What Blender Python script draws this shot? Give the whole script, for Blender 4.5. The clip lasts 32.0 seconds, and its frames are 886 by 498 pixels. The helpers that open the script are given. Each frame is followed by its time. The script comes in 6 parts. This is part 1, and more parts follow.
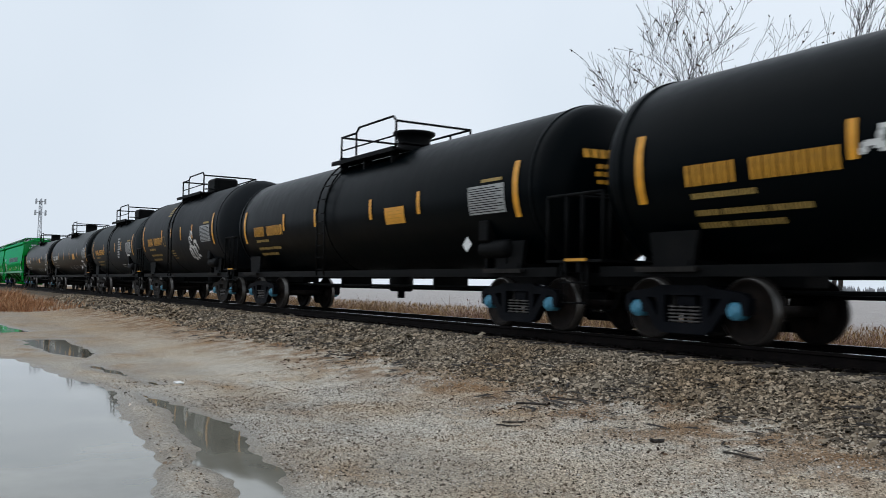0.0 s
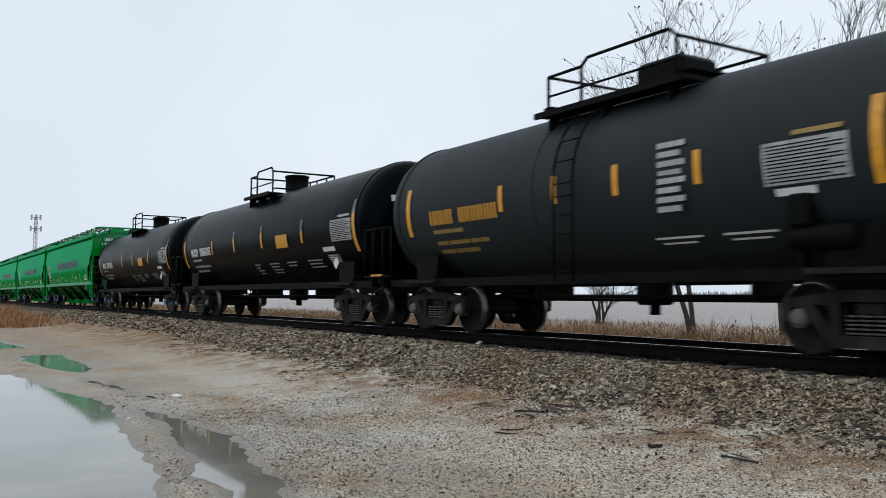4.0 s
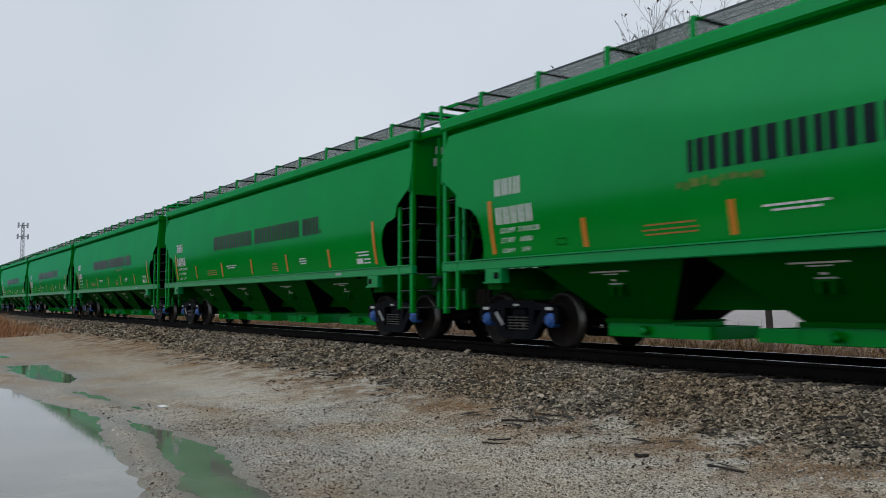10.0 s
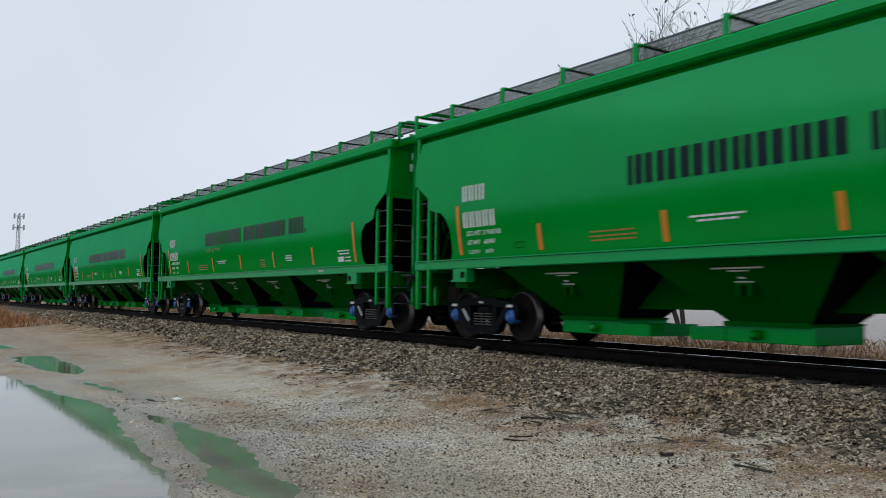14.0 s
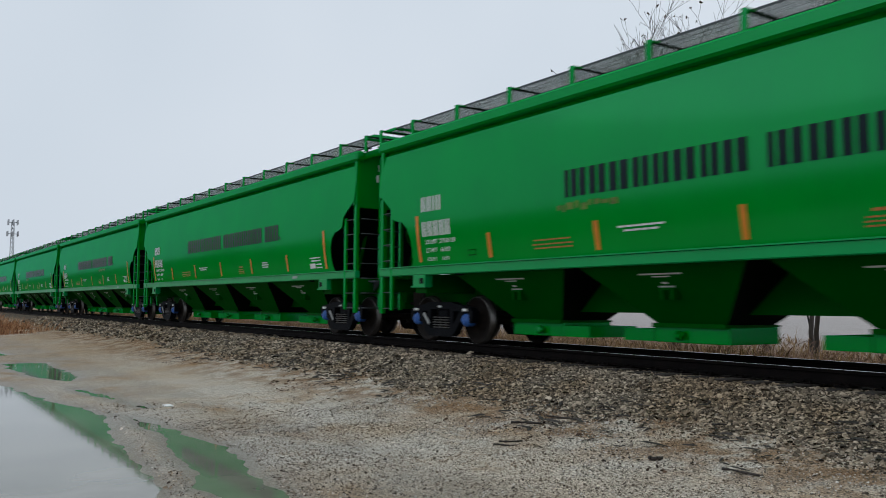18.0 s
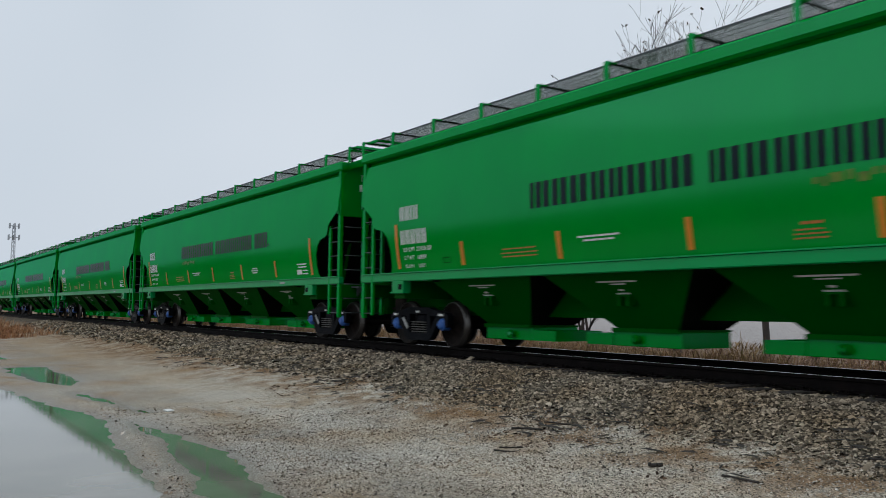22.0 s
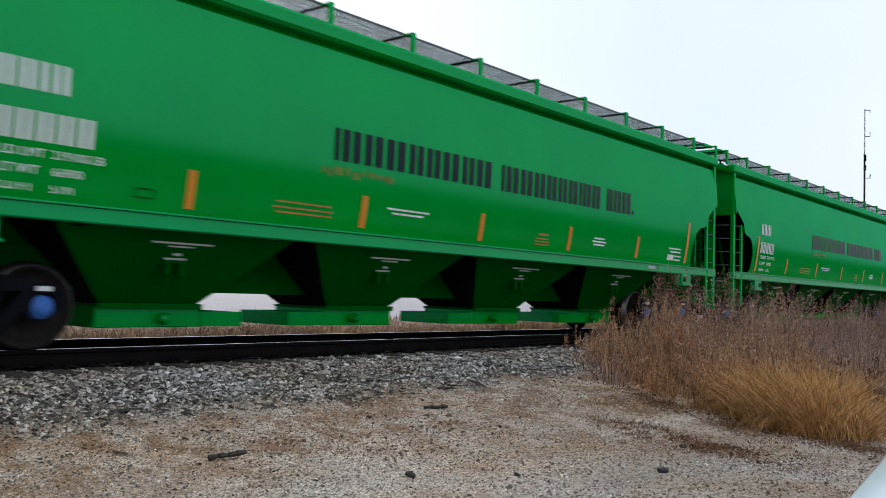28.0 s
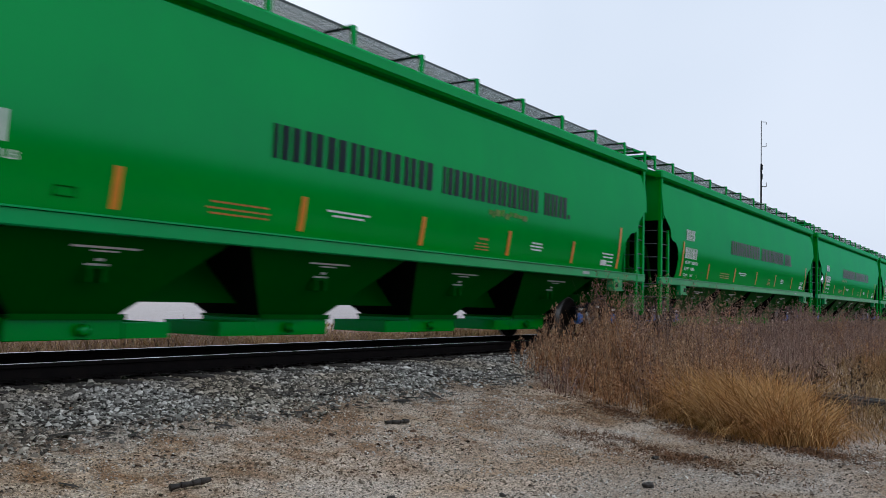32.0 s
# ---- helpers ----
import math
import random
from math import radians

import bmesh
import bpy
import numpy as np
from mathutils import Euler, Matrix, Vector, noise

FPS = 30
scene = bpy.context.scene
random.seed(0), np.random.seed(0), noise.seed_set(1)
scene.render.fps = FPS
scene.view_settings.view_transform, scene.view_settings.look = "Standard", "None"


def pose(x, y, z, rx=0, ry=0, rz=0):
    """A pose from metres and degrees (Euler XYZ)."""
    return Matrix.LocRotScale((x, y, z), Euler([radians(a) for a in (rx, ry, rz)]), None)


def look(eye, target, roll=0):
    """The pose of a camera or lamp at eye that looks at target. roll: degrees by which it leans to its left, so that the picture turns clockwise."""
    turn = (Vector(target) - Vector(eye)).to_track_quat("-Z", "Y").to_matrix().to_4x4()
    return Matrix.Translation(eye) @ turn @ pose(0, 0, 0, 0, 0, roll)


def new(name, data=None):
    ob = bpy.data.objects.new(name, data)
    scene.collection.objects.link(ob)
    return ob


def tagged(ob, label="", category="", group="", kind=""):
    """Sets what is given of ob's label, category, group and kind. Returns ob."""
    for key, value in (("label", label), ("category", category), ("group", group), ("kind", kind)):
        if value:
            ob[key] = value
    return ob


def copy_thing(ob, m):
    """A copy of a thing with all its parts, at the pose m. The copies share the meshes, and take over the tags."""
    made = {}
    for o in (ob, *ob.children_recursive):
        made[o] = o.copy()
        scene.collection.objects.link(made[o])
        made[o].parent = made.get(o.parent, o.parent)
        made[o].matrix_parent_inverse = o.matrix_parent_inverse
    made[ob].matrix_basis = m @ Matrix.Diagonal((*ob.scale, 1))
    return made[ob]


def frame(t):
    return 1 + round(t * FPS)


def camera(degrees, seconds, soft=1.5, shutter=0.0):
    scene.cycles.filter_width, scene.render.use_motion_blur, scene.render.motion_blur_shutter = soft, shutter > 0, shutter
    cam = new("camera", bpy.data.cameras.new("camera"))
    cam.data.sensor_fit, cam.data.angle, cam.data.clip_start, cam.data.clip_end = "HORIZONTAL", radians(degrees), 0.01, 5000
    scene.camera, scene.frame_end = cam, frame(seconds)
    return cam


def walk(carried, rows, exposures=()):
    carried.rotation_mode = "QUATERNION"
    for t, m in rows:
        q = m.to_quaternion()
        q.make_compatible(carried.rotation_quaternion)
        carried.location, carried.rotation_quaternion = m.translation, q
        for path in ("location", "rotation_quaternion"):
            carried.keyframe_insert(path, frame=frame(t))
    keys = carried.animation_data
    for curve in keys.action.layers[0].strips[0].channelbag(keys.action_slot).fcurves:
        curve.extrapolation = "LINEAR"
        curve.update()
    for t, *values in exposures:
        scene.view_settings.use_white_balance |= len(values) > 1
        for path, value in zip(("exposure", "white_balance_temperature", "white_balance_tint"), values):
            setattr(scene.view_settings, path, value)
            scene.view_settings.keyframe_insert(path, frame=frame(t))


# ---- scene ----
cam = camera(54.92, 32.0, soft=0.9, shutter=0.3)

TY, RZ = 10.279, 0.820  # the track's centre line and the top of its rails

# seconds, eye, yaw from +y to the left, pitch, lean
PATH = [
    (0, -0.038, -0.022, 1.550, 58.06, 2.49, 0.95),
    (1, -0.018, -0.046, 1.539, 57.98, 2.80, 0.94),
    (2, -0.014, -0.037, 1.540, 57.52, 3.11, 0.49),
    (3, -0.008, -0.034, 1.523, 58.50, 3.33, 0.40),
    (3.5, -0.005, -0.037, 1.534, 58.29, 3.24, 0.25),
    (5.5, -0.005, -0.040, 1.533, 56.81, 3.25, 0.14),
    (6, 0.000, -0.059, 1.546, 57.47, 3.25, -0.02),
    (7, 0.013, -0.046, 1.548, 59.49, 3.44, 0.22),
    (8, 0.019, -0.022, 1.559, 59.24, 3.63, 0.21),
    (9, -0.000, -0.008, 1.569, 57.93, 3.58, 0.01),
    (10, 0.003, -0.002, 1.568, 57.17, 3.62, -0.12),
    (11, 0.015, 0.050, 1.561, 60.03, 3.61, 1.26),
    (12, -0.020, -0.034, 1.533, 60.50, 3.57, 1.31),
    (13, -0.129, -0.230, 1.556, 59.08, 3.24, 0.43),
    (13.5, -0.154, -0.297, 1.559, 57.89, 3.31, 0.53),
    (15.5, -0.100, -0.178, 1.565, 55.37, 3.43, 0.86),
    (16, -0.100, -0.186, 1.565, 55.95, 3.41, 0.77),
    (17, -0.113, -0.186, 1.558, 56.27, 3.53, 0.65),
    (18, -0.099, -0.228, 1.570, 56.53, 3.73, 0.44),
    (19, -0.078, -0.216, 1.564, 56.09, 3.82, 0.33),
    (20, -0.075, -0.209, 1.577, 56.38, 3.70, 0.35),
    (21, -0.077, -0.220, 1.596, 56.57, 3.78, 0.30),
    (22, -0.078, -0.241, 1.583, 56.58, 4.05, 0.61),
    (22.5, -0.078, -0.197, 1.559, 56.10, 4.15, 0.95),
    (23, -0.098, -0.189, 1.561, 52.93, 4.27, 1.53),
    (23.5, -0.100, -0.140, 1.561, 43.46, 4.80, 1.80),
    (24, -0.110, -0.115, 1.563, 32.054, 5.39, 1.82),
    (24.5, 0.010, -0.120, 1.590, 19.70, 5.79, 1.29),
    (25, 0.060, -0.035, 1.475, 0.60, 7.15, 1.54),
    (25.5, 0.240, 0.030, 1.530, -22.33, 7.39, 2.06),
    (25.7, 0.280, 0.030, 1.515, -29.10, 7.42, 2.35),
    (26, 0.323, 0.012, 1.489, -34.196, 5.71, 2.60),
    (26.5, 0.345, 0.000, 1.465, -39.19, 3.72, 2.70),
    (28.5, 0.262, 0.480, 1.573, -51.82, 3.30, 1.55),
    (29, 0.309, 0.567, 1.580, -53.33, 3.30, 1.47),
    (30, 0.238, 0.769, 1.582, -53.78, 2.92, 1.29),
    (31, 0.250, 0.996, 1.583, -54.71, 3.07, 1.34),
    (32, 0.285, 1.118, 1.566, -55.64, 3.50, 1.54),
]
EXPOSURES = [(0.0, 0.09, 6180, 7), (6.0, 0.12, 6180, 7), (9.0, -0.08, 6230, 8), (10.0, -0.2, 6230, 8), (12.0, -0.17, 6230, 8), (13.0, 0.02, 6180, 7), (16.0, -0.14, 6180, 7), (19.0, -0.13, 6180, 7), (22.5, -0.17, 6180, 7), (24.0, 0.18, 6180, 7), (25.0, 0.49, 6100, 8), (26.5, 0.45, 6100, 9), (28.5, 0.17, 5900, 9), (30.0, 0.0, 5900, 9), (32.0, 0.0, 5900, 9)]
walk(cam, [(t, pose(x, y, z, 90 + pitch, -lean, yaw)) for t, x, y, z, yaw, pitch, lean in PATH], EXPOSURES)

# ---------------------------------------------------------------- world and light
world = bpy.data.worlds.new("overcast_sky")
scene.world = world
world.use_nodes = True
wn, wl = world.node_tree.nodes, world.node_tree.links
wn.clear()
w_out = wn.new("ShaderNodeOutputWorld")
w_bg = wn.new("ShaderNodeBackground")
w_sky = wn.new("ShaderNodeTexSky")
w_sky.sky_type = "NISHITA"
w_sky.sun_disc = False
w_sky.sun_elevation = radians(28)
w_sky.sun_rotation = radians(20)
w_sky.dust_density = 6.0
w_sky.air_density = 1.6
w_hsv = wn.new("ShaderNodeHueSaturation")
w_hsv.inputs["Saturation"].default_value = 0.35
w_hsv.inputs["Value"].default_value = 0.12
w_tc = wn.new("ShaderNodeTexCoord")
w_no = wn.new("ShaderNodeTexNoise")
w_no.inputs["Scale"].default_value = 1.6
w_no.inputs["Detail"].default_value = 3.0
w_ra = wn.new("ShaderNodeValToRGB")
w_ra.color_ramp.elements[0].position = 0.3
w_ra.color_ramp.elements[0].color = (0.70, 0.755, 0.83, 1)
w_ra.color_ramp.elements[1].position = 0.7
w_ra.color_ramp.elements[1].color = (0.84, 0.87, 0.93, 1)
w_mx = wn.new("ShaderNodeMix")
w_mx.data_type = "RGBA"
w_mx.inputs[0].default_value = 0.9
wl.new(w_tc.outputs["Generated"], w_no.inputs["Vector"])
wl.new(w_no.outputs["Fac"], w_ra.inputs["Fac"])
wl.new(w_sky.outputs["Color"], w_hsv.inputs["Color"])
wl.new(w_hsv.outputs["Color"], w_mx.inputs[6])
wl.new(w_ra.outputs["Color"], w_mx.inputs[7])
wl.new(w_mx.outputs[2], w_bg.inputs["Color"])
w_bg.inputs["Strength"].default_value = 1.0
wl.new(w_bg.outputs["Background"], w_out.inputs["Surface"])

sun_data = bpy.data.lights.new("sun", "SUN")
sun_data.energy = 0.6
sun_data.angle = radians(75)
sun_data.color = (1.0, 0.97, 0.93)
sun = new("sun", sun_data)
sun.matrix_world = look((0, 0, 60), (18, 40, 0))

# ---------------------------------------------------------------- materials


def nodes_of(name):
    m = bpy.data.materials.new(name)
    m.use_nodes = True
    nt = m.node_tree
    return m, nt, nt.nodes["Principled BSDF"]


def put(nt, kind, **values):
    n = nt.nodes.new(kind)
    for k, v in values.items():
        n.inputs[k.replace("_", " ")].default_value = v
    return n


def mixed(nt, fac, a, b):
    """A colour mix; a and b are colours or sockets, fac a number or a socket."""
    n = nt.nodes.new("ShaderNodeMix")
    n.data_type = "RGBA"
    for slot, v in ((0, fac), (6, a), (7, b)):
        if isinstance(v, bpy.types.NodeSocket):
            nt.links.new(v, n.inputs[slot])
        elif slot == 0:
            n.inputs[0].default_value = v
        else:
            n.inputs[slot].default_value = (*v, 1)
    return n.outputs[2]


def tinted(nt, fac, a, tint):
    """Colour a multiplied by a tint, as far as fac says."""
    out = mixed(nt, fac, a, tint)
    out.node.blend_type = "MULTIPLY"
    return out


def ramp(nt, socket, lo, hi, a=0.0, b=1.0):
    n = nt.nodes.new("ShaderNodeMapRange")
    n.clamp = True
    nt.links.new(socket, n.inputs["Value"])
    for k, v in (("From Min", lo), ("From Max", hi), ("To Min", a), ("To Max", b)):
        n.inputs[k].default_value = v
    return n.outputs["Result"]


def coords(nt, kind="Object", scale=(1, 1, 1)):
    c = nt.nodes.new("ShaderNodeTexCoord")
    m = nt.nodes.new("ShaderNodeMapping")
    m.inputs["Scale"].default_value = scale
    nt.links.new(c.outputs[kind], m.inputs["Vector"])
    return m.outputs["Vector"]


def noisy(nt, vec, scale, detail=4.0, rough=0.55):
    n = put(nt, "ShaderNodeTexNoise", Scale=scale, Detail=detail, Roughness=rough)
    nt.links.new(vec, n.inputs["Vector"])
    return n.outputs["Fac"]


def bumped(nt, bsdf, height, strength, distance):
    n = put(nt, "ShaderNodeBump", Strength=strength, Distance=distance)
    nt.links.new(height, n.inputs["Height"])
    nt.links.new(n.outputs["Normal"], bsdf.inputs["Normal"])


def simple(name, colour, rough=0.5, metal=0.0, vary=0.25, scale=3.0, stretch=(1, 1, 1), bump=0.0, dirt=None, dirt_amount=0.5, random_value=0.0, shine=0.5):
    """A surface with soft stains at two scales, and relief."""
    m, nt, b = nodes_of(name)
    v = coords(nt, "Object", stretch)
    big, fine = noisy(nt, v, scale), noisy(nt, v, scale * 12, 6.0, 0.65)
    dark = tuple(c * (1 - vary) for c in colour)
    light = tuple(min(1, c * (1 + vary)) for c in colour)
    c = mixed(nt, ramp(nt, big, 0.3, 0.7), dark, light)
    c = mixed(nt, ramp(nt, fine, 0.45, 0.75, 0, 0.35), c, dark)
    if dirt:
        c = mixed(nt, ramp(nt, big, 0.5, 0.8, 0, dirt_amount), c, dirt)
    if random_value:
        oi = nt.nodes.new("ShaderNodeObjectInfo")
        c = mixed(nt, ramp(nt, oi.outputs["Random"], 0, 1, 0, random_value), c, dark)
    nt.links.new(c, b.inputs["Base Color"])
    nt.links.new(ramp(nt, fine, 0.3, 0.7, max(0, rough - 0.08), min(1, rough + 0.08)), b.inputs["Roughness"])
    b.inputs["Metallic"].default_value = metal
    b.inputs["Specular IOR Level"].default_value = shine
    if bump:
        bumped(nt, b, fine, bump, 0.01)
    return m


def island_mat(name, stops, rough=0.85, bump=0.3, scale=25.0, patch=None, patch_scale=0.9, trend=None):
    """Pieces joined in one mesh, each with its own tone out of the stops; patch tints them in drifts, trend along x."""
    m, nt, b = nodes_of(name)
    g = nt.nodes.new("ShaderNodeNewGeometry")
    r = nt.nodes.new("ShaderNodeValToRGB")
    r.color_ramp.interpolation = "LINEAR"
    while len(r.color_ramp.elements) < len(stops):
        r.color_ramp.elements.new(0.5)
    for e, (p, c) in zip(r.color_ramp.elements, stops):
        e.position, e.color = p, (*c, 1)
    nt.links.new(g.outputs["Random Per Island"], r.inputs["Fac"])
    v = coords(nt)
    fine = noisy(nt, v, scale)
    c = mixed(nt, ramp(nt, fine, 0.4, 0.7, 0, 0.4), r.outputs["Color"], stops[0][1])
    if patch:
        drift = noisy(nt, v, patch_scale, 3)
        c = tinted(nt, ramp(nt, drift, 0.42, 0.62), c, patch)
    if trend:
        sep = nt.nodes.new("ShaderNodeSeparateXYZ")
        nt.links.new(v, sep.inputs[0])
        c = tinted(nt, ramp(nt, sep.outputs["X"], trend[0], trend[1], 1, 0), c, trend[2])
    nt.links.new(c, b.inputs["Base Color"])
    b.inputs["Roughness"].default_value = rough
    b.inputs["Specular IOR Level"].default_value = 0.25
    if bump:
        bumped(nt, b, fine, bump, 0.01)
    return m


def car_paint(name, colour, streak, rough=0.3, shine=0.35, gloss=None, coat=(1, 1, 1)):
    """Gloss paint on steel plate: faint streaks down the sheets, road dust low down in patches, plate waviness."""
    m, nt, b = nodes_of(name)
    v = coords(nt)
    vs = coords(nt, "Object", (6.0, 6.0, 0.35))
    big, st, fine = noisy(nt, v, 0.7, 3), noisy(nt, vs, 1.0, 4), noisy(nt, v, 40, 5)
    oi = nt.nodes.new("ShaderNodeObjectInfo")
    dark = tuple(c * 0.86 for c in colour)
    c = mixed(nt, ramp(nt, big, 0.35, 0.7), dark, colour)
    c = mixed(nt, ramp(nt, st, 0.56, 0.8, 0, 0.28), c, streak)
    c = mixed(nt, ramp(nt, fine, 0.55, 0.8, 0, 0.18), c, streak)
    nt.links.new(c, b.inputs["Base Color"])
    nt.links.new(ramp(nt, st, 0.3, 0.8, rough, rough + 0.09), b.inputs["Roughness"])
    b.inputs["Specular IOR Level"].default_value = shine
    wav = noisy(nt, coords(nt, "Object", (1.1, 1, 0.5)), 1.3, 2)
    bumped(nt, b, wav, 0.2, 0.03)
    if gloss:
        # a thin gloss over the colour coat; coat tints what it mirrors
        b.inputs["Specular IOR Level"].default_value = 0.0
        fr = put(nt, "ShaderNodeFresnel", IOR=1.4)
        gl = put(nt, "ShaderNodeBsdfGlossy", Roughness=rough, Color=(*coat, 1))
        mx = nt.nodes.new("ShaderNodeMixShader")
        out = nt.nodes["Material Output"]
        nt.links.new(ramp(nt, fr.outputs[0], 0.02, 0.7, gloss[0], gloss[1]), mx.inputs[0])
        nt.links.new(b.outputs[0], mx.inputs[1])
        nt.links.new(gl.outputs[0], mx.inputs[2])
        nt.links.new(mx.outputs[0], out.inputs["Surface"])
    return m


# gloss tints colour the mirrored sky teal on the sides, whiter on the ends
GREEN = car_paint("green_paint", (0.0001, 0.258, 0.007), (0.001, 0.27, 0.014), 0.15, 0.13, (0.082, 0.28), (0.22, 0.80, 0.62))
GREEN_END = car_paint("green_end_sheet_paint", (0.0006, 0.215, 0.013), (0.004, 0.22, 0.02), 0.2, 0.13, (0.08, 0.28), (0.36, 0.84, 0.68))
GREEN_LIGHT = car_paint("green_sill_paint", (0.001, 0.30, 0.070), (0.010, 0.32, 0.09), 0.35, 0.25)
# body green darkened to carry the shade under the cars; also the card holders
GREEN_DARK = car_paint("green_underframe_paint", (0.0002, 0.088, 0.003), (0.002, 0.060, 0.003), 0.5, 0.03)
BLACK = car_paint("black_tank_paint", (0.0003, 0.0016, 0.0024), (0.0010, 0.0026, 0.0034), 0.30, 0.04)
GREY_LIGHT = car_paint("faded_grey_tank_paint", (0.020, 0.025, 0.0275), (0.034, 0.036, 0.037), 0.55, 0.12)
GREY_TANK = car_paint("weathered_grey_tank_paint", (0.0065, 0.0088, 0.0114), (0.016, 0.0165, 0.0165), 0.5, 0.12)
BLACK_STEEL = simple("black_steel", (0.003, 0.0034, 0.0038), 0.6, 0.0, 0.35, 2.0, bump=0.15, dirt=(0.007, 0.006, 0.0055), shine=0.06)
TRUCK = simple("cast_truck_steel", (0.0026, 0.0036, 0.0062), 0.6, 0.0, 0.4, 3.0, bump=0.3, dirt=(0.007, 0.006, 0.0055), dirt_amount=0.5, shine=0.07)
TRUCK_DUSTY = simple("dusty_truck_steel", (0.017, 0.016, 0.015), 0.75, 0.0, 0.4, 3.0, bump=0.3, dirt=(0.045, 0.031, 0.022), dirt_amount=0.6, shine=0.1)
WHEEL = simple("wheel_steel", (0.012, 0.0095, 0.0085), 0.65, 0.0, 0.35, 5.0, bump=0.2, dirt=(0.028, 0.016, 0.011), shine=0.12)
TREAD = simple("polished_wheel_tread", (0.11, 0.105, 0.10), 0.35, 0.9, 0.2, 8.0)
SPRING = simple("worn_spring_steel", (0.095, 0.09, 0.088), 0.45, 0.0, 0.3, 9.0, shine=0.3)
CAP_BLUE = simple("blue_bearing_paint", (0.03, 0.12, 0.42), 0.5, 0.0, 0.3, 9.0, dirt=(0.05, 0.06, 0.08))
CAP_TEAL = simple("light_blue_bearing_paint", (0.06, 0.24, 0.36), 0.5, 0.0, 0.3, 9.0, dirt=(0.05, 0.06, 0.08))
CAP_GREY = simple("grey_bearing_steel", (0.12, 0.12, 0.12), 0.5, 0.3, 0.3, 9.0, dirt=(0.06, 0.05, 0.04))
GALV = simple("galvanised_grating", (0.04, 0.049, 0.056), 0.5, 0.0, 0.2, 6.0)
ORANGE = simple("orange_reflector", (0.60, 0.20, 0.006), 0.4, 0.0, 0.15, 6.0)
YELLOW = simple("yellow_reflector", (0.64, 0.29, 0.010), 0.4, 0.0, 0.15, 6.0)
YELLOW_INK = simple("yellow_lettering_paint", (0.58, 0.28, 0.016), 0.5, 0.0, 0.2, 9.0)
OCHRE_INK = simple("faded_ochre_lettering", (0.30, 0.20, 0.05), 0.6, 0.0, 0.25, 9.0)
ORANGE_INK = simple("orange_lettering_paint", (0.40, 0.13, 0.02), 0.5, 0.0, 0.2, 9.0)
SPRAY = simple("faint_orange_spray", (0.09, 0.165, 0.006), 0.5, 0.0, 0.4, 9.0)
WHITE_INK = simple("white_lettering_paint", (0.66, 0.67, 0.66), 0.5, 0.0, 0.15, 9.0)
GREY_INK = simple("grey_lettering_paint", (0.33, 0.34, 0.34), 0.55, 0.0, 0.2, 9.0)
GREY_FADED = simple("faded_grey_decal", (0.11, 0.12, 0.125), 0.55, 0.0, 0.25, 9.0)
DARK_INK = simple("dark_blue_lettering_paint", (0.002, 0.012, 0.016), 0.35, 0.0, 0.2, 9.0, shine=0.14)
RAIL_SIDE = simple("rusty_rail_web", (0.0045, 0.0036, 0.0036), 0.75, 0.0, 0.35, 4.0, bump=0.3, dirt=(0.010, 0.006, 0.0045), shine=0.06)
RAIL_TOP = simple("polished_rail_head", (0.55, 0.55, 0.54), 0.22, 1.0, 0.15, 8.0, (0.2, 4, 1))
TIE = simple("creosoted_wood", (0.035, 0.027, 0.022), 0.85, 0.0, 0.4, 4.0, (0.4, 4, 4), 0.5, (0.09, 0.075, 0.06), random_value=0.5)
BARK = simple("grey_brown_bark", (0.05, 0.04, 0.034), 0.9, 0.0, 0.35, 9.0, (1, 1, 0.25), 0.6)
TWIG = simple("dark_twig_bark", (0.012, 0.0095, 0.009), 0.9, 0.0, 0.3, 9.0)
LEAF = island_mat("withered_brown_leaf", [(0, (0.03, 0.018, 0.01)), (1, (0.07, 0.04, 0.02))], 0.8, 0)
CAR_WHITE = simple("white_car_paint", (0.72, 0.74, 0.76), 0.2, 0.0, 0.06, 1.5)
CAR_TRIM = simple("black_car_plastic", (0.02, 0.02, 0.022), 0.5, 0.0, 0.2, 6.0)
TYRE = simple("tyre_rubber", (0.02, 0.02, 0.02), 0.8, 0.0, 0.3, 6.0)
LITTER = simple("white_plastic_litter", (0.78, 0.78, 0.76), 0.5, 0.0, 0.1, 20.0)
DEAD_WOOD = simple("wet_dead_wood", (0.03, 0.023, 0.018), 0.7, 0.0, 0.4, 12.0, (0.3, 2, 2), 0.5)
MAST = simple("galvanised_mast", (0.30, 0.31, 0.33), 0.5, 0.4, 0.1, 0.3)
BALLAST = island_mat("crushed_limestone", [(0, (0.035, 0.032, 0.028)), (0.35, (0.17, 0.158, 0.14)), (0.75, (0.42, 0.395, 0.35)), (1, (0.70, 0.67, 0.62))], 0.85, patch=(0.86, 0.78, 0.68), patch_scale=0.8, trend=(-1.0, 5.0, (0.86, 0.75, 0.62)))
PEBBLE = island_mat("pale_pebble", [(0, (0.05, 0.042, 0.034)), (0.3, (0.20, 0.165, 0.13)), (0.75, (0.46, 0.41, 0.35)), (1, (0.80, 0.76, 0.70))], 0.8, patch=(0.80, 0.66, 0.52))
GRASS_TAN = island_mat("dry_tan_grass", [(0, (0.11, 0.062, 0.028)), (0.5, (0.30, 0.19, 0.085)), (1, (0.50, 0.35, 0.18))], 0.8, 0, patch=(0.72, 0.60, 0.50), patch_scale=0.4)
GRASS_GOLD = island_mat("golden_dead_grass", [(0, (0.14, 0.062, 0.018)), (0.5, (0.43, 0.215, 0.062)), (1, (0.68, 0.43, 0.18))], 0.8, 0, patch=(0.85, 0.72, 0.62), patch_scale=2.0)
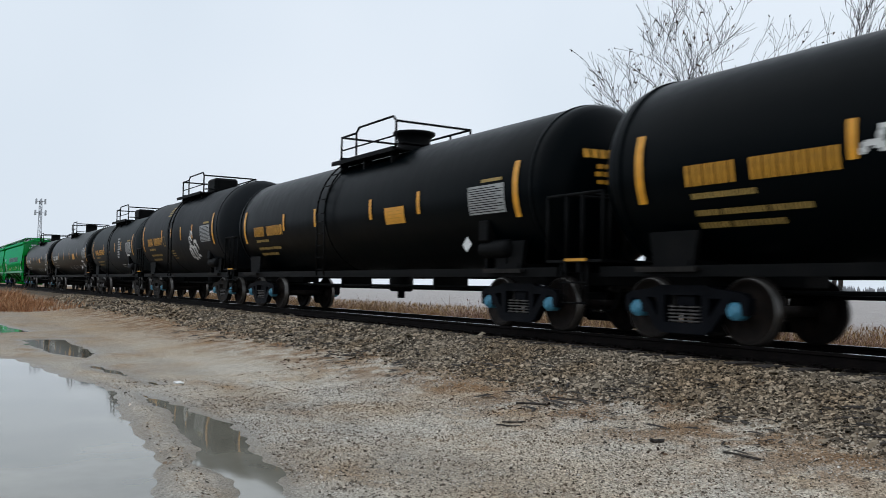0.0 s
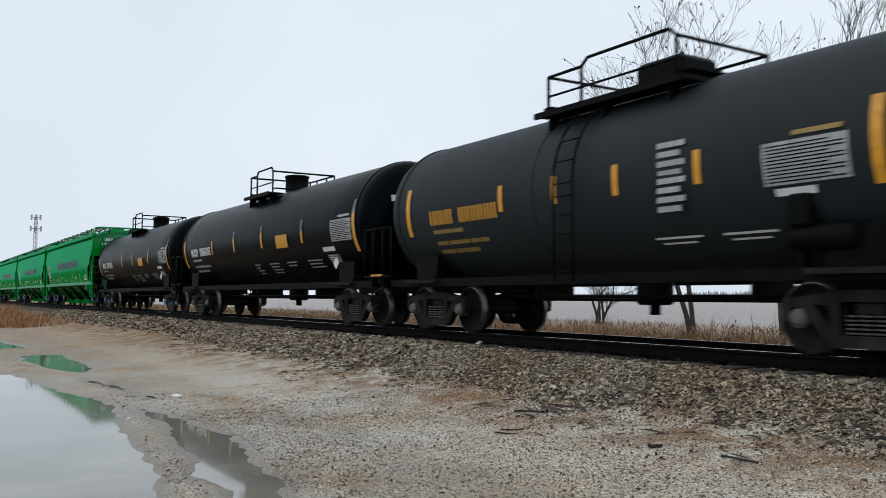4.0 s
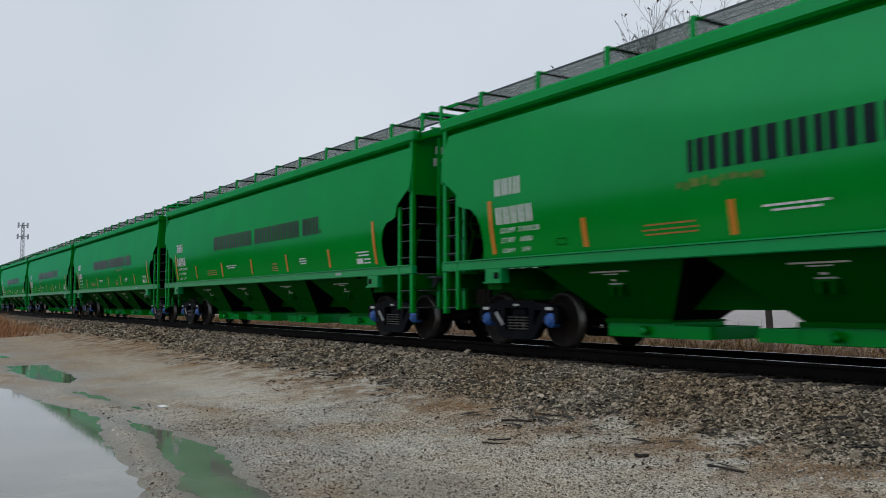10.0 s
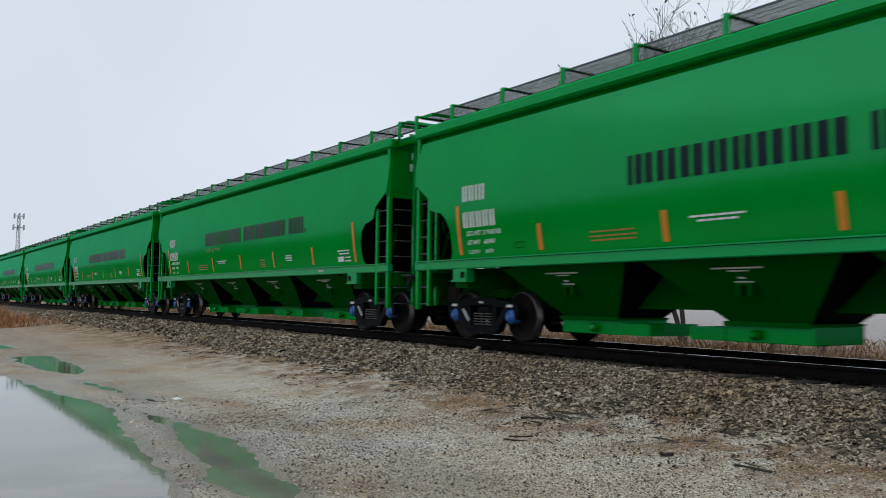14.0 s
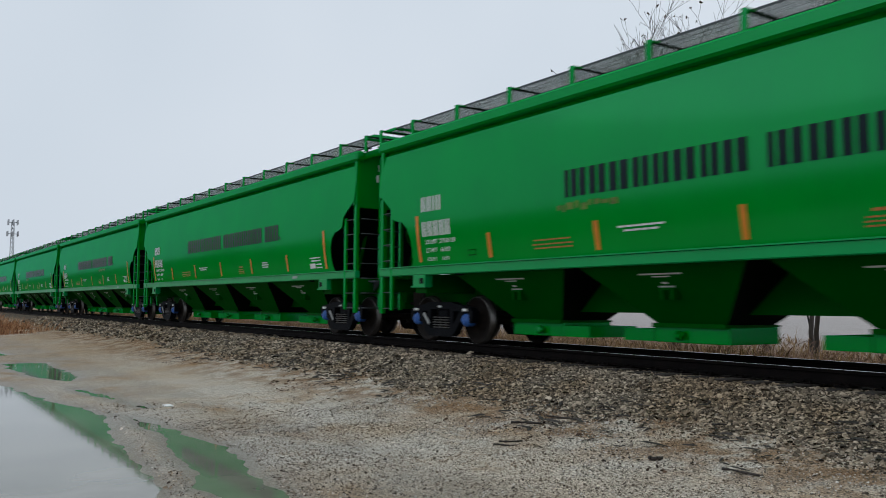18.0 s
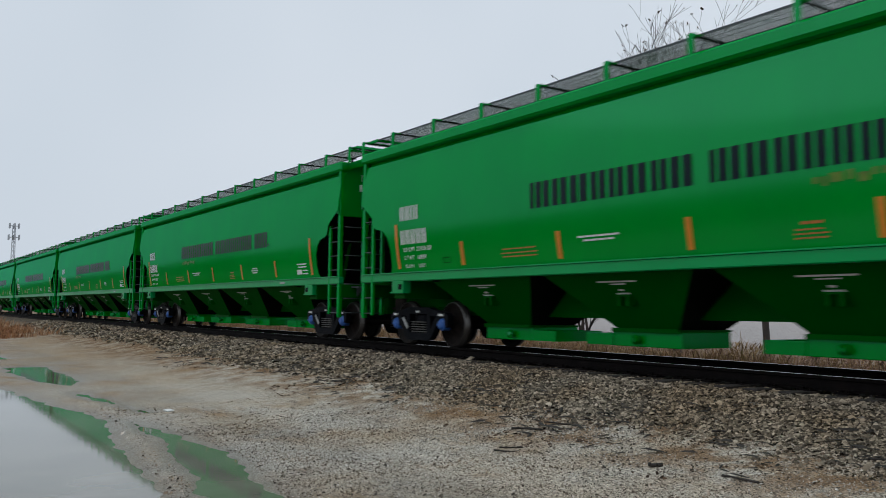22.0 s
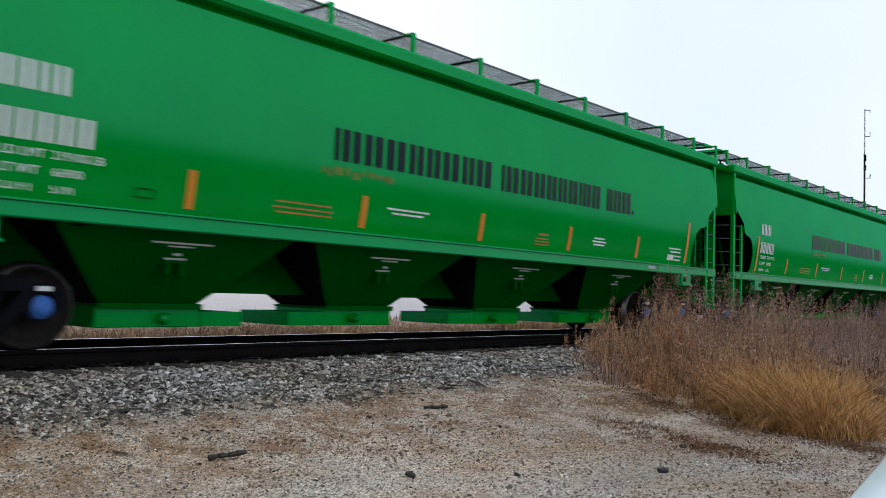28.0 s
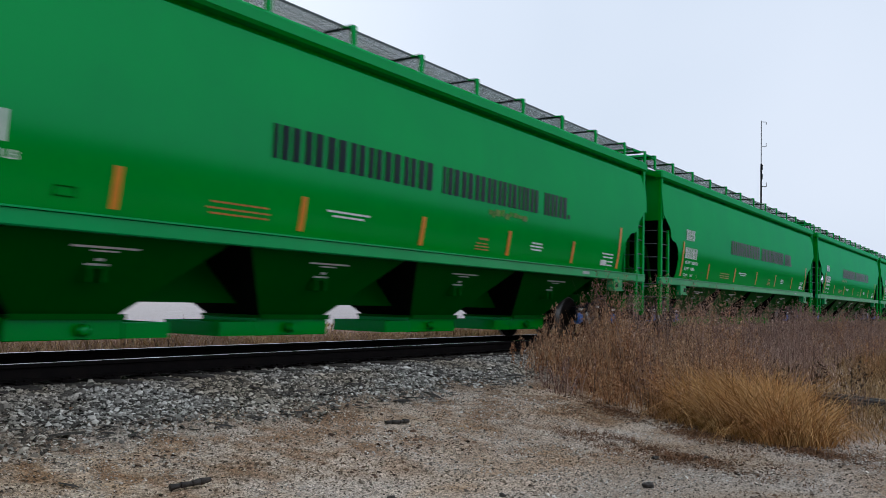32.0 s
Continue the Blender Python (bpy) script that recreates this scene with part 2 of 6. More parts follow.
WEED_RUST = island_mat("rust_brown_weed", [(0, (0.13, 0.056, 0.026)), (0.5, (0.50, 0.25, 0.11)), (1, (0.68, 0.45, 0.26))], 0.85, 0, patch=(0.76, 0.66, 0.66))
WEED_GREY = island_mat("grey_brown_weed", [(0, (0.05, 0.032, 0.026)), (0.5, (0.17, 0.108, 0.080)), (1, (0.34, 0.24, 0.18))], 0.85, 0, patch=(0.75, 0.68, 0.62))
WEED_MAUVE = island_mat("mauve_brown_weed", [(0, (0.08, 0.046, 0.038)), (0.5, (0.31, 0.195, 0.152)), (1, (0.58, 0.42, 0.33))], 0.85, 0, patch=(0.78, 0.70, 0.70))
WEED_TAN = island_mat("tan_feathery_weed", [(0, (0.12, 0.062, 0.036)), (0.5, (0.45, 0.26, 0.145)), (1, (0.66, 0.46, 0.29))], 0.85, 0, patch=(0.74, 0.62, 0.58))
TUFT = island_mat("flattened_brown_tuft", [(0, (0.05, 0.024, 0.014)), (0.5, (0.17, 0.078, 0.036)), (1, (0.36, 0.20, 0.10))], 0.85, 0)
# mast steel again, with the distance haze put into a paler colour
FAR_MAST = simple("hazy_galvanised_mast", (0.42, 0.44, 0.47), 0.6, 0.0, 0.1, 0.3)
# pale greys: the distance haze is mixed into the trees' own colour
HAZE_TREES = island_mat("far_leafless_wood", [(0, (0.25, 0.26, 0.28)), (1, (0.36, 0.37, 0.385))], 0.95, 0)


GLASS, g_nt, g_b = nodes_of("car_glass")
g_b.inputs["Base Color"].default_value = (0.02, 0.025, 0.03, 1)
g_b.inputs["Roughness"].default_value = 0.05

# ---------------------------------------------------------------- mesh helpers


def part(name, bm, material, parent=None, label="", smooth=False, at=None):
    """Links a bmesh as one mesh object under a thing or a part."""
    me = bpy.data.meshes.new(name)
    bm.normal_update()
    bm.to_mesh(me)
    bm.free()
    for m in material if isinstance(material, (list, tuple)) else [material]:
        me.materials.append(m)
    if smooth:
        me.polygons.foreach_set("use_smooth", [True] * len(me.polygons))
    ob = new(name, me)
    if parent:
        ob.parent = parent
    if at is not None:
        ob.location = at
    if label:
        ob["label"] = label
    return ob


def again(ob, at, parent=None, turn=0.0):
    """Another object on the same mesh."""
    o = new(ob.name.split(".")[0], ob.data)
    o.parent = parent or ob.parent
    o.location = at
    o.rotation_euler[2] = turn
    if "label" in ob:
        o["label"] = ob["label"]
    return o


def box(bm, x0, x1, y0, y1, z0, z1, mat=0, bevel=0.0):
    vs = [bm.verts.new((x, y, z)) for x in (x0, x1) for y in (y0, y1) for z in (z0, z1)]
    fs = []
    for idx in ((0, 1, 3, 2), (4, 6, 7, 5), (0, 4, 5, 1), (2, 3, 7, 6), (0, 2, 6, 4), (1, 5, 7, 3)):
        f = bm.faces.new([vs[i] for i in idx])
        f.material_index = mat
        fs.append(f)
    if bevel:
        es = list({e for f in fs for e in f.edges})
        bmesh.ops.bevel(bm, geom=es, offset=bevel, segments=1, affect="EDGES", profile=0.5)
    return fs


def tube(bm, a, b, r, n=8, r2=None, mat=0, caps=True):
    """A round bar from a to b."""
    a, b = Vector(a), Vector(b)
    r2 = r if r2 is None else r2
    q = (b - a).to_track_quat("Z", "Y")
    rings = []
    for c, rr in ((a, r), (b, r2)):
        rings.append([bm.verts.new(c + q @ Vector((rr * math.cos(2 * math.pi * k / n), rr * math.sin(2 * math.pi * k / n), 0))) for k in range(n)])
    for k in range(n):
        f = bm.faces.new((rings[0][k], rings[0][(k + 1) % n], rings[1][(k + 1) % n], rings[1][k]))
        f.material_index = mat
        f.smooth = True
    if caps:
        bm.faces.new(rings[0][::-1]).material_index = mat
        bm.faces.new(rings[1]).material_index = mat


def lathe(bm, profile, axis="y", n=24, mats=None, centre=(0, 0, 0)):
    """Turns (radius, along) pairs about an axis."""
    rings = []
    c = Vector(centre)
    for r, h in profile:
        ring = []
        for k in range(n):
            a = 2 * math.pi * k / n
            u, v = r * math.cos(a), r * math.sin(a)
            p = {"y": (u, h, v), "x": (h, u, v), "z": (u, v, h)}[axis]
            ring.append(bm.verts.new(c + Vector(p)))
        rings.append(ring)
    for i in range(len(rings) - 1):
        for k in range(n):
            f = bm.faces.new((rings[i][k], rings[i][(k + 1) % n], rings[i + 1][(k + 1) % n], rings[i + 1][k]))
            f.smooth = True
            if mats:
                f.material_index = mats[i]
    for ring, m in ((rings[0], mats[0] if mats else 0), (rings[-1], mats[-1] if mats else 0)):
        if (ring[0].co - ring[n // 2].co).length > 1e-4:
            bm.faces.new(ring).material_index = m


def slab(bm, outline, y0, y1, mat=0):
    """A flat outline of (x, z) given a thickness from y0 to y1."""
    a = [bm.verts.new((x, y0, z)) for x, z in outline]
    b = [bm.verts.new((x, y1, z)) for x, z in outline]
    bm.faces.new(a).material_index = mat
    bm.faces.new(b[::-1]).material_index = mat
    n = len(outline)
    for k in range(n):
        bm.faces.new((a[k], b[k], b[(k + 1) % n], a[(k + 1) % n])).material_index = mat


def thing(name, label, category, group="", kind=""):
    e = tagged(new(name), label, category, group, kind)
    return e


def mesh_from(name, verts, faces, materials, smooth=False):
    """A mesh out of arrays; all faces have the same number of corners."""
    me = bpy.data.meshes.new(name)
    nv, (nf, k) = len(verts), faces.shape
    me.vertices.add(nv)
    me.vertices.foreach_set("co", np.ascontiguousarray(verts, dtype=np.float32).ravel())
    me.loops.add(nf * k)
    me.loops.foreach_set("vertex_index", np.ascontiguousarray(faces, dtype=np.int32).ravel())
    me.polygons.add(nf)
    me.polygons.foreach_set("loop_start", np.arange(0, nf * k, k, dtype=np.int32))
    if smooth:
        me.polygons.foreach_set("use_smooth", np.ones(nf, dtype=bool))
    for m in materials:
        me.materials.append(m)
    me.update(calc_edges=True)
    me.validate()
    return me


# ---------------------------------------------------------------- trucks and wheels

WHEEL_R = 0.457
WHEELS = []


def wheelset_mesh(cap):
    bm = bmesh.new()
    for s in (-1, 1):
        prof = [(0.09, 0.62), (0.16, 0.655), (0.17, 0.70), (0.37, 0.715), (0.40, 0.67), (0.487, 0.675), (0.487, 0.703), (WHEEL_R + 0.006, 0.715), (WHEEL_R, 0.80), (0.435, 0.812), (0.40, 0.812), (0.385, 0.775), (0.19, 0.755), (0.15, 0.80), (0.085, 0.81)]
        mats = [0] * 7 + [1, 1] + [0] * 5
        lathe(bm, [(r, s * y) for r, y in prof], "y", 32, mats)
        # journal bearing with its end cap and three cap screws
        lathe(bm, [(0.075, s * 0.82), (0.115, s * 0.90), (0.125, s * 0.92), (0.125, s * 1.07), (0.11, s * 1.09)], "y", 18, [0, 0, 2, 2])
        lathe(bm, [(0.10, s * 1.09), (0.095, s * 1.115), (0.05, s * 1.12), (0.04, s * 1.13)], "y", 18, [2, 2, 2])
        for k in range(3):
            a = 2 * math.pi * k / 3
            p = (0.06 * math.cos(a), s * 1.115, 0.06 * math.sin(a))
            tube(bm, p, (p[0], s * 1.14, p[2]), 0.018, 6, mat=2)
    tube(bm, (0, -0.82, 0), (0, 0.82, 0), 0.08, 14)
    me = bpy.data.meshes.new("wheelset")
    bm.normal_update()
    bm.to_mesh(me)
    bm.free()
    for m in (WHEEL, TREAD, cap):
        me.materials.append(m)
    return me


WHEELSET = {k: wheelset_mesh(m) for k, m in (("blue", CAP_BLUE), ("teal", CAP_TEAL), ("grey", CAP_GREY))}


def side_frame_bm():
    """A cast truck side frame: an arched top chord, a sagging bottom chord, two windows and the pedestal jaws."""
    bm = bmesh.new()
    y0, y1 = -1.09, -0.94
    top = [(-1.12, 0.63), (-1.02, 0.70), (-0.55, 0.76), (-0.42, 0.80), (0.42, 0.80), (0.55, 0.76), (1.02, 0.70), (1.12, 0.63), (0.52, 0.62), (0.36, 0.66), (-0.36, 0.66), (-0.52, 0.62)]
    slab(bm, top, y0, y1)
    for s in (-1, 1):
        slab(bm, [(s * 0.34, 0.67), (s * 0.48, 0.67), (s * 0.46, 0.26), (s * 0.34, 0.26)][::s], y0, y1)
        slab(bm, [(s * 0.70, 0.64), (s * 0.88, 0.64), (s * 0.50, 0.17), (s * 0.36, 0.22)][::s], y0, y1)
        slab(bm, [(s * 0.74, 0.64), (s * 0.80, 0.64), (s * 0.78, 0.40), (s * 0.70, 0.42)][::s], y0, y1)
        slab(bm, [(s * 0.98, 0.66), (s * 1.12, 0.63), (s * 1.10, 0.42), (s * 1.02, 0.40)][::s], y0, y1)
        box(bm, s * 0.889 - 0.16, s * 0.889 + 0.16, y0 + 0.01, y1 - 0.01, 0.585, 0.645, bevel=0.01)
    slab(bm, [(-0.52, 0.20), (-0.34, 0.27), (0.34, 0.27), (0.52, 0.20), (0.40, 0.12), (-0.40, 0.12)], y0, y1)
    return bm


def spring_bm():
    """A coil spring as a stack of five worn turns round a dark core."""
    bm = bmesh.new()
    for k in range(5):
        z = 0.295 + 0.05 * k
        lathe(bm, [(0.066, z - 0.008), (0.088, z - 0.012), (0.094, z), (0.088, z + 0.012), (0.066, z + 0.008)], "z", 12)
    lathe(bm, [(0.05, 0.27), (0.05, 0.52)], "z", 8, [1])
    return bm


SHARED = {}


def shared(key, make, material, smooth=False):
    if key not in SHARED:
        me = bpy.data.meshes.new(key[0])
        bm = make()
        bm.normal_update()
        bm.to_mesh(me)
        bm.free()
        for m in material if isinstance(material, (list, tuple)) else [material]:
            me.materials.append(m)
        if smooth:
            me.polygons.foreach_set("use_smooth", [True] * len(me.polygons))
        SHARED[key] = me
    return SHARED[key]


def put_part(name, mesh, parent, at=(0, 0, 0), turn=0.0, label=""):
    o = new(name, mesh)
    o.parent = parent
    o.location = at
    o.rotation_euler[2] = turn
    if label:
        o["label"] = label
    return o


def bolster_bm():
    bm = bmesh.new()
    box(bm, -0.17, 0.17, -1.02, 1.02, 0.50, 0.66, bevel=0.02)
    box(bm, -0.25, 0.25, -0.3, 0.3, 0.64, 0.80, bevel=0.02)
    for s in (-1, 1):
        box(bm, s * 0.48 - 0.05, s * 0.48 + 0.05, -0.85, 0.85, 0.36, 0.46, bevel=0.01)
    return bm


def strip_bm():
    bm = bmesh.new()
    slab(bm, [(-0.62, 0.56), (-0.56, 0.60), (-0.36, 0.38), (-0.42, 0.34)], -1.105, -1.09)
    return bm


def tag_bm():
    bm = bmesh.new()
    box(bm, -0.06, 0.06, -1.104, -1.09, 0.69, 0.73)
    return bm


def bearing_tag_bm():
    bm = bmesh.new()
    box(bm, -0.075, 0.075, -1.112, -1.08, 0.625, 0.675)
    return bm


def truck(car, x, cap, steel, marks=True):
    """A four-wheel truck under a car, with its centre at x."""
    body = put_part("truck", shared(("bolster", steel.name), bolster_bm, steel), car, (x, 0, 0))
    fr = shared(("side_frame", steel.name), side_frame_bm, steel)
    sp = shared(("spring",), spring_bm, [SPRING, BLACK_STEEL], True)
    for s in (0, 1):
        put_part("side_frame", fr, body, (0, 0, 0), math.pi * s)
        for dx in (-0.19, 0.0, 0.19):
            put_part("spring", sp, body, (dx, -1.015 if s == 0 else 1.015, 0))
    if marks:
        put_part("reflector_strip", shared(("reflector_strip",), strip_bm, GREY_INK), body, label="pale grey painted strip on the frame")
        put_part("frame_tag", shared(("frame_tag",), tag_bm, WHITE_INK), body, label="small white tag")
        for dx in (-0.889, 0.889):
            put_part("bearing_tag", shared(("bearing_tag",), bearing_tag_bm, WHITE_INK), body, (dx, 0, 0), label="pale tag over the bearing")
    for s in (-1, 1):
        w = new("wheelset", WHEELSET[cap])
        w.parent = body
        w.matrix_parent_inverse = Matrix.Translation((s * 0.889, 0, WHEEL_R))
        w["label"] = {"blue": "steel wheels and axle with blue bearing caps", "teal": "rusty steel wheels with light blue bearing caps", "grey": "rusty steel wheels with grey bearing caps"}[cap]
        WHEELS.append(w)
    return body


def coupler_bm():
    bm = bmesh.new()
    box(bm, -0.45, 0.12, -0.11, 0.11, -0.13, 0.13, bevel=0.02)
    slab(bm, [(0.10, -0.16), (0.36, -0.20), (0.42, -0.10), (0.42, 0.16), (0.34, 0.20), (0.10, 0.16)], -0.17, 0.10)
    box(bm, 0.22, 0.36, 0.08, 0.20, -0.17, 0.17, bevel=0.02)
    return bm


def hose_bm():
    bm = bmesh.new()
    rings = []
    n = 8
    for k in range(11):
        u = k / 10
        x, z = 0.45 * u, -0.38 * math.sin(math.pi * min(u * 0.75, 1.0))
        slope = math.atan2(-0.38 * 0.75 * math.pi * math.cos(math.pi * u * 0.75), 0.45)
        ring = []
        for j in range(n):
            a = 2 * math.pi * j / n
            ring.append(bm.verts.new((x - 0.024 * math.sin(a) * math.sin(slope), 0.30 + 0.024 * math.cos(a), z + 0.024 * math.sin(a) * math.cos(slope))))
        rings.append(ring)
    for r, q in zip(rings, rings[1:]):
        for j in range(n):
            bm.faces.new((r[j], r[(j + 1) % n], q[(j + 1) % n], q[j])).smooth = True
    bm.faces.new(rings[0])
    bm.faces.new(rings[-1][::-1])
    return bm


# ---------------------------------------------------------------- covered hopper cars

HOPPER_PITCH = 19.5
SIDE_ROWS = [(1.50, 8.02), (1.62, 7.93), (1.80, 7.90), (2.07, 7.92), (2.28, 8.02), (2.42, 8.19), (2.47, 8.45), (2.52, 8.58), (2.75, 8.66), (2.92, 8.92), (3.07, 9.16), (3.40, 9.18), (3.70, 9.18), (3.90, 9.18), (3.925, 9.18), (4.06, 9.18)]


def side_y(z):
    """Half the body's width at a height: the sheets bow outwards, with a groove under the top chord."""
    return 1.62 - 0.085 * (z - 2.8) ** 2 - (0.08 if z > 3.91 else 0.0)


def hopper_shell_bm():
    bm = bmesh.new()
    nu = 26
    for s in (-1, 1):
        grid = []
        for z, um in SIDE_ROWS:
            grid.append([bm.verts.new((-um + 2 * um * k / nu, s * side_y(z), z)) for k in range(nu + 1)])
        for a, b in zip(grid, grid[1:]):
            for k in range(nu):
                q = (a[k], a[k + 1], b[k + 1], b[k])
                bm.faces.new(q if s < 0 else q[::-1])
    bm.normal_update()
    bmesh.ops.solidify(bm, geom=bm.faces[:], thickness=0.012)
    bm.normal_update()
    for f in bm.faces:
        f.smooth = f.calc_center_median().z < 3.89 and abs(f.normal.y) > 0.6
    for e in bm.edges:
        e.smooth = all(f.smooth for f in e.link_faces)
    return bm


def hopper_roof_bm():
    bm = bmesh.new()
    prof = []
    for k in range(13):
        a = -1 + k / 6
        prof.append((a * 1.42, 4.450 - 0.27 * a * a))
    low = [(y, z - 0.03) for y, z in prof]
    rows = []
    for x in (-9.33, 9.33):
        rows.append(([bm.verts.new((x, y, z)) for y, z in prof], [bm.verts.new((x, y, z)) for y, z in low]))
    for i in range(12):
        bm.faces.new((rows[0][0][i], rows[1][0][i], rows[1][0][i + 1], rows[0][0][i + 1])).smooth = True
        bm.faces.new((rows[0][1][i], rows[0][1][i + 1], rows[1][1][i + 1], rows[1][1][i])).smooth = True
    for top, bot in rows:
        for i in range(12):
            bm.faces.new((top[i], top[i + 1], bot[i + 1], bot[i]))
    # the valance that follows the arch under each end of the roof
    for x in (-9.33, 9.29):
        for (ya, za), (yb, zb) in zip(prof, prof[1:]):
            vs = [bm.verts.new((xx, y, z)) for xx in (x, x + 0.04) for y, z in ((ya, za - 0.03), (yb, zb - 0.03), (yb, zb - 0.15), (ya, za - 0.15))]
            bm.faces.new(vs[:4])
            bm.faces.new(vs[7:3:-1])
            bm.faces.new((vs[2], vs[3], vs[7], vs[6]))
    for x in range(-8, 9):
        box(bm, x - 0.02, x + 0.02, -0.45, 0.45, 4.420, 4.510)
    return bm


def gutter_bm():
    bm = bmesh.new()
    box(bm, -9.24, 9.24, -1.60, -1.36, 4.0, 4.225, bevel=0.04)
    return bm


def hatch_bm():
    bm = bmesh.new()
    box(bm, -8.2, 8.2, -0.32, 0.32, 4.440, 4.610, bevel=0.02)
    for k in range(17):
        x = -8.0 + k
        box(bm, x - 0.03, x + 0.03, -0.36, 0.36, 4.605, 4.640)
    return bm


def grating_bm():
    """Open grating: thin bearing bars along the car and many cross bars."""
    bm = bmesh.new()
    for k in (0, 3, 5, 8):
        y = -1.26 + 0.075 * k
        e = k in (0, 8)
        box(bm, -9.45, 9.45, y - (0.005 if e else 0.002), y + (0.005 if e else 0.002), 4.585 - (0.034 if e else 0.006), 4.585)
    n = 640
    for k in range(n + 1):
        x = -9.45 + 18.9 * k / n
        bm.faces.new([bm.verts.new(p) for p in ((x - 0.0114, -1.26, 4.582), (x + 0.0114, -1.26, 4.582), (x + 0.0114, -0.66, 4.582), (x - 0.0114, -0.66, 4.582))])
    return bm


def crosswalk_bm():
    """The grating across the end of the roof that joins the two running boards, in an angle-iron frame."""
    bm = bmesh.new()
    for y in (-0.66, 0.62):
        box(bm, 9.02, 9.52, y, y + 0.04, 4.53, 4.585, 1)
    for x in (9.02, 9.48):
        box(bm, x, x + 0.04, -1.30, 1.30, 4.53, 4.585, 1)
    for y in (-1.30, 1.26):
        box(bm, 9.02, 9.52, y, y + 0.04, 4.53, 4.585, 1)
    for s in (-1, 1):
        box(bm, 9.10, 9.14, s * 0.6 - 0.02, s * 0.6 + 0.02, 4.36, 4.54, 1)
    for k in range(42):
        y = -0.62 + 1.24 * k / 41
        bm.faces.new([bm.verts.new(p) for p in ((9.05, y - 0.0114, 4.578), (9.49, y - 0.0114, 4.578), (9.49, y + 0.0114, 4.578), (9.05, y + 0.0114, 4.578))])
    return bm


def board_post_bm():
    bm = bmesh.new()
    box(bm, -0.045, 0.045, -1.47, -1.435, 4.19, 4.545)
    box(bm, -0.045, 0.045, -1.47, -1.27, 4.535, 4.555)
    return bm


def board_brace_bm():
    bm = bmesh.new()
    box(bm, -0.024, 0.024, -1.42, -0.62, 4.520, 4.550)
    slab(bm, [(-0.02, 4.210), (0.02, 4.210), (0.02, 4.550), (-0.02, 4.550)], -0.75, -0.70)
    return bm


def side_sill_bm():
    bm = bmesh.new()
    box(bm, -9.20, 9.20, -1.575, -1.45, 1.33, 1.50, bevel=0.015)
    box(bm, -9.13, 9.13, -1.60, -1.50, 1.495, 1.515)
    return bm


def bay_bm():
    """One discharge bay: an inverted pyramid under the body."""
    bm = bmesh.new()
    t, b = (1.60, 1.36, 1.38), (0.64, 0.54, 0.49)
    ring = []
    for hx, hy, z in (t, b):
        ring.append([bm.verts.new((sx * hx, sy * hy, z)) for sx, sy in ((-1, -1), (1, -1), (1, 1), (-1, 1))])
    # faces that look along the car are black, carrying the shade between bays
    for k in range(4):
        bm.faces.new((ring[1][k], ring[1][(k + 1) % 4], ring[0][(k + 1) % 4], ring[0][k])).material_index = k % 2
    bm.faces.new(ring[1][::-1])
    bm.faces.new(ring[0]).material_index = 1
    box(bm, -0.69, 0.69, -0.60, 0.60, 0.455, 0.49)
    box(bm, -0.69, 0.69, -0.62, -0.60, 0.43, 0.50)
    return bm


def gate_bm():
    bm = bmesh.new()
    box(bm, -0.70, 0.70, -0.56, 0.56, 0.21, 0.455, bevel=0.01)
    return bm


def gate_rails_bm():
    """The U-shaped guide rails on which the gate slides out."""
    bm = bmesh.new()
    plan = [(-0.71, -0.56), (-0.71, -0.51), (-1.28, -0.51), (-1.28, 0.51), (-0.71, 0.51), (-0.71, 0.56), (-1.34, 0.56), (-1.34, -0.56)]
    lo, hi = ([bm.verts.new((x, y, z)) for x, y in plan] for z in (0.215, 0.40))
    n = len(plan)
    for k in range(n):
        bm.faces.new((lo[k], lo[(k + 1) % n], hi[(k + 1) % n], hi[k]))
    for ring in (lo, hi):
        bm.faces.new((ring[0], ring[1], ring[2], ring[7]))
        bm.faces.new((ring[2], ring[3], ring[6], ring[7]))
        bm.faces.new((ring[3], ring[4], ring[5], ring[6]))
    bmesh.ops.recalc_face_normals(bm, faces=bm.faces[:])
    return bm


def capstan_bm():
    bm = bmesh.new()
    lathe(bm, [(0.03, -0.69), (0.075, -0.66), (0.075, -0.61), (0.035, -0.60), (0.035, 0.60), (0.075, 0.61), (0.075, 0.66), (0.03, 0.69)], "y", 8, centre=(-0.15, 0, 0.32))
    return bm


def vibrator_bm():
    bm = bmesh.new()
    for x in (-0.09, 0.09):
        box(bm, x - 0.03, x + 0.03, -1.07, -0.90, 0.84, 1.00, bevel=0.008)
    box(bm, -0.14, 0.14, -1.07, -1.00, 0.99, 1.02)
    return bm


def slope_sheet_bm():
    """The sloping end of the cargo space with its upright end sheet above."""
    bm = bmesh.new()
    slab(bm, [(9.12, 3.10), (9.16, 3.06), (6.45, 1.30), (6.35, 1.33)], -1.41, 1.41)
    return bm


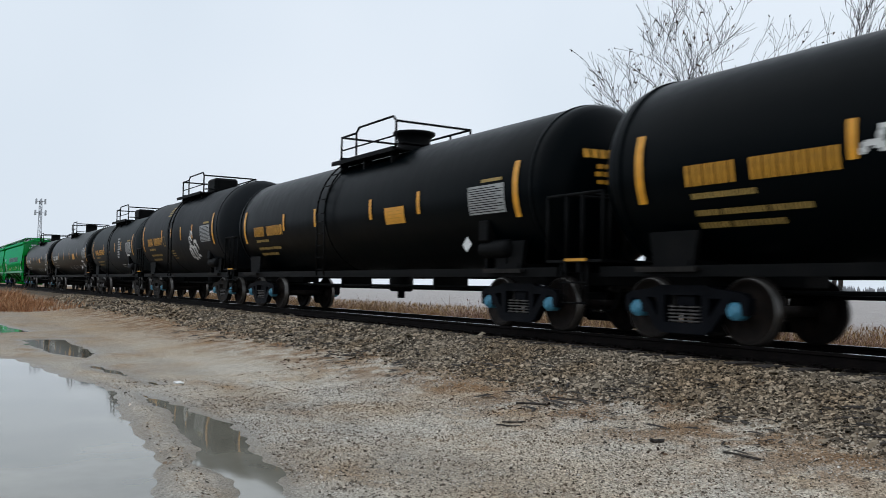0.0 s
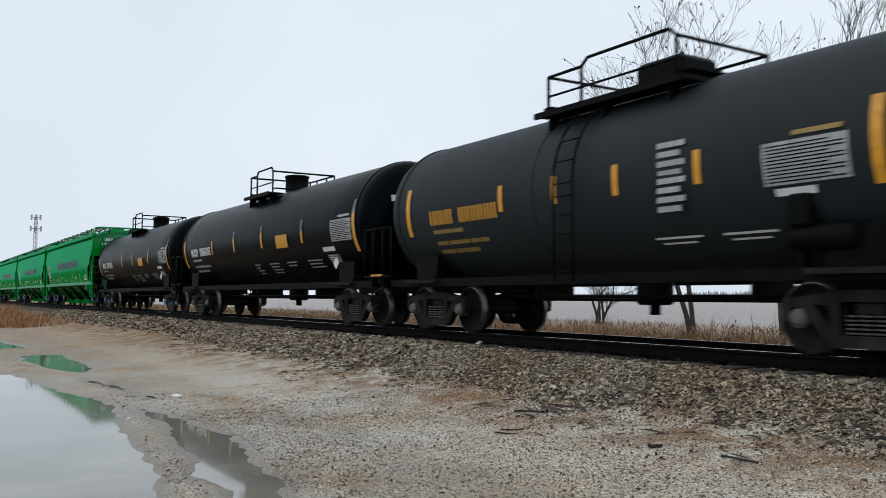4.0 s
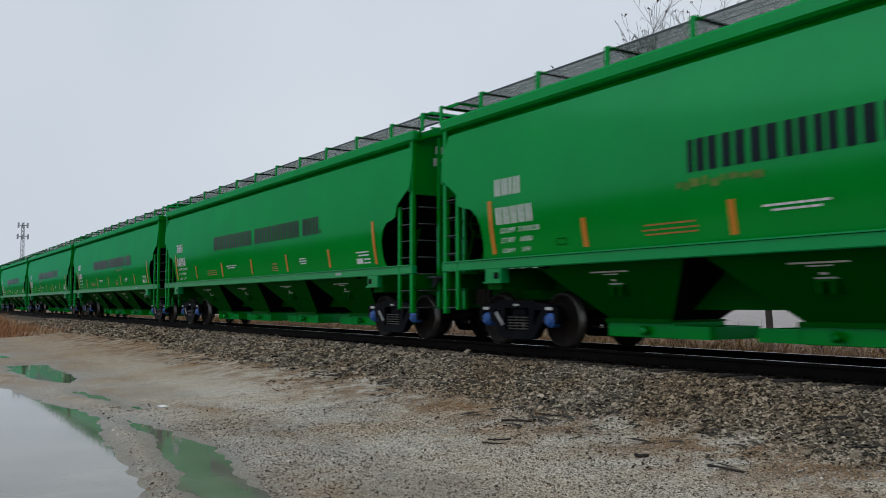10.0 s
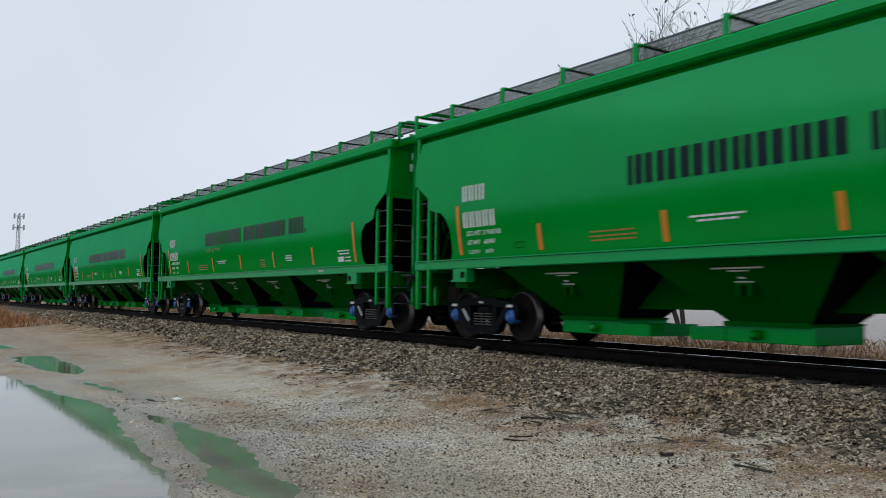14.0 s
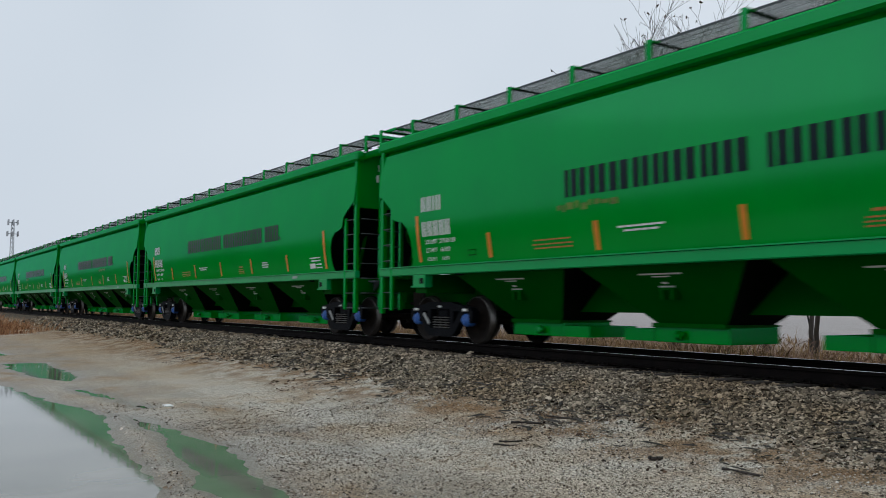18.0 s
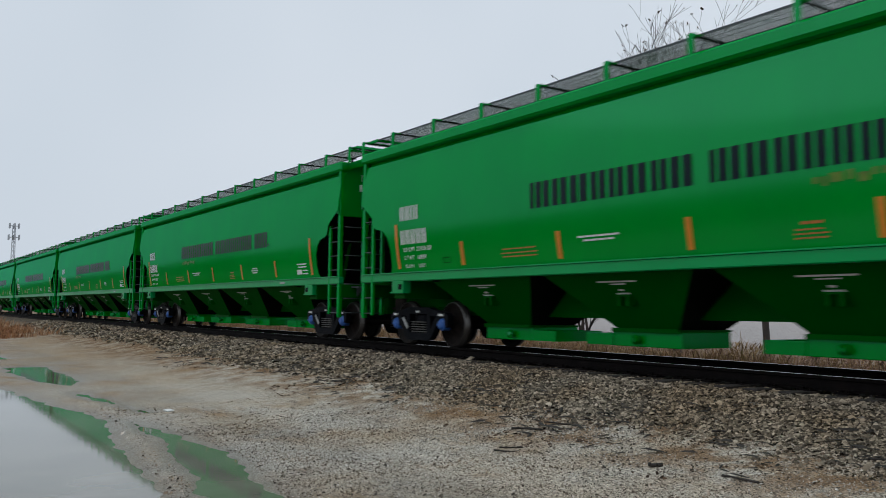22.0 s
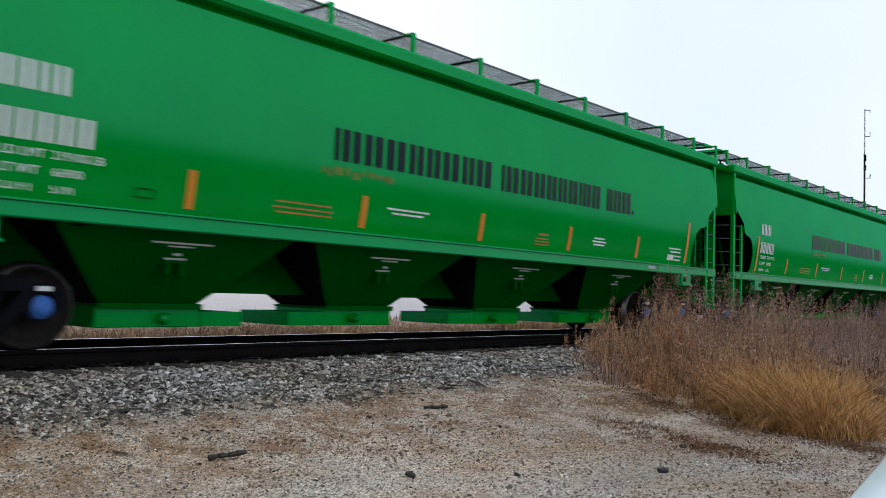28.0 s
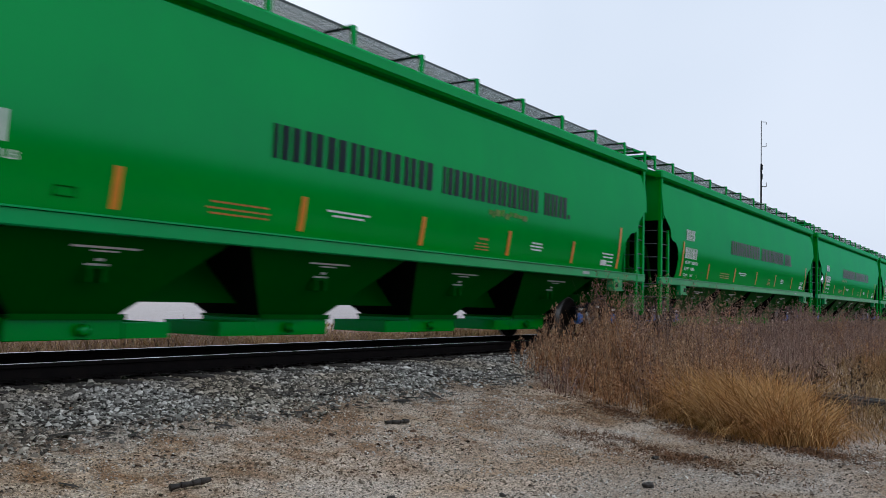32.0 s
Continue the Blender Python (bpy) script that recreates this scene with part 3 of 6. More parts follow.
def end_sheet_bm():
    """The upright end sheet: it follows the bowed sides and the arch of the roof."""
    bm = bmesh.new()
    zs = [2.98 + 0.09 * k for k in range(11)] + [4.10]
    right = [(side_y(min(z, 3.93)) - 0.01, z) for z in zs]
    arch = [(1.42 * (1 - k / 6), 4.440 - 0.27 * (1 - k / 6) ** 2) for k in range(13)]
    outline = right + arch + [(-y, z) for y, z in right[::-1]]
    near, back = ([bm.verts.new((x, y, z)) for y, z in outline] for x in (9.165, 9.125))
    bm.faces.new(near)
    bm.faces.new(back[::-1])
    for k in range(len(outline)):
        j = (k + 1) % len(outline)
        bm.faces.new((near[k], back[k], back[j], near[j]))
    box(bm, 9.10, 9.175, -1.52, 1.52, 2.94, 2.985)
    return bm


def center_sill_bm():
    bm = bmesh.new()
    box(bm, -9.2, 9.2, -0.26, 0.26, 0.64, 1.40)
    return bm


def end_frame_bm():
    """Underframe at one end: centre sill, bolster web, end sill, posts and braces."""
    bm = bmesh.new()
    box(bm, 5.6, 9.33, -0.30, 0.30, 0.80, 1.12, bevel=0.01)
    box(bm, 7.43, 7.83, -1.48, 1.48, 0.98, 1.34)
    box(bm, 9.03, 9.23, -1.52, 1.52, 1.02, 1.33, bevel=0.01)
    box(bm, 8.28, 9.18, -1.40, 1.40, 1.28, 1.31)
    for s in (-1, 1):
        box(bm, 8.85, 8.92, s * 0.55 - 0.035, s * 0.55 + 0.035, 1.3, 3.05)
        slab(bm, [(7.58, 1.31), (7.70, 1.31), (8.14, 2.42), (8.02, 2.36)], s * 0.72 - 0.02, s * 0.72 + 0.02)
    return bm


def jack_pad_bm():
    bm = bmesh.new()
    box(bm, 7.33, 7.78, -1.59, -1.40, 1.10, 1.335, bevel=0.012)
    box(bm, 7.30, 7.81, -1.61, -1.44, 1.085, 1.115)
    return bm


def jack_hole_bm():
    bm = bmesh.new()
    # thin black plate standing in for the dark inside of the hole
    box(bm, 7.38, 7.52, -1.596, -1.58, 1.16, 1.27)
    return bm


def corner_post_bm():
    bm = bmesh.new()
    box(bm, 9.08, 9.18, -1.56, -1.47, 0.55, 4.02, bevel=0.008)
    return bm


def ladder_stile_bm():
    bm = bmesh.new()
    box(bm, 8.64, 8.72, -1.58, -1.52, 0.62, 2.72, bevel=0.006)
    return bm


def rung_bm():
    bm = bmesh.new()
    tube(bm, (8.68, -1.55, 0), (9.13, -1.52, 0), 0.013, 6)
    return bm


def end_rung_bm():
    bm = bmesh.new()
    tube(bm, (9.30, -1.48, 0), (9.30, -0.98, 0), 0.013, 6)
    return bm


def end_stile_bm():
    bm = bmesh.new()
    box(bm, 9.25, 9.33, -1.02, -0.95, 0.62, 4.12, bevel=0.006)
    return bm


def platform_bm():
    bm = bmesh.new()
    box(bm, 9.20, 9.56, -1.25, 1.25, 1.24, 1.28)
    for s in (-1, 1):
        slab(bm, [(9.20, 1.02), (9.48, 1.22), (9.48, 1.25), (9.20, 1.25)], s * 1.1 - 0.02, s * 1.1 + 0.02)
    return bm


def brake_gear_bm():
    bm = bmesh.new()
    lathe(bm, [(0.01, -0.45), (0.16, -0.42), (0.18, -0.3), (0.18, 0.3), (0.16, 0.42), (0.01, 0.45)], "y", 16, centre=(8.53, 0.1, 1.62))
    box(bm, 8.38, 8.68, -0.75, -0.45, 1.32, 1.75, bevel=0.02)
    tube(bm, (8.48, -0.6, 1.75), (8.48, -0.6, 2.3), 0.03, 6)
    return bm


def brake_wheel_bm():
    bm = bmesh.new()
    for k in range(20):
        a, b = 2 * math.pi * k / 20, 2 * math.pi * (k + 1) / 20
        tube(bm, (9.40, 0.5 + 0.27 * math.cos(a), 2.3 + 0.27 * math.sin(a)), (9.40, 0.5 + 0.27 * math.cos(b), 2.3 + 0.27 * math.sin(b)), 0.014, 6, caps=False)
    for k in range(5):
        a = 2 * math.pi * k / 5
        tube(bm, (9.38, 0.5, 2.3), (9.40, 0.5 + 0.26 * math.cos(a), 2.3 + 0.26 * math.sin(a)), 0.012, 6)
    tube(bm, (8.88, 0.5, 2.3), (9.42, 0.5, 2.3), 0.04, 8)
    return bm


def curved_plate(bm, x0, x1, z0, z1, off=0.008, n=4, lean=0.0):
    """A thin sticker that follows the bowed side."""
    rows = []
    for k in range(n + 1):
        z = z0 + (z1 - z0) * k / n
        dx = lean * (z - z0)
        rows.append((bm.verts.new((x0 + dx, -side_y(z) - off, z)), bm.verts.new((x1 + dx, -side_y(z) - off, z))))
    for a, b in zip(rows, rows[1:]):
        bm.faces.new((a[0], a[1], b[1], b[0]))


def stripe_bm(h):
    def make():
        bm = bmesh.new()
        curved_plate(bm, -0.052, 0.052, 1.587, 1.587 + h, 0.012)
        return bm
    return make


LETTERS = [0.15, 0.43, 0.45, 0.49, 0.40, 0.39, 0.48, 0.38, 0.48, -0.28, 0.15, 0.43, 0.43, 0.41, 0.38, 0.36, 0.38, 0.15, 0.34, 0.37, -0.28, 0.29, 0.36, 0.42, 0.10]


def name_shape(w):
    """One sign of the owner's mark as plain upright bars."""
    def make():
        bm = bmesh.new()
        if w < 0.09:
            curved_plate(bm, 0, 0.075, 2.45, 2.53, 0.010, 1)
        elif w < 0.2:
            curved_plate(bm, 0, 0.085, 2.435, 2.86, 0.010)
        else:
            curved_plate(bm, 0, w * 0.40, 2.435, 2.86, 0.010)
            curved_plate(bm, w * 0.58, w, 2.435, 2.86, 0.010)
        return bm
    return make


def company_name(body):
    """The owner's mark as a row of plain dark bars."""
    x = -3.20
    for w in LETTERS:
        if w < 0:
            x -= w * 0.70
            continue
        w *= 0.948
        put_part("name_block", shared(("name_block", round(w, 3)), name_shape(w * 0.80), DARK_INK), body, (x, 0, 0))
        x += w


def mark_blocks(body):
    """The reporting mark and number as plain white bars."""
    for z, words in ((2.565, [0.165, 0.165, 0.075, 0.175]), (2.08, [0.165] * 5)):
        x = -7.43
        for w in words:
            def block(w=w, z=z):
                bm = bmesh.new()
                if w < 0.1:
                    curved_plate(bm, 0, 0.055, z, z + 0.29, 0.010)
                else:
                    curved_plate(bm, 0, 0.055, z, z + 0.29, 0.010)
                    curved_plate(bm, w * 0.9 - 0.055, w * 0.9, z, z + 0.29, 0.010)
                return bm
            put_part("mark_block", shared(("mark_block", w, z), block, WHITE_INK), body, (x, 0, 0))
            x += w + 0.04


def lines(rows):
    """Lines of writing too small to read: (x0, x1, bottom, height)."""
    def make():
        bm = bmesh.new()
        for x0, x1, z, h in rows:
            n = max(1, round((x1 - x0) / 0.16))
            st = (x1 - x0) / n
            for k in range(n):
                curved_plate(bm, x0 + k * st, x0 + (k + 0.9) * st, z, z + h, n=1)
        return bm
    return make


def text_mesh(name, body, size, depth=0.002):
    """Writing in the built-in font as a mesh in the xz plane."""
    cu = bpy.data.curves.new(name, "FONT")
    cu.body, cu.size, cu.extrude, cu.resolution_u = body, size, depth, 2
    ob = bpy.data.objects.new(name, cu)
    scene.collection.objects.link(ob)
    bpy.context.view_layer.update()
    me = bpy.data.meshes.new_from_object(ob.evaluated_get(bpy.context.evaluated_depsgraph_get()))
    bpy.data.objects.remove(ob)
    me.transform(Matrix.Rotation(radians(90), 4, "X"))
    return me


DATA_TEXT = []
for txt in ("LD LMT  219100 LB", "LT WT    66900", "CU FT     5191"):
    me_t = text_mesh("load_data", txt, 0.125)
    me_t.materials.append(WHITE_INK)
    DATA_TEXT.append(me_t)


def bay_label_bm():
    bm = bmesh.new()

    def face(x0, x1, z0, z1):
        ys = [-1.36 + (1.38 - z) * 0.82 / 0.89 - 0.012 for z in (z0, z1)]
        bm.faces.new([bm.verts.new(p) for p in ((x0, ys[0], z0), (x1, ys[0], z0), (x1, ys[1], z1), (x0, ys[1], z1))])
    face(-0.40, 0.40, 1.20, 1.222)
    face(-0.16, 0.16, 1.165, 1.182)
    face(-0.05, 0.05, 1.07, 1.10)
    face(-0.14, 0.14, 1.02, 1.045)
    return bm


def end_mark_bm():
    bm = bmesh.new()
    for z, h, y0, y1 in ((3.80, 0.16, -1.0, -0.45), (3.55, 0.16, -1.05, -0.35)):
        n = 4 if h and y1 - y0 < 0.6 else 5
        st = (y1 - y0) / n
        for k in range(n):
            box(bm, 9.18, 9.19, y0 + k * st, y0 + (k + 0.74) * st, z, z + h)
    return bm


STRIPES = [(-5.27, 0.44), (-2.57, 0.44), (0.05, 0.44), (2.68, 0.44), (5.28, 0.44)]
BAYS = (-5.12, -1.65, 1.80, 5.24)


def hopper_car(label):
    car = thing("covered_hopper_car", label, "freight car", "green hopper cars in the train")
    S = shared
    body = put_part("body", S(("body",), hopper_shell_bm, GREEN), car)
    put_part("roof", S(("roof",), hopper_roof_bm, GREEN), car)
    put_part("hatch_cover", S(("hatch_cover",), hatch_bm, GREEN), car)
    for turn in (0, math.pi):
        put_part("gutter", S(("gutter",), gutter_bm, GREEN), car, turn=turn)
        board = put_part("running_board", S(("running_board",), grating_bm, GALV), car, turn=turn, label="galvanised open grating walkway")
        for k in range(13):
            x = min(9.40, max(-9.40, 0.03 + 1.62 * (k - 6)))
            put_part("post", S(("board_post",), board_post_bm, GREEN), board, (x, 0, 0))
            put_part("brace", S(("board_brace",), board_brace_bm, BLACK_STEEL), board, (x, 0, 0))
        put_part("crosswalk", S(("crosswalk",), crosswalk_bm, [GALV, GREEN]), car, turn=turn, label="grating in a green frame across the roof's end")
        put_part("side_sill", S(("side_sill",), side_sill_bm, GREEN_LIGHT), car, turn=turn, label="lighter green sill")
        # black on the slope sheet carries the deep shade under the end
        put_part("slope_sheet", S(("slope_sheet",), slope_sheet_bm, BLACK_STEEL), car, turn=turn, label="underside of the sloping end, blackened for its deep shade")
        put_part("end_sheet", S(("end_sheet",), end_sheet_bm, GREEN_END), car, turn=turn)
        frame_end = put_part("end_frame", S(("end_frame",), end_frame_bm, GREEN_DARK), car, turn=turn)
        put_part("platform", S(("platform",), platform_bm, GALV), frame_end, label="galvanised crossover platform")
        put_part("end_marking", S(("end_marking",), end_mark_bm, WHITE_INK), frame_end, label="white marks on the end sheet")["kind"] = "stuff"
        cp = put_part("coupler", S(("coupler",), coupler_bm, TRUCK_DUSTY), car, (9.33 if turn == 0 else -9.33, 0, 0.87), turn)
        put_part("brake_hose", S(("brake_hose",), hose_bm, BLACK_STEEL), cp, (-0.1, 0, -0.15))
    for sx in (1, -1):
        for sy in (1, -1):
            ladder = new("ladder", S(("corner_post",), corner_post_bm, GREEN))
            ladder.parent = car
            ladder.scale = (sx, sy, 1)
            put_part("stile", S(("ladder_stile",), ladder_stile_bm, GREEN), ladder)
            put_part("stile", S(("end_stile",), end_stile_bm, GREEN), ladder)
            for k in range(7):
                put_part("rung", S(("rung",), rung_bm, GALV), ladder, (0, 0, 0.66 + 0.335 * k))
                put_part("rung", S(("end_rung",), end_rung_bm, GALV), ladder, (0, 0, 0.66 + 0.335 * k))
            pad = new("jacking_pad", S(("jacking_pad",), jack_pad_bm, GREEN_LIGHT))
            pad.parent = car
            pad.scale = (sx, sy, 1)
            put_part("pad_hole", S(("pad_hole",), jack_hole_bm, BLACK_STEEL), pad)
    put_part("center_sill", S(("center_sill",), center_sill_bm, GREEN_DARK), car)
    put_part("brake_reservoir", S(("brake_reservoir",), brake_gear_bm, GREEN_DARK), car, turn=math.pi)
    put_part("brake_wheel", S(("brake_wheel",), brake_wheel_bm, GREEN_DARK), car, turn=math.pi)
    for x in BAYS:
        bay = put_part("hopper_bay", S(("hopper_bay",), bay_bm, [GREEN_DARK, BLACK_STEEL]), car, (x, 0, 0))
        put_part("gate", S(("gate",), gate_bm, GREEN), bay, turn=math.pi if x < -4 else 0.0, label="green sliding discharge gate")
        put_part("gate_rail", S(("gate_rail",), gate_rails_bm, GREEN), bay, turn=math.pi if x < -4 else 0.0)
        put_part("capstan", S(("capstan",), capstan_bm, GREEN), bay, turn=math.pi if x < -4 else 0.0)
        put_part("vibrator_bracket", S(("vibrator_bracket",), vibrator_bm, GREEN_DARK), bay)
        put_part("stencil", S(("bay_stencil",), bay_label_bm, WHITE_INK), bay, label="small white stencil")["kind"] = "stuff"
    for x, h in STRIPES:
        put_part("reflector", S(("reflector",), stripe_bm(h), ORANGE), body, (x, 0, 0), label="short orange reflector strip")
    for x in (-7.60, 7.60):
        put_part("reflector", S(("long_reflector",), stripe_bm(0.92), ORANGE), body, (x, 0, 0), label="long orange reflector strip")
    company_name(body)
    mark_blocks(body)
    for k, me in enumerate(DATA_TEXT):
        z = 1.93 - 0.165 * k
        put_part("load_data", me, body, (-7.35, -side_y(z) - 0.012, z))
    orange = lines([(-4.05, -3.15, 1.80, 0.022), (-4.10, -3.10, 1.73, 0.022), (-4.05, -3.12, 1.67, 0.022)])
    put_part("orange_notice", S(("orange_notice",), orange, ORANGE_INK), body)
    orange2 = lines([(1.70, 2.0, 1.80, 0.035), (1.62, 2.0, 1.73, 0.02), (1.60, 2.06, 1.68, 0.02), (1.60, 2.05, 1.63, 0.02)])
    put_part("orange_notice", S(("orange_notice_small",), orange2, ORANGE_INK), body)
    white = lines([(-2.12, -1.22, 1.885, 0.028), (-2.0, -1.34, 1.825, 0.028)])
    put_part("white_notice", S(("white_notice",), white, WHITE_INK), body)
    white2 = lines([(3.55, 3.95, 1.86, 0.03), (3.5, 4.0, 1.80, 0.03), (3.55, 3.95, 1.74, 0.03)])
    put_part("white_notice", S(("white_notice_small",), white2, WHITE_INK), body)
    white3 = lines([(6.72, 7.32, 1.86, 0.03), (6.80, 7.32, 1.79, 0.03), (7.05, 7.36, 1.70, 0.03), (7.05, 7.36, 1.62, 0.03)])
    put_part("white_notice", S(("white_notice_end",), white3, WHITE_INK), body)

    def card():
        bm = bmesh.new()
        curved_plate(bm, 6.70, 7.0, 1.62, 1.74, 0.012, 1)
        return bm
    put_part("data_card", S(("data_card",), card, WHITE_INK), body)
    def sill_tag():
        bm = bmesh.new()
        box(bm, 5.72, 6.02, -1.582, -1.574, 1.39, 1.45)
        return bm
    put_part("sill_tag", S(("sill_tag",), sill_tag, GREY_INK), body, label="small grey tag on the sill")

    def defect_card():
        bm = bmesh.new()
        for x0, x1, z0, z1 in ((-5.94, -5.70, 1.65, 1.665), (-5.94, -5.70, 1.745, 1.76), (-5.94, -5.925, 1.665, 1.745), (-5.715, -5.70, 1.665, 1.745)):
            curved_plate(bm, x0, x1, z0, z1, 0.009, 1)
        return bm
    put_part("card_holder", S(("card_holder",), defect_card, GREEN_DARK), body, label="dark green wire holder for cards")
    for o in body.children:
        if o.name.split('.')[0] in ('orange_notice', 'white_notice', 'load_data'):
            o['kind'] = 'stuff'
    for x in (-7.54, 7.54):
        truck(car, x, "blue", TRUCK)
    return car

# ---------------------------------------------------------------- tank cars

TANK_R, TANK_Z = 1.48, 2.50


def tank_bm(half):
    def make():
        bm = bmesh.new()
        prof = []
        for k in range(9):
            a = math.pi / 2 * k / 8
            prof.append((max(0.002, TANK_R * math.sin(a)), -half + 0.62 * (1 - math.cos(a)) - 0.0))
        n = 10
        for k in range(1, n):
            x = -half + 0.62 + (2 * half - 1.24) * k / n
            prof.append((TANK_R + 0.012 * (1 - abs(2 * k / n - 1)), x))
        for k in range(8, -1, -1):
            a = math.pi / 2 * k / 8
            prof.append((max(0.002, TANK_R * math.sin(a)), half - 0.62 * (1 - math.cos(a))))
        lathe(bm, prof, "x", 56, centre=(0, 0, TANK_Z))
        return bm
    return make


def weld_bm():
    bm = bmesh.new()
    lathe(bm, [(TANK_R + 0.006, -0.035), (TANK_R + 0.024, -0.02), (TANK_R + 0.024, 0.02), (TANK_R + 0.006, 0.035)], "x", 48, centre=(0, 0, TANK_Z))
    return bm


def tank_plate(bm, x0, x1, z0, z1, off=0.010, n=5):
    """A thin sticker that follows the round of the tank on the near side."""
    rows = []
    for k in range(n + 1):
        z = z0 + (z1 - z0) * k / n
        y = -math.sqrt(max(0.01, (TANK_R + 0.012) ** 2 - (z - TANK_Z) ** 2)) - off
        rows.append((bm.verts.new((x0, y, z)), bm.verts.new((x1, y, z))))
    for a, b in zip(rows, rows[1:]):
        bm.faces.new((a[0], a[1], b[1], b[0]))


def plates(items):
    def make():
        bm = bmesh.new()
        for it in items:
            tank_plate(bm, *it)
        return bm
    return make


def word_plates(rows, x0):
    def make():
        bm = bmesh.new()
        for z, h, words in rows:
            x = x0
            for w in words:
                n = max(1, round(w / (h * 0.8)))
                st = w / n
                for k in range(n):
                    tank_plate(bm, x + k * st, x + (k + 0.76) * st, z, z + h, n=2)
                x += w + h * 0.55
        return bm
    return make


def dome_bm():
    bm = bmesh.new()
    lathe(bm, [(0.40, 3.93), (0.40, 4.28), (0.46, 4.36), (0.52, 4.40), (0.52, 4.45), (0.30, 4.49), (0.002, 4.50)], "z", 24)
    return bm


def dome_plain_bm():
    bm = bmesh.new()
    lathe(bm, [(0.46, 3.93), (0.46, 4.40), (0.49, 4.42), (0.49, 4.48), (0.30, 4.51), (0.002, 4.52)], "z", 24)
    return bm


def dome_box_bm():
    bm = bmesh.new()
    box(bm, -0.50, 0.50, -0.42, 0.42, 3.92, 4.46, bevel=0.07)
    tube(bm, (-0.75, -0.1, 3.95), (-0.75, -0.1, 4.2), 0.09, 10)
    return bm


def top_platform_bm():
    bm = bmesh.new()
    for y in (-0.98, 0.98):
        box(bm, -1.55, 1.75, y - 0.24, y + 0.24, 3.80, 3.84)
        box(bm, -1.55, 1.75, y - 0.25, y - 0.20, 3.76, 3.86)
        for x in (-1.3, 0.0, 1.4):
            slab(bm, [(x - 0.03, 3.45), (x + 0.03, 3.45), (x + 0.03, 3.80), (x - 0.03, 3.80)], y - 0.1, y + 0.1)
    for x in (-1.55, 1.55):
        box(bm, x - 0.02, x + 0.22, -1.0, 1.0, 3.955, 3.985)
    return bm


def railing_bm():
    bm = bmesh.new()
    r = 0.028
    for y in (-1.02, 1.02):
        for x in (-1.4, -0.55, 0.6, 1.5):
            if y < 0 and x == 0.6:
                continue
            tube(bm, (x, y, 3.82), (x, y, 4.50), r, 8)
        tube(bm, (-1.4, y, 4.50), (-0.55 if y < 0 else 1.5, y, 4.50), r, 8)
        if y < 0:
            tube(bm, (-0.55, y, 4.50), (-0.40, y, 4.62), r, 8)
            tube(bm, (-0.40, y, 4.62), (1.36, y, 4.62), r, 8)
            tube(bm, (1.36, y, 4.62), (1.5, y, 4.50), r, 8)
        tube(bm, (-1.4, y, 4.16), (1.5, y, 4.16), r * 0.7, 6)
    for x in (-1.4, 1.5):
        tube(bm, (x, -1.02, 4.50), (x, 1.02, 4.50), r, 8)
    return bm


def tank_ladder_bm():
    bm = bmesh.new()
    rr = TANK_R + 0.13
    for x in (-0.23, 0.23):
        pts = [(x, -math.cos(a) * rr, TANK_Z + math.sin(a) * rr) for a in [radians(d) for d in range(0, 61, 10)]]
        pts = [(x, -rr + 0.02, 0.95), *pts]
        for p, q in zip(pts, pts[1:]):
            tube(bm, p, q, 0.022, 6)
    return bm


def tank_rung_bm():
    bm = bmesh.new()
    tube(bm, (-0.23, 0, 0), (0.23, 0, 0), 0.014, 6)
    return bm


def running_gear_bm(half):
    """Stub sills, the side bars and the brake rods below the tank."""
    def make():
        bm = bmesh.new()
        for s in (-1, 1):
            box(bm, s * (half - 3.0) if s > 0 else -(half + 0.55), (half + 0.55) if s > 0 else -(half - 3.0), -0.26, 0.26, 0.78, 1.16, bevel=0.01)
            x = s * (half - 1.62)
            slab(bm, [(x - 0.35, 0.98), (x + 0.35, 0.98), (x + 0.45, 1.55), (x - 0.45, 1.55)], -1.28, -1.2)
            slab(bm, [(x - 0.35, 0.98), (x + 0.35, 0.98), (x + 0.45, 1.55), (x - 0.45, 1.55)], 1.2, 1.28)
            box(bm, x - 0.3, x + 0.3, -1.3, 1.3, 0.95, 1.15)
        for y in (-1.34, 1.30):
            box(bm, -half + 0.2, half - 0.2, y, y + 0.05, 0.915, 1.07)
        for y, z in ((-0.35, 0.72), (0.45, 0.66)):
            tube(bm, (-half + 2.2, y, z), (half - 2.2, y, z), 0.03, 8)
        for x in (-2.2, 2.6):
            box(bm, x - 0.03, x + 0.03, -0.4, 0.5, 0.64, 1.08)
        lathe(bm, [(0.25, 0.58), (0.30, 0.62), (0.30, 0.98), (0.16, 1.08)], "z", 14, centre=(0.4, 0, 0))
        tube(bm, (0.4, 0, 0.42), (0.4, 0, 0.6), 0.09, 10)
        return bm
    return make


def step_edge_bm():
    bm = bmesh.new()
    box(bm, -0.55, 0.55, -1.44, -1.05, 1.00, 1.04)
    box(bm, -0.55, 0.55, -1.45, -1.42, 0.98, 1.05)
    return bm


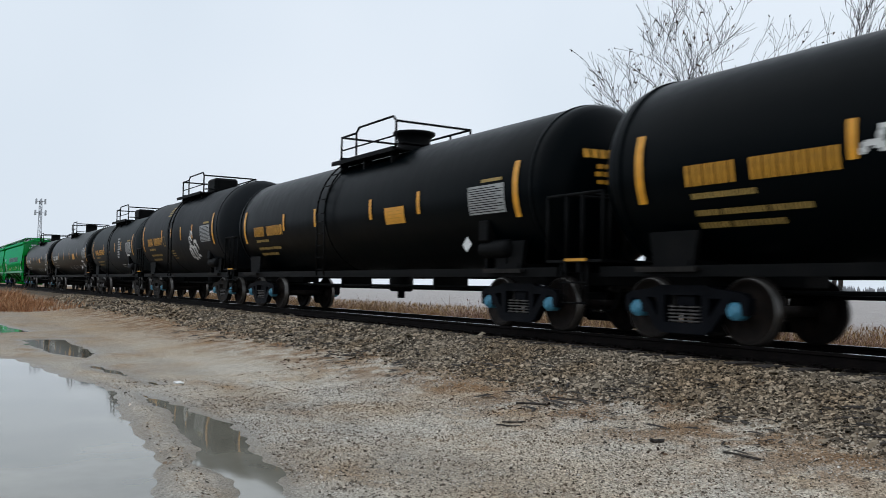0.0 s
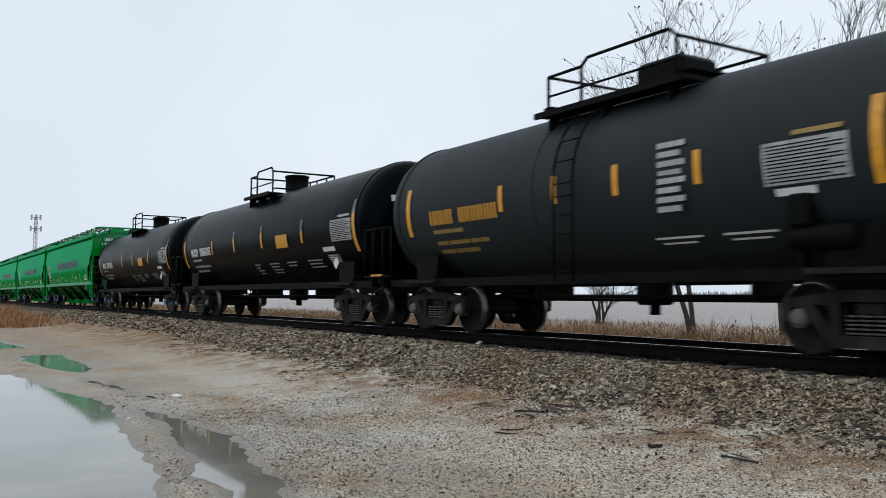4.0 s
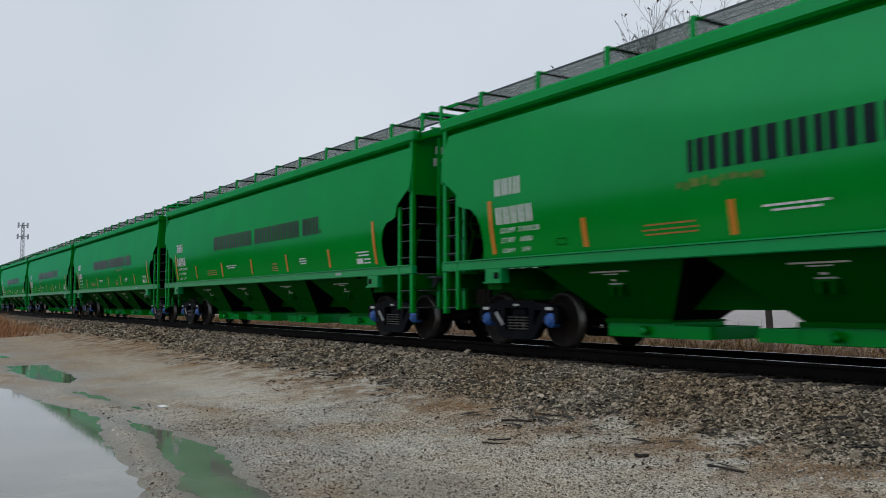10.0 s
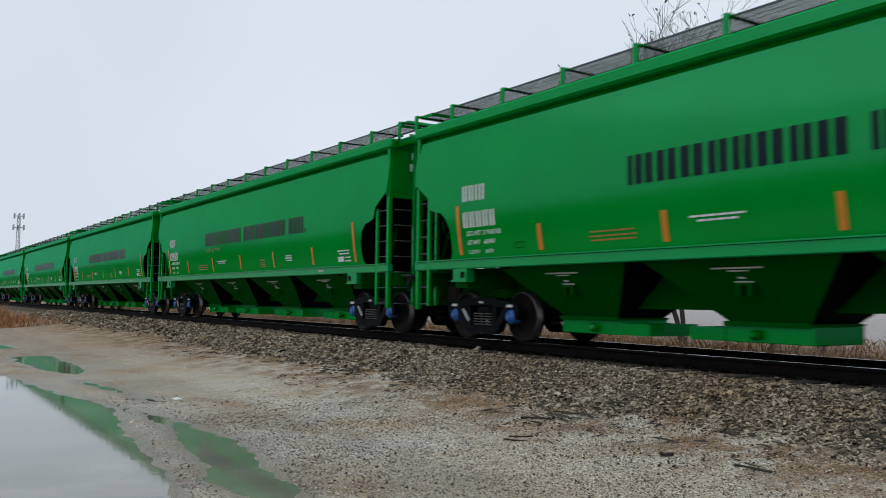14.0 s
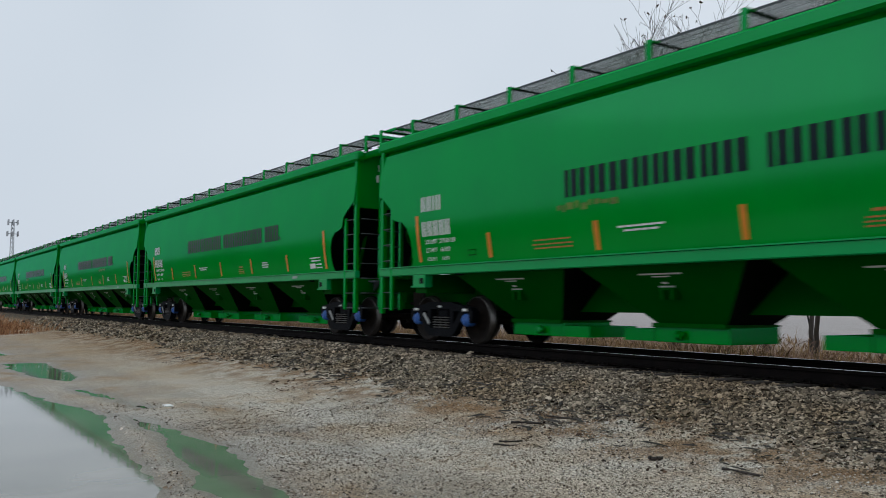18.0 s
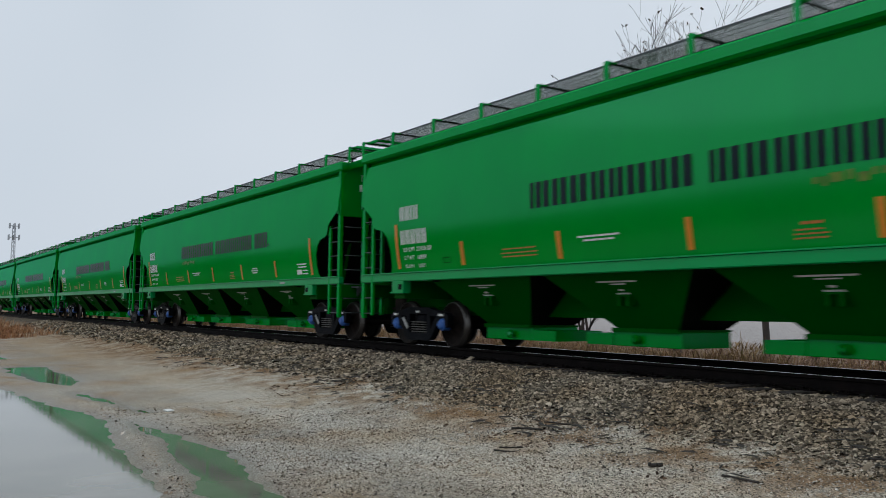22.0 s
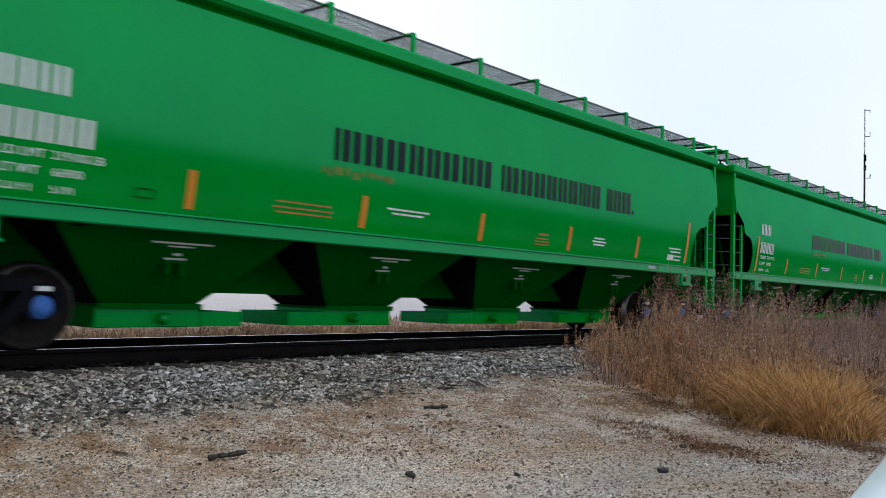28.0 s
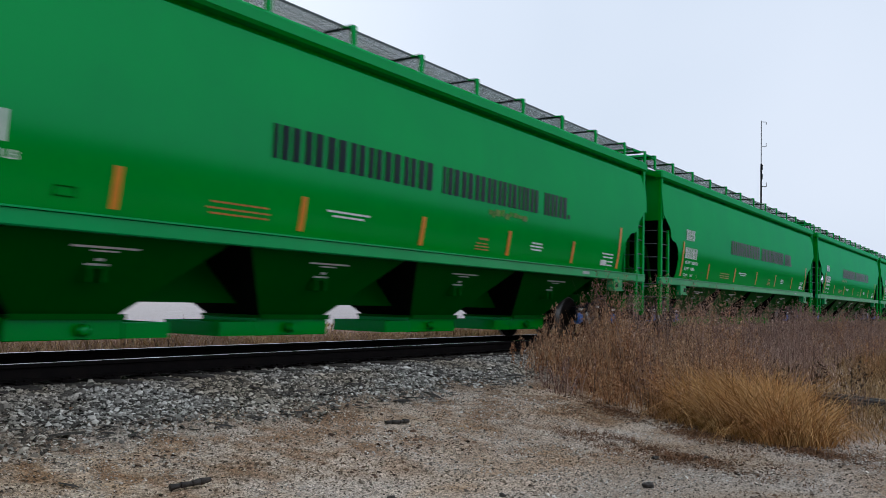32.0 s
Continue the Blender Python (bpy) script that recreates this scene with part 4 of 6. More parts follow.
def end_rail_bm(half):
    """The end platform with its handrail and corner steps."""
    def make():
        bm = bmesh.new()
        x0, x1 = half - 0.35, half + 0.50
        box(bm, x0, x1, -1.45, 1.45, 1.14, 1.18)
        box(bm, x1 - 0.06, x1, -1.48, 1.48, 0.98, 1.20)
        r = 0.026
        for y in (-1.42, 1.42):
            tube(bm, (x0, y, 1.16), (x0, y, 2.22), r, 8)
            tube(bm, (x1, y, 1.16), (x1, y, 2.22), r, 8)
            tube(bm, (x0, y, 2.22), (x1, y, 2.22), r, 8)
            for z in (0.5, 0.82):
                tube(bm, (x1 - 0.5, y, z), (x1, y, z), 0.016, 6)
            for x in (x1 - 0.5, x1):
                tube(bm, (x, y, 0.48), (x, y, 1.16), 0.02, 6)
        for y in (-0.5, 0.5):
            tube(bm, (x1, y, 1.16), (x1, y, 2.22), r, 8)
        tube(bm, (x1, -1.42, 2.22), (x1, 1.42, 2.22), r, 8)
        for y in (-0.55, 0.55):
            box(bm, x0 - 0.35, x0 - 0.05, y - 0.05, y + 0.05, 1.15, 2.1)
        return bm
    return make


def reservoir_bm():
    bm = bmesh.new()
    lathe(bm, [(0.01, -0.46), (0.14, -0.44), (0.17, -0.36), (0.17, 0.36), (0.14, 0.44), (0.01, 0.46)], "x", 16, centre=(0, -1.25, 1.42))
    box(bm, -0.40, -0.10, -1.42, -1.16, 1.55, 1.95, bevel=0.03)
    for x in (-0.3, 0.3):
        box(bm, x - 0.03, x + 0.03, -1.3, -1.15, 1.04, 1.3)
    return bm


def yellow_edge_bm(half):
    def make():
        bm = bmesh.new()
        box(bm, half - 0.02, half + 0.46, 1.455, 1.49, 1.155, 1.20)
        return bm
    return make


def diamond_bm():
    bm = bmesh.new()
    slab(bm, [(0, -0.15), (0.15, 0), (0, 0.15), (-0.15, 0)], -0.006, 0.0)
    return bm


def head_mark_bm(half):
    def make():
        bm = bmesh.new()
        for z, y0, y1, h in ((2.92, -0.85, 0.05, 0.15), (2.74, -0.62, 0.02, 0.08), (2.61, -0.66, 0.0, 0.08), (2.48, -0.62, 0.0, 0.07)):
            n = max(2, round((y1 - y0) / 0.16))
            st = (y1 - y0) / n
            for k in range(n):
                ya, yb = y0 + k * st, y0 + (k + 0.78) * st
                vs = []
                for y, zz in ((ya, z), (yb, z), (yb, z + h), (ya, z + h)):
                    rr = min(1.0, math.hypot(y, zz - TANK_Z) / TANK_R)
                    vs.append(bm.verts.new((half - 0.62 * (1 - math.sqrt(max(0.0, 1 - rr * rr))) + 0.012, y, zz)))
                bm.faces.new(vs)
        return bm
    return make


def graffiti_bm():
    """White sprayed scrawl: a few loops of fat strokes."""
    bm = bmesh.new()
    rng = random.Random(11)
    for cx, cz, r in ((0, 1.75, 0.22), (0.32, 1.78, 0.2), (0.62, 1.85, 0.24), (0.05, 2.15, 0.13), (0.28, 2.3, 0.16), (-0.25, 1.72, 0.16)):
        pts = [(cx + r * math.cos(a) * rng.uniform(0.8, 1.25), cz + r * math.sin(a) * rng.uniform(0.8, 1.2)) for a in [2 * math.pi * k / 9 for k in range(8)]]
        for (xa, za), (xb, zb) in zip(pts, pts[1:]):
            m = max(abs(xb - xa), 0.07)
            tank_plate(bm, (xa + xb) / 2 - m / 2, (xa + xb) / 2 + m / 2, min(za, zb) - 0.02, max(za, zb) + 0.03, 0.012, 2)
    return bm


def tank_car(label, half, paint, ink, stripes, cap, steel, boxed=False, placard=True, stencil=None, extra=None, narrow=False):
    """A tank car; half: half the tank's length, stripes: places of the reflectors along it."""
    S = shared
    car = thing("tank_car", label, "freight car", "black tank cars in the train")
    tank = put_part("tank", S(("tank", half, paint.name), tank_bm(half), paint, True), car)
    if not narrow:
        put_part("weld_band", S(("weld_band", paint.name), weld_bm, paint, True), tank, (-0.95, 0, 0))
    for x in (-half + 0.75, half - 0.75):
        put_part("weld_band", S(("weld_band", paint.name), weld_bm, paint, True), tank, (x, 0, 0))
    top = put_part("top_platform", S(("top_platform",), top_platform_bm, BLACK_STEEL), car, (0.35, 0, 0))
    put_part("railing", S(("railing",), railing_bm, BLACK_STEEL), top, label="black tube railing round the manway")
    man = put_part("manway", S(("manway", boxed, narrow), dome_box_bm if boxed else dome_plain_bm if narrow else dome_bm, BLACK_STEEL, not boxed), tank, (0.15 if narrow else 0.9, 0, 0))
    if narrow:
        top.location.x = -0.27
        top.scale.x = 0.66
        man.scale = (0.78, 0.78, 1)
    for turn in () if narrow else (0, math.pi):
        lad = put_part("ladder", S(("ladder",), tank_ladder_bm, BLACK_STEEL), car, (-0.95 if half > 7 else 0.0, 0, 0), turn)
        for k in range(10):
            a = radians(-70 + 14 * k)
            rr = TANK_R + 0.13
            y, z = (-rr + 0.02, 1.1 + 0.3 * k) if k < 5 else (-math.cos(radians((k - 5) * 13)) * rr, TANK_Z + math.sin(radians((k - 5) * 13)) * rr)
            put_part("rung", S(("tank_rung",), tank_rung_bm, BLACK_STEEL), lad, (0, y, z))
    put_part("running_gear", S(("running_gear", half), running_gear_bm(half), BLACK_STEEL), car)
    for turn in (0, math.pi):
        e = put_part("end_platform", S(("end_platform", half), end_rail_bm(half), BLACK_STEEL), car, turn=turn)
        put_part("head_marking", S(("head_marking", half, ink.name), head_mark_bm(half), ink), e)["kind"] = "stuff"
        if turn and ink is YELLOW_INK:
            put_part("step_edge", S(("step_edge", half), yellow_edge_bm(half), YELLOW_INK), e, label="yellow painted edge of the end step")
        cp = put_part("coupler", S(("coupler",), coupler_bm, TRUCK_DUSTY), car, ((half + 0.52) * (1 if turn == 0 else -1), 0, 0.87), turn)
        put_part("brake_hose", S(("brake_hose",), hose_bm, BLACK_STEEL), cp, (-0.1, 0, -0.15))
        x = (half - 1.62) * (1 if turn == 0 else -1)
        put_part("step_board", S(("step_board",), step_edge_bm, TRUCK_DUSTY), car, (x, 0, 0), label="worn edge of a side step")
        if turn or half < 7:
            continue
        put_part("placard_holder", S(("placard_holder",), diamond_bm, WHITE_INK), car, (half - 1.9 if narrow else half - 2.75, -1.42, 1.52), label="white diamond placard")
    put_part("air_reservoir", S(("air_reservoir",), reservoir_bm, BLACK_STEEL, False), car, (half - 2.0, 0.45 if narrow else 0, 0))
    # reflectors and writing
    for i, x in enumerate(stripes):
        tall = i in (0, len(stripes) - 1)
        zc = 2.44 - ((0.18 if tall else 0.09) if narrow else 0.0)
        h = 0.98 if tall else 0.46
        w = 0.075 if tall else 0.06
        put_part("reflector", S(("reflector", "tank", tall, narrow), plates([(-w, w, zc - h / 2, zc + h / 2)]), YELLOW), tank, (x, 0, 0), label="yellow reflector strip")
    x0 = stripes[0] + 0.85
    for k, w in enumerate([0.17, 0.17, 0.17, 0.17, 0.0, 0.16, 0.16, 0.16, 0.16, 0.16, 0.16]):
        if w:
            put_part("mark_block", S(("mark_block", "tank", ink.name, w), plates([(0, 0.06, 2.12, 2.40), (w - 0.06, w, 2.12, 2.40)]), ink), tank, (x0 + 0.21 * k, 0, 0))
    fine = GREY_INK if ink is WHITE_INK else OCHRE_INK
    put_part("capacity_data", S(("capacity_data", fine.name), word_plates([(1.95, 0.075, [1.05]), (1.73, 0.075, [0.4, 0.7, 0.6]), (1.57, 0.075, [0.5, 0.8])], 0.0), fine), tank, (x0 + 0.05, 0, 0))["kind"] = "stuff"
    sx = stripes[-1] - (0.25 if stencil is None else stencil)
    pan = put_part("stencil_panel", S(("stencil_panel",), plates([(-1.22, -0.08, 2.06, 2.58)]), GREY_INK), tank, (sx, 0, 0), label="grey stencil panel of fine print")
    rows = [(-1.18, -0.12 - 0.2 * (k % 3 == 1), 2.09 + 0.043 * k, 2.106 + 0.043 * k, 0.014, 1) for k in range(11)]
    put_part("print_line", S(("print_line",), plates(rows), BLACK_STEEL), pan)["kind"] = "stuff"
    put_part("stencil_head", S(("stencil_head", fine.name), plates([(-0.80, -0.15, 2.63, 2.69)]), fine), tank, (sx, 0, 0))
    if placard:
        px = stripes[3] + (1.15 if narrow else 0.69)
        pl = put_part("yellow_card", S(("yellow_card",), plates([(0.0, 0.86, 2.06, 2.42)]), YELLOW), tank, (px, 0, 0), label="yellow warning card")
        put_part("card_text", S(("card_text",), plates([(0.1, 0.76, 2.32, 2.345, 0.014, 1), (0.1, 0.76, 2.25, 2.275, 0.014, 1), (0.18, 0.7, 2.17, 2.195, 0.014, 1), (0.1, 0.7, 2.11, 2.13, 0.014, 1)]), YELLOW_INK), pl)
    # small print low on the shell
    for x, n, w in ((stripes[2] + 1.35, 4, 0.45), (stripes[3] + 0.1, 4, 0.75), (stripes[3] + 1.45, 2, 0.7), (stripes[4] - 0.1, 3, 0.95)):
        if ink is WHITE_INK:
            rows = [(0, w - 0.12 * (k % 2), 1.64 - 0.085 * k, 1.67 - 0.085 * k, 0.012, 1) for k in range(n)]
            put_part("small_print", S(("small_print", n, w), plates(rows), GREY_INK), tank, (x, 0, 0))["kind"] = "stuff"
    if extra:
        extra(tank)
    for x in (-(half - 1.62), half - 1.62):
        truck(car, x, cap, steel, False)
    return car


LONG = [-7.05, -3.78, -1.59, 1.56, 3.72, 7.05]
WHITE_MARKS = [-7.10, -3.75, -1.45, 1.05, 4.08, 7.20]
WHITE_LAST = [-6.86, -3.62, -1.32, 0.92, 3.95, 7.06]
SHORT = [-5.09, -1.83, -0.36, 1.05, 2.60, 5.09]


def scrawl(tank):
    put_part("graffiti", shared(("graffiti",), graffiti_bm, WHITE_INK), tank, (2.25, 0, 0), label="white sprayed graffiti")["kind"] = "stuff"
    yellow_notes(tank)


def scrawl_a(tank):
    put_part("graffiti", shared(("graffiti",), graffiti_bm, WHITE_INK), tank, (-3.60, 0, 0.10), label="white sprayed graffiti")["kind"] = "stuff"


def stencils(tank):
    rows = [(0, 0.5 - 0.08 * (k % 2), 2.62 - 0.13 * k, 2.70 - 0.13 * k, 0.012, 1) for k in range(4)]
    put_part("stencil_block", shared(("stencil_block",), plates(rows), GREY_INK), tank, (1.9, 0, -0.35))
    put_part("stencil_block", shared(("stencil_block",), plates(rows), GREY_INK), tank, (1.9, 0, 0.15))
    put_part("white_notice", shared(("white_notice", "short tank"), plates([(3.75, 4.3, 1.93, 2.02)]), WHITE_INK), tank)
    for x in (1.55, 2.75):
        rows = [(0, 0.85, 1.53, 1.56, 0.012, 1), (0.1, 0.7, 1.46, 1.485, 0.012, 1)]
        put_part("small_print", shared(("short_print",), plates(rows), WHITE_INK), tank, (x, 0, 0))["kind"] = "stuff"


def grey_patches(tank):
    """Faded grey strips above the reflectors, and the white and grey notices by the end."""
    for x, z0, z1 in ((7.20, 2.69, 3.0), (4.08, 2.44, 2.74), (1.05, 2.60, 2.78), (-1.45, 2.60, 2.78)):
        put_part("faded_strip", shared(("faded_strip", z0), plates([(-0.06, 0.06, z0, z1, 0.011)]), GREY_FADED), tank, (x, 0, 0))
    put_part("white_notice", shared(("white_notice", "tank"), plates([(5.25, 5.95, 1.84, 1.95)]), WHITE_INK), tank)
    put_part("grey_notice", shared(("grey_notice",), plates([(5.38, 6.05, 1.55, 1.76)]), GREY_FADED), tank)
    rows = [(5.45, 5.95, 1.58 + 0.05 * k, 1.595 + 0.05 * k, 0.013, 1) for k in range(4)]
    put_part("small_print", shared(("notice_print",), plates(rows), WHITE_INK), tank)["kind"] = "stuff"


def yellow_notes(tank):
    """Small framed square and rows of ochre print high on the shell."""
    put_part("frame_mark", shared(("frame_mark",), plates([(0, 0.34, 2.06, 2.09), (0, 0.34, 2.39, 2.42), (0, 0.03, 2.09, 2.39), (0.31, 0.34, 2.09, 2.39)]), OCHRE_INK), tank, (-1.66, 0, 0))
    rows = [(0, 0.62 - 0.06 * (k % 2), 3.16 + 0.10 * k, 3.21 + 0.10 * k, 0.012, 1) for k in range(4)]
    put_part("ochre_print", shared(("ochre_print",), plates(rows), OCHRE_INK), tank, (-1.46, 0, 0))["kind"] = "stuff"
    rows = [(0, 0.5 - 0.08 * (k % 2), 1.60 + 0.085 * k, 1.63 + 0.085 * k, 0.012, 1) for k in range(4)]
    put_part("ochre_print", shared(("ochre_print_low",), plates(rows), OCHRE_INK), tank, (-0.70, 0, 0))["kind"] = "stuff"


TRAIN = []
TRAIN.append((81.5, tank_car("black tank car with yellow lettering and yellow reflectors", 8.22, BLACK, YELLOW_INK, LONG, "teal", TRUCK, extra=scrawl_a)))
TRAIN.append((64.44, tank_car("black tank car with yellow card and yellow reflectors", 8.22, BLACK, YELLOW_INK, LONG, "teal", TRUCK)))
TRAIN.append((49.32, tank_car("weathered grey tank car with white graffiti", 6.30, GREY_TANK, YELLOW_INK, SHORT, "teal", TRUCK_DUSTY, True, False, extra=scrawl)))
TRAIN.append((36.15, tank_car("weathered grey tank car with white stencils", 6.30, GREY_LIGHT, YELLOW_INK, SHORT, "grey", TRUCK_DUSTY, True, False, extra=stencils)))
TRAIN.append((21.25, tank_car("glossy black tank car with white lettering and yellow card", 8.05, BLACK, WHITE_INK, WHITE_MARKS, "grey", TRUCK_DUSTY, stencil=0.07, narrow=True, extra=grey_patches)))
TRAIN.append((4.30, tank_car("black tank car with white lettering coupled to green hoppers", 8.0, BLACK, WHITE_INK, WHITE_LAST, "teal", TRUCK_DUSTY, stencil=0.07, narrow=True, extra=grey_patches)))


def enlarge(car, grow):
    """A wider tank on the same underframe: all above the sills rises with it."""
    for o in car.children:
        kind = o.name.split(".")[0]
        if kind == "tank":
            o.scale = (1, grow, grow)
            o.location.z = (TANK_Z - TANK_R) * (1 - grow)
        elif kind == "top_platform":
            o.location.z = 2 * TANK_R * (grow - 1)
        elif kind == "ladder":
            o.scale = (1, grow, grow)
            o.location.z = (TANK_Z - TANK_R) * (1 - grow)
        elif kind == "end_platform":
            for mark in o.children:
                if mark.name.startswith("head_marking"):
                    mark.location.z = TANK_R * (grow - 1)


enlarge(TRAIN[2][1], 1.095)
HOPPERS = 24
first_hopper = hopper_car("green covered hopper car with dark company name, rolling on the rails")
TRAIN.append((-13.68, first_hopper))


def copy_car(car):
    """A copy with all its parts that keeps the wheels known."""
    twin = copy_thing(car, Matrix.Identity(4))
    for o in twin.children_recursive:
        if o.name.split(".")[0] == "wheelset":
            WHEELS.append(o)
    return twin


for k in range(1, HOPPERS):
    TRAIN.append((-13.68 - HOPPER_PITCH * k, copy_car(first_hopper)))


def spray_bm():
    """A short line of faint sprayed writing, as plain dabs."""
    bm = bmesh.new()
    rng = random.Random(3)
    x = 0.0
    while x < 1.25:
        w = rng.uniform(0.05, 0.16)
        z = 2.24 + rng.uniform(-0.03, 0.04)
        curved_plate(bm, x, x + w, z, z + rng.uniform(0.05, 0.12), 0.009, 1, rng.uniform(-0.3, 0.3))
        x += w + rng.uniform(0.02, 0.07)
    return bm


hopper_bodies = [c for _, car in TRAIN[6:] for c in car.children if c.name.split(".")[0] == "body"]
for k, b in enumerate(hopper_bodies):
    if k % 4 != 1:
        put_part("sprayed_note", shared(("sprayed_note",), spray_bm, SPRAY), b, ((-3.4, 0.6, 1.9, -3.1)[k % 4], 0, 0), label="faint orange sprayed note")["kind"] = "stuff"


def run(t):
    """How far the train has come at t seconds; it gathers a little speed."""
    q = t - 9.0
    return 9.34 * q + 0.00875 * q * q


def motions():
    for x0, car in TRAIN:
        walk(car, [(t, pose(x0 + run(t), TY, RZ)) for t in range(0, 33, 2)])
    # the wheels roll without slipping; all share one set of keys
    step = 2 / FPS
    n = round(32 / step)
    rows = [(k * step, Matrix.Rotation((run(k * step) - run(0)) / WHEEL_R, 4, "Y")) for k in range(n + 1)]
    lead = WHEELS[0]
    walk(lead, rows)
    keys = lead.animation_data
    for w in WHEELS[1:]:
        w.rotation_mode = "QUATERNION"
        own = w.animation_data_create()
        own.action = keys.action
        own.action_slot = keys.action_slot

# ---------------------------------------------------------------- ground

WATER_Z = -0.035
# hollows that hold water: from x, y to x, y with the radius at either end
PUDDLES = [
    (-19.0, 1.45, -13.0, 1.70, 0.25, 0.78), (-13.0, 1.70, -7.2, 0.94, 0.78, 0.80), (-7.2, 0.94, -2.5, 0.1, 0.80, 0.70),
    (-12.5, 2.76, -10.4, 2.83, 0.04, 0.17), (-10.4, 2.83, -9.0, 2.74, 0.17, 0.30), (-9.0, 2.74, -5.3, 2.12, 0.30, 0.18),
    (-24.4, 2.96, -20.6, 2.98, 0.50, 0.46), (-20.6, 2.98, -18.7, 3.08, 0.44, 0.10),
    (-17.0, 2.86, -13.4, 3.26, 0.06, 0.02), (-40.0, 1.5, -28.5, 2.6, 0.45, 0.45),
]


def capsule(x, y, ax, ay, bx, by, ra, rb):
    """Signed distance to a capsule whose radius runs from ra to rb."""
    dx, dy = bx - ax, by - ay
    u = np.clip(((x - ax) * dx + (y - ay) * dy) / (dx * dx + dy * dy), 0, 1)
    return np.hypot(x - ax - u * dx, y - ay - u * dy) - (ra + (rb - ra) * u)


def wobble(x, y, s, seed=0.0):
    """A cheap smooth noise from a few waves, about -1 to 1."""
    v = np.sin(x * 1.3 * s + seed) * np.cos(y * 1.7 * s - seed * 2)
    v += 0.6 * np.sin(x * 2.9 * s - y * 2.1 * s + seed * 3) + 0.4 * np.sin(x * 5.3 * s + y * 6.1 * s + seed)
    v += 0.25 * np.sin(x * 11.7 * s - y * 9.3 * s) * np.cos(y * 13.1 * s + x * 3.0 * s)
    return v / 2.0


def puddle_distance(x, y):
    d = np.full(np.shape(x), 99.0)
    for c in PUDDLES:
        d = np.minimum(d, capsule(x, y, *c))
    return d


def ground_z(x, y):
    x, y = np.asarray(x, float), np.asarray(y, float)
    lift = np.interp(y, [4.2, 5.5, 6.8, 7.4, 8.4, TY - 1.5, TY + 1.5, TY + 2.3, TY + 4.5, TY + 8], [0.0, 0.07, 0.24, 0.34, RZ - 0.26, RZ - 0.24, RZ - 0.24, RZ - 0.26, 0.05, -0.1])
    rough = 0.012 * wobble(x, y, 1.0) + 0.006 * wobble(x, y, 3.1, 1.0)
    near = np.clip(1 - np.abs(y - TY) / 2.2, 0, 1)
    z = lift + rough * (1 - near) * np.clip(6 - np.abs(x) / 25, 0, 1)
    p = puddle_distance(x, y) + 0.055 * wobble(x, y, 1.5, 2.0) + 0.035 * wobble(x, y, 4.3, 4.0)
    z = z + np.where(y < 7, np.interp(p, [-0.7, -0.15, 0.0, 0.35], [-0.13, -0.06, WATER_Z, 0.0]) * np.clip(7 - y, 0, 1), 0)
    return z


def axis(lo, hi, fine, far, grow=1.16):
    mid = list(np.arange(lo, hi + fine / 2, fine))
    a, step = [lo], fine
    while a[-1] > -far:
        step *= grow
        a.append(a[-1] - step)
    b, step = [mid[-1]], fine
    while b[-1] < far:
        step *= grow
        b.append(b[-1] + step)
    return np.array(a[:0:-1] + mid + b[1:])


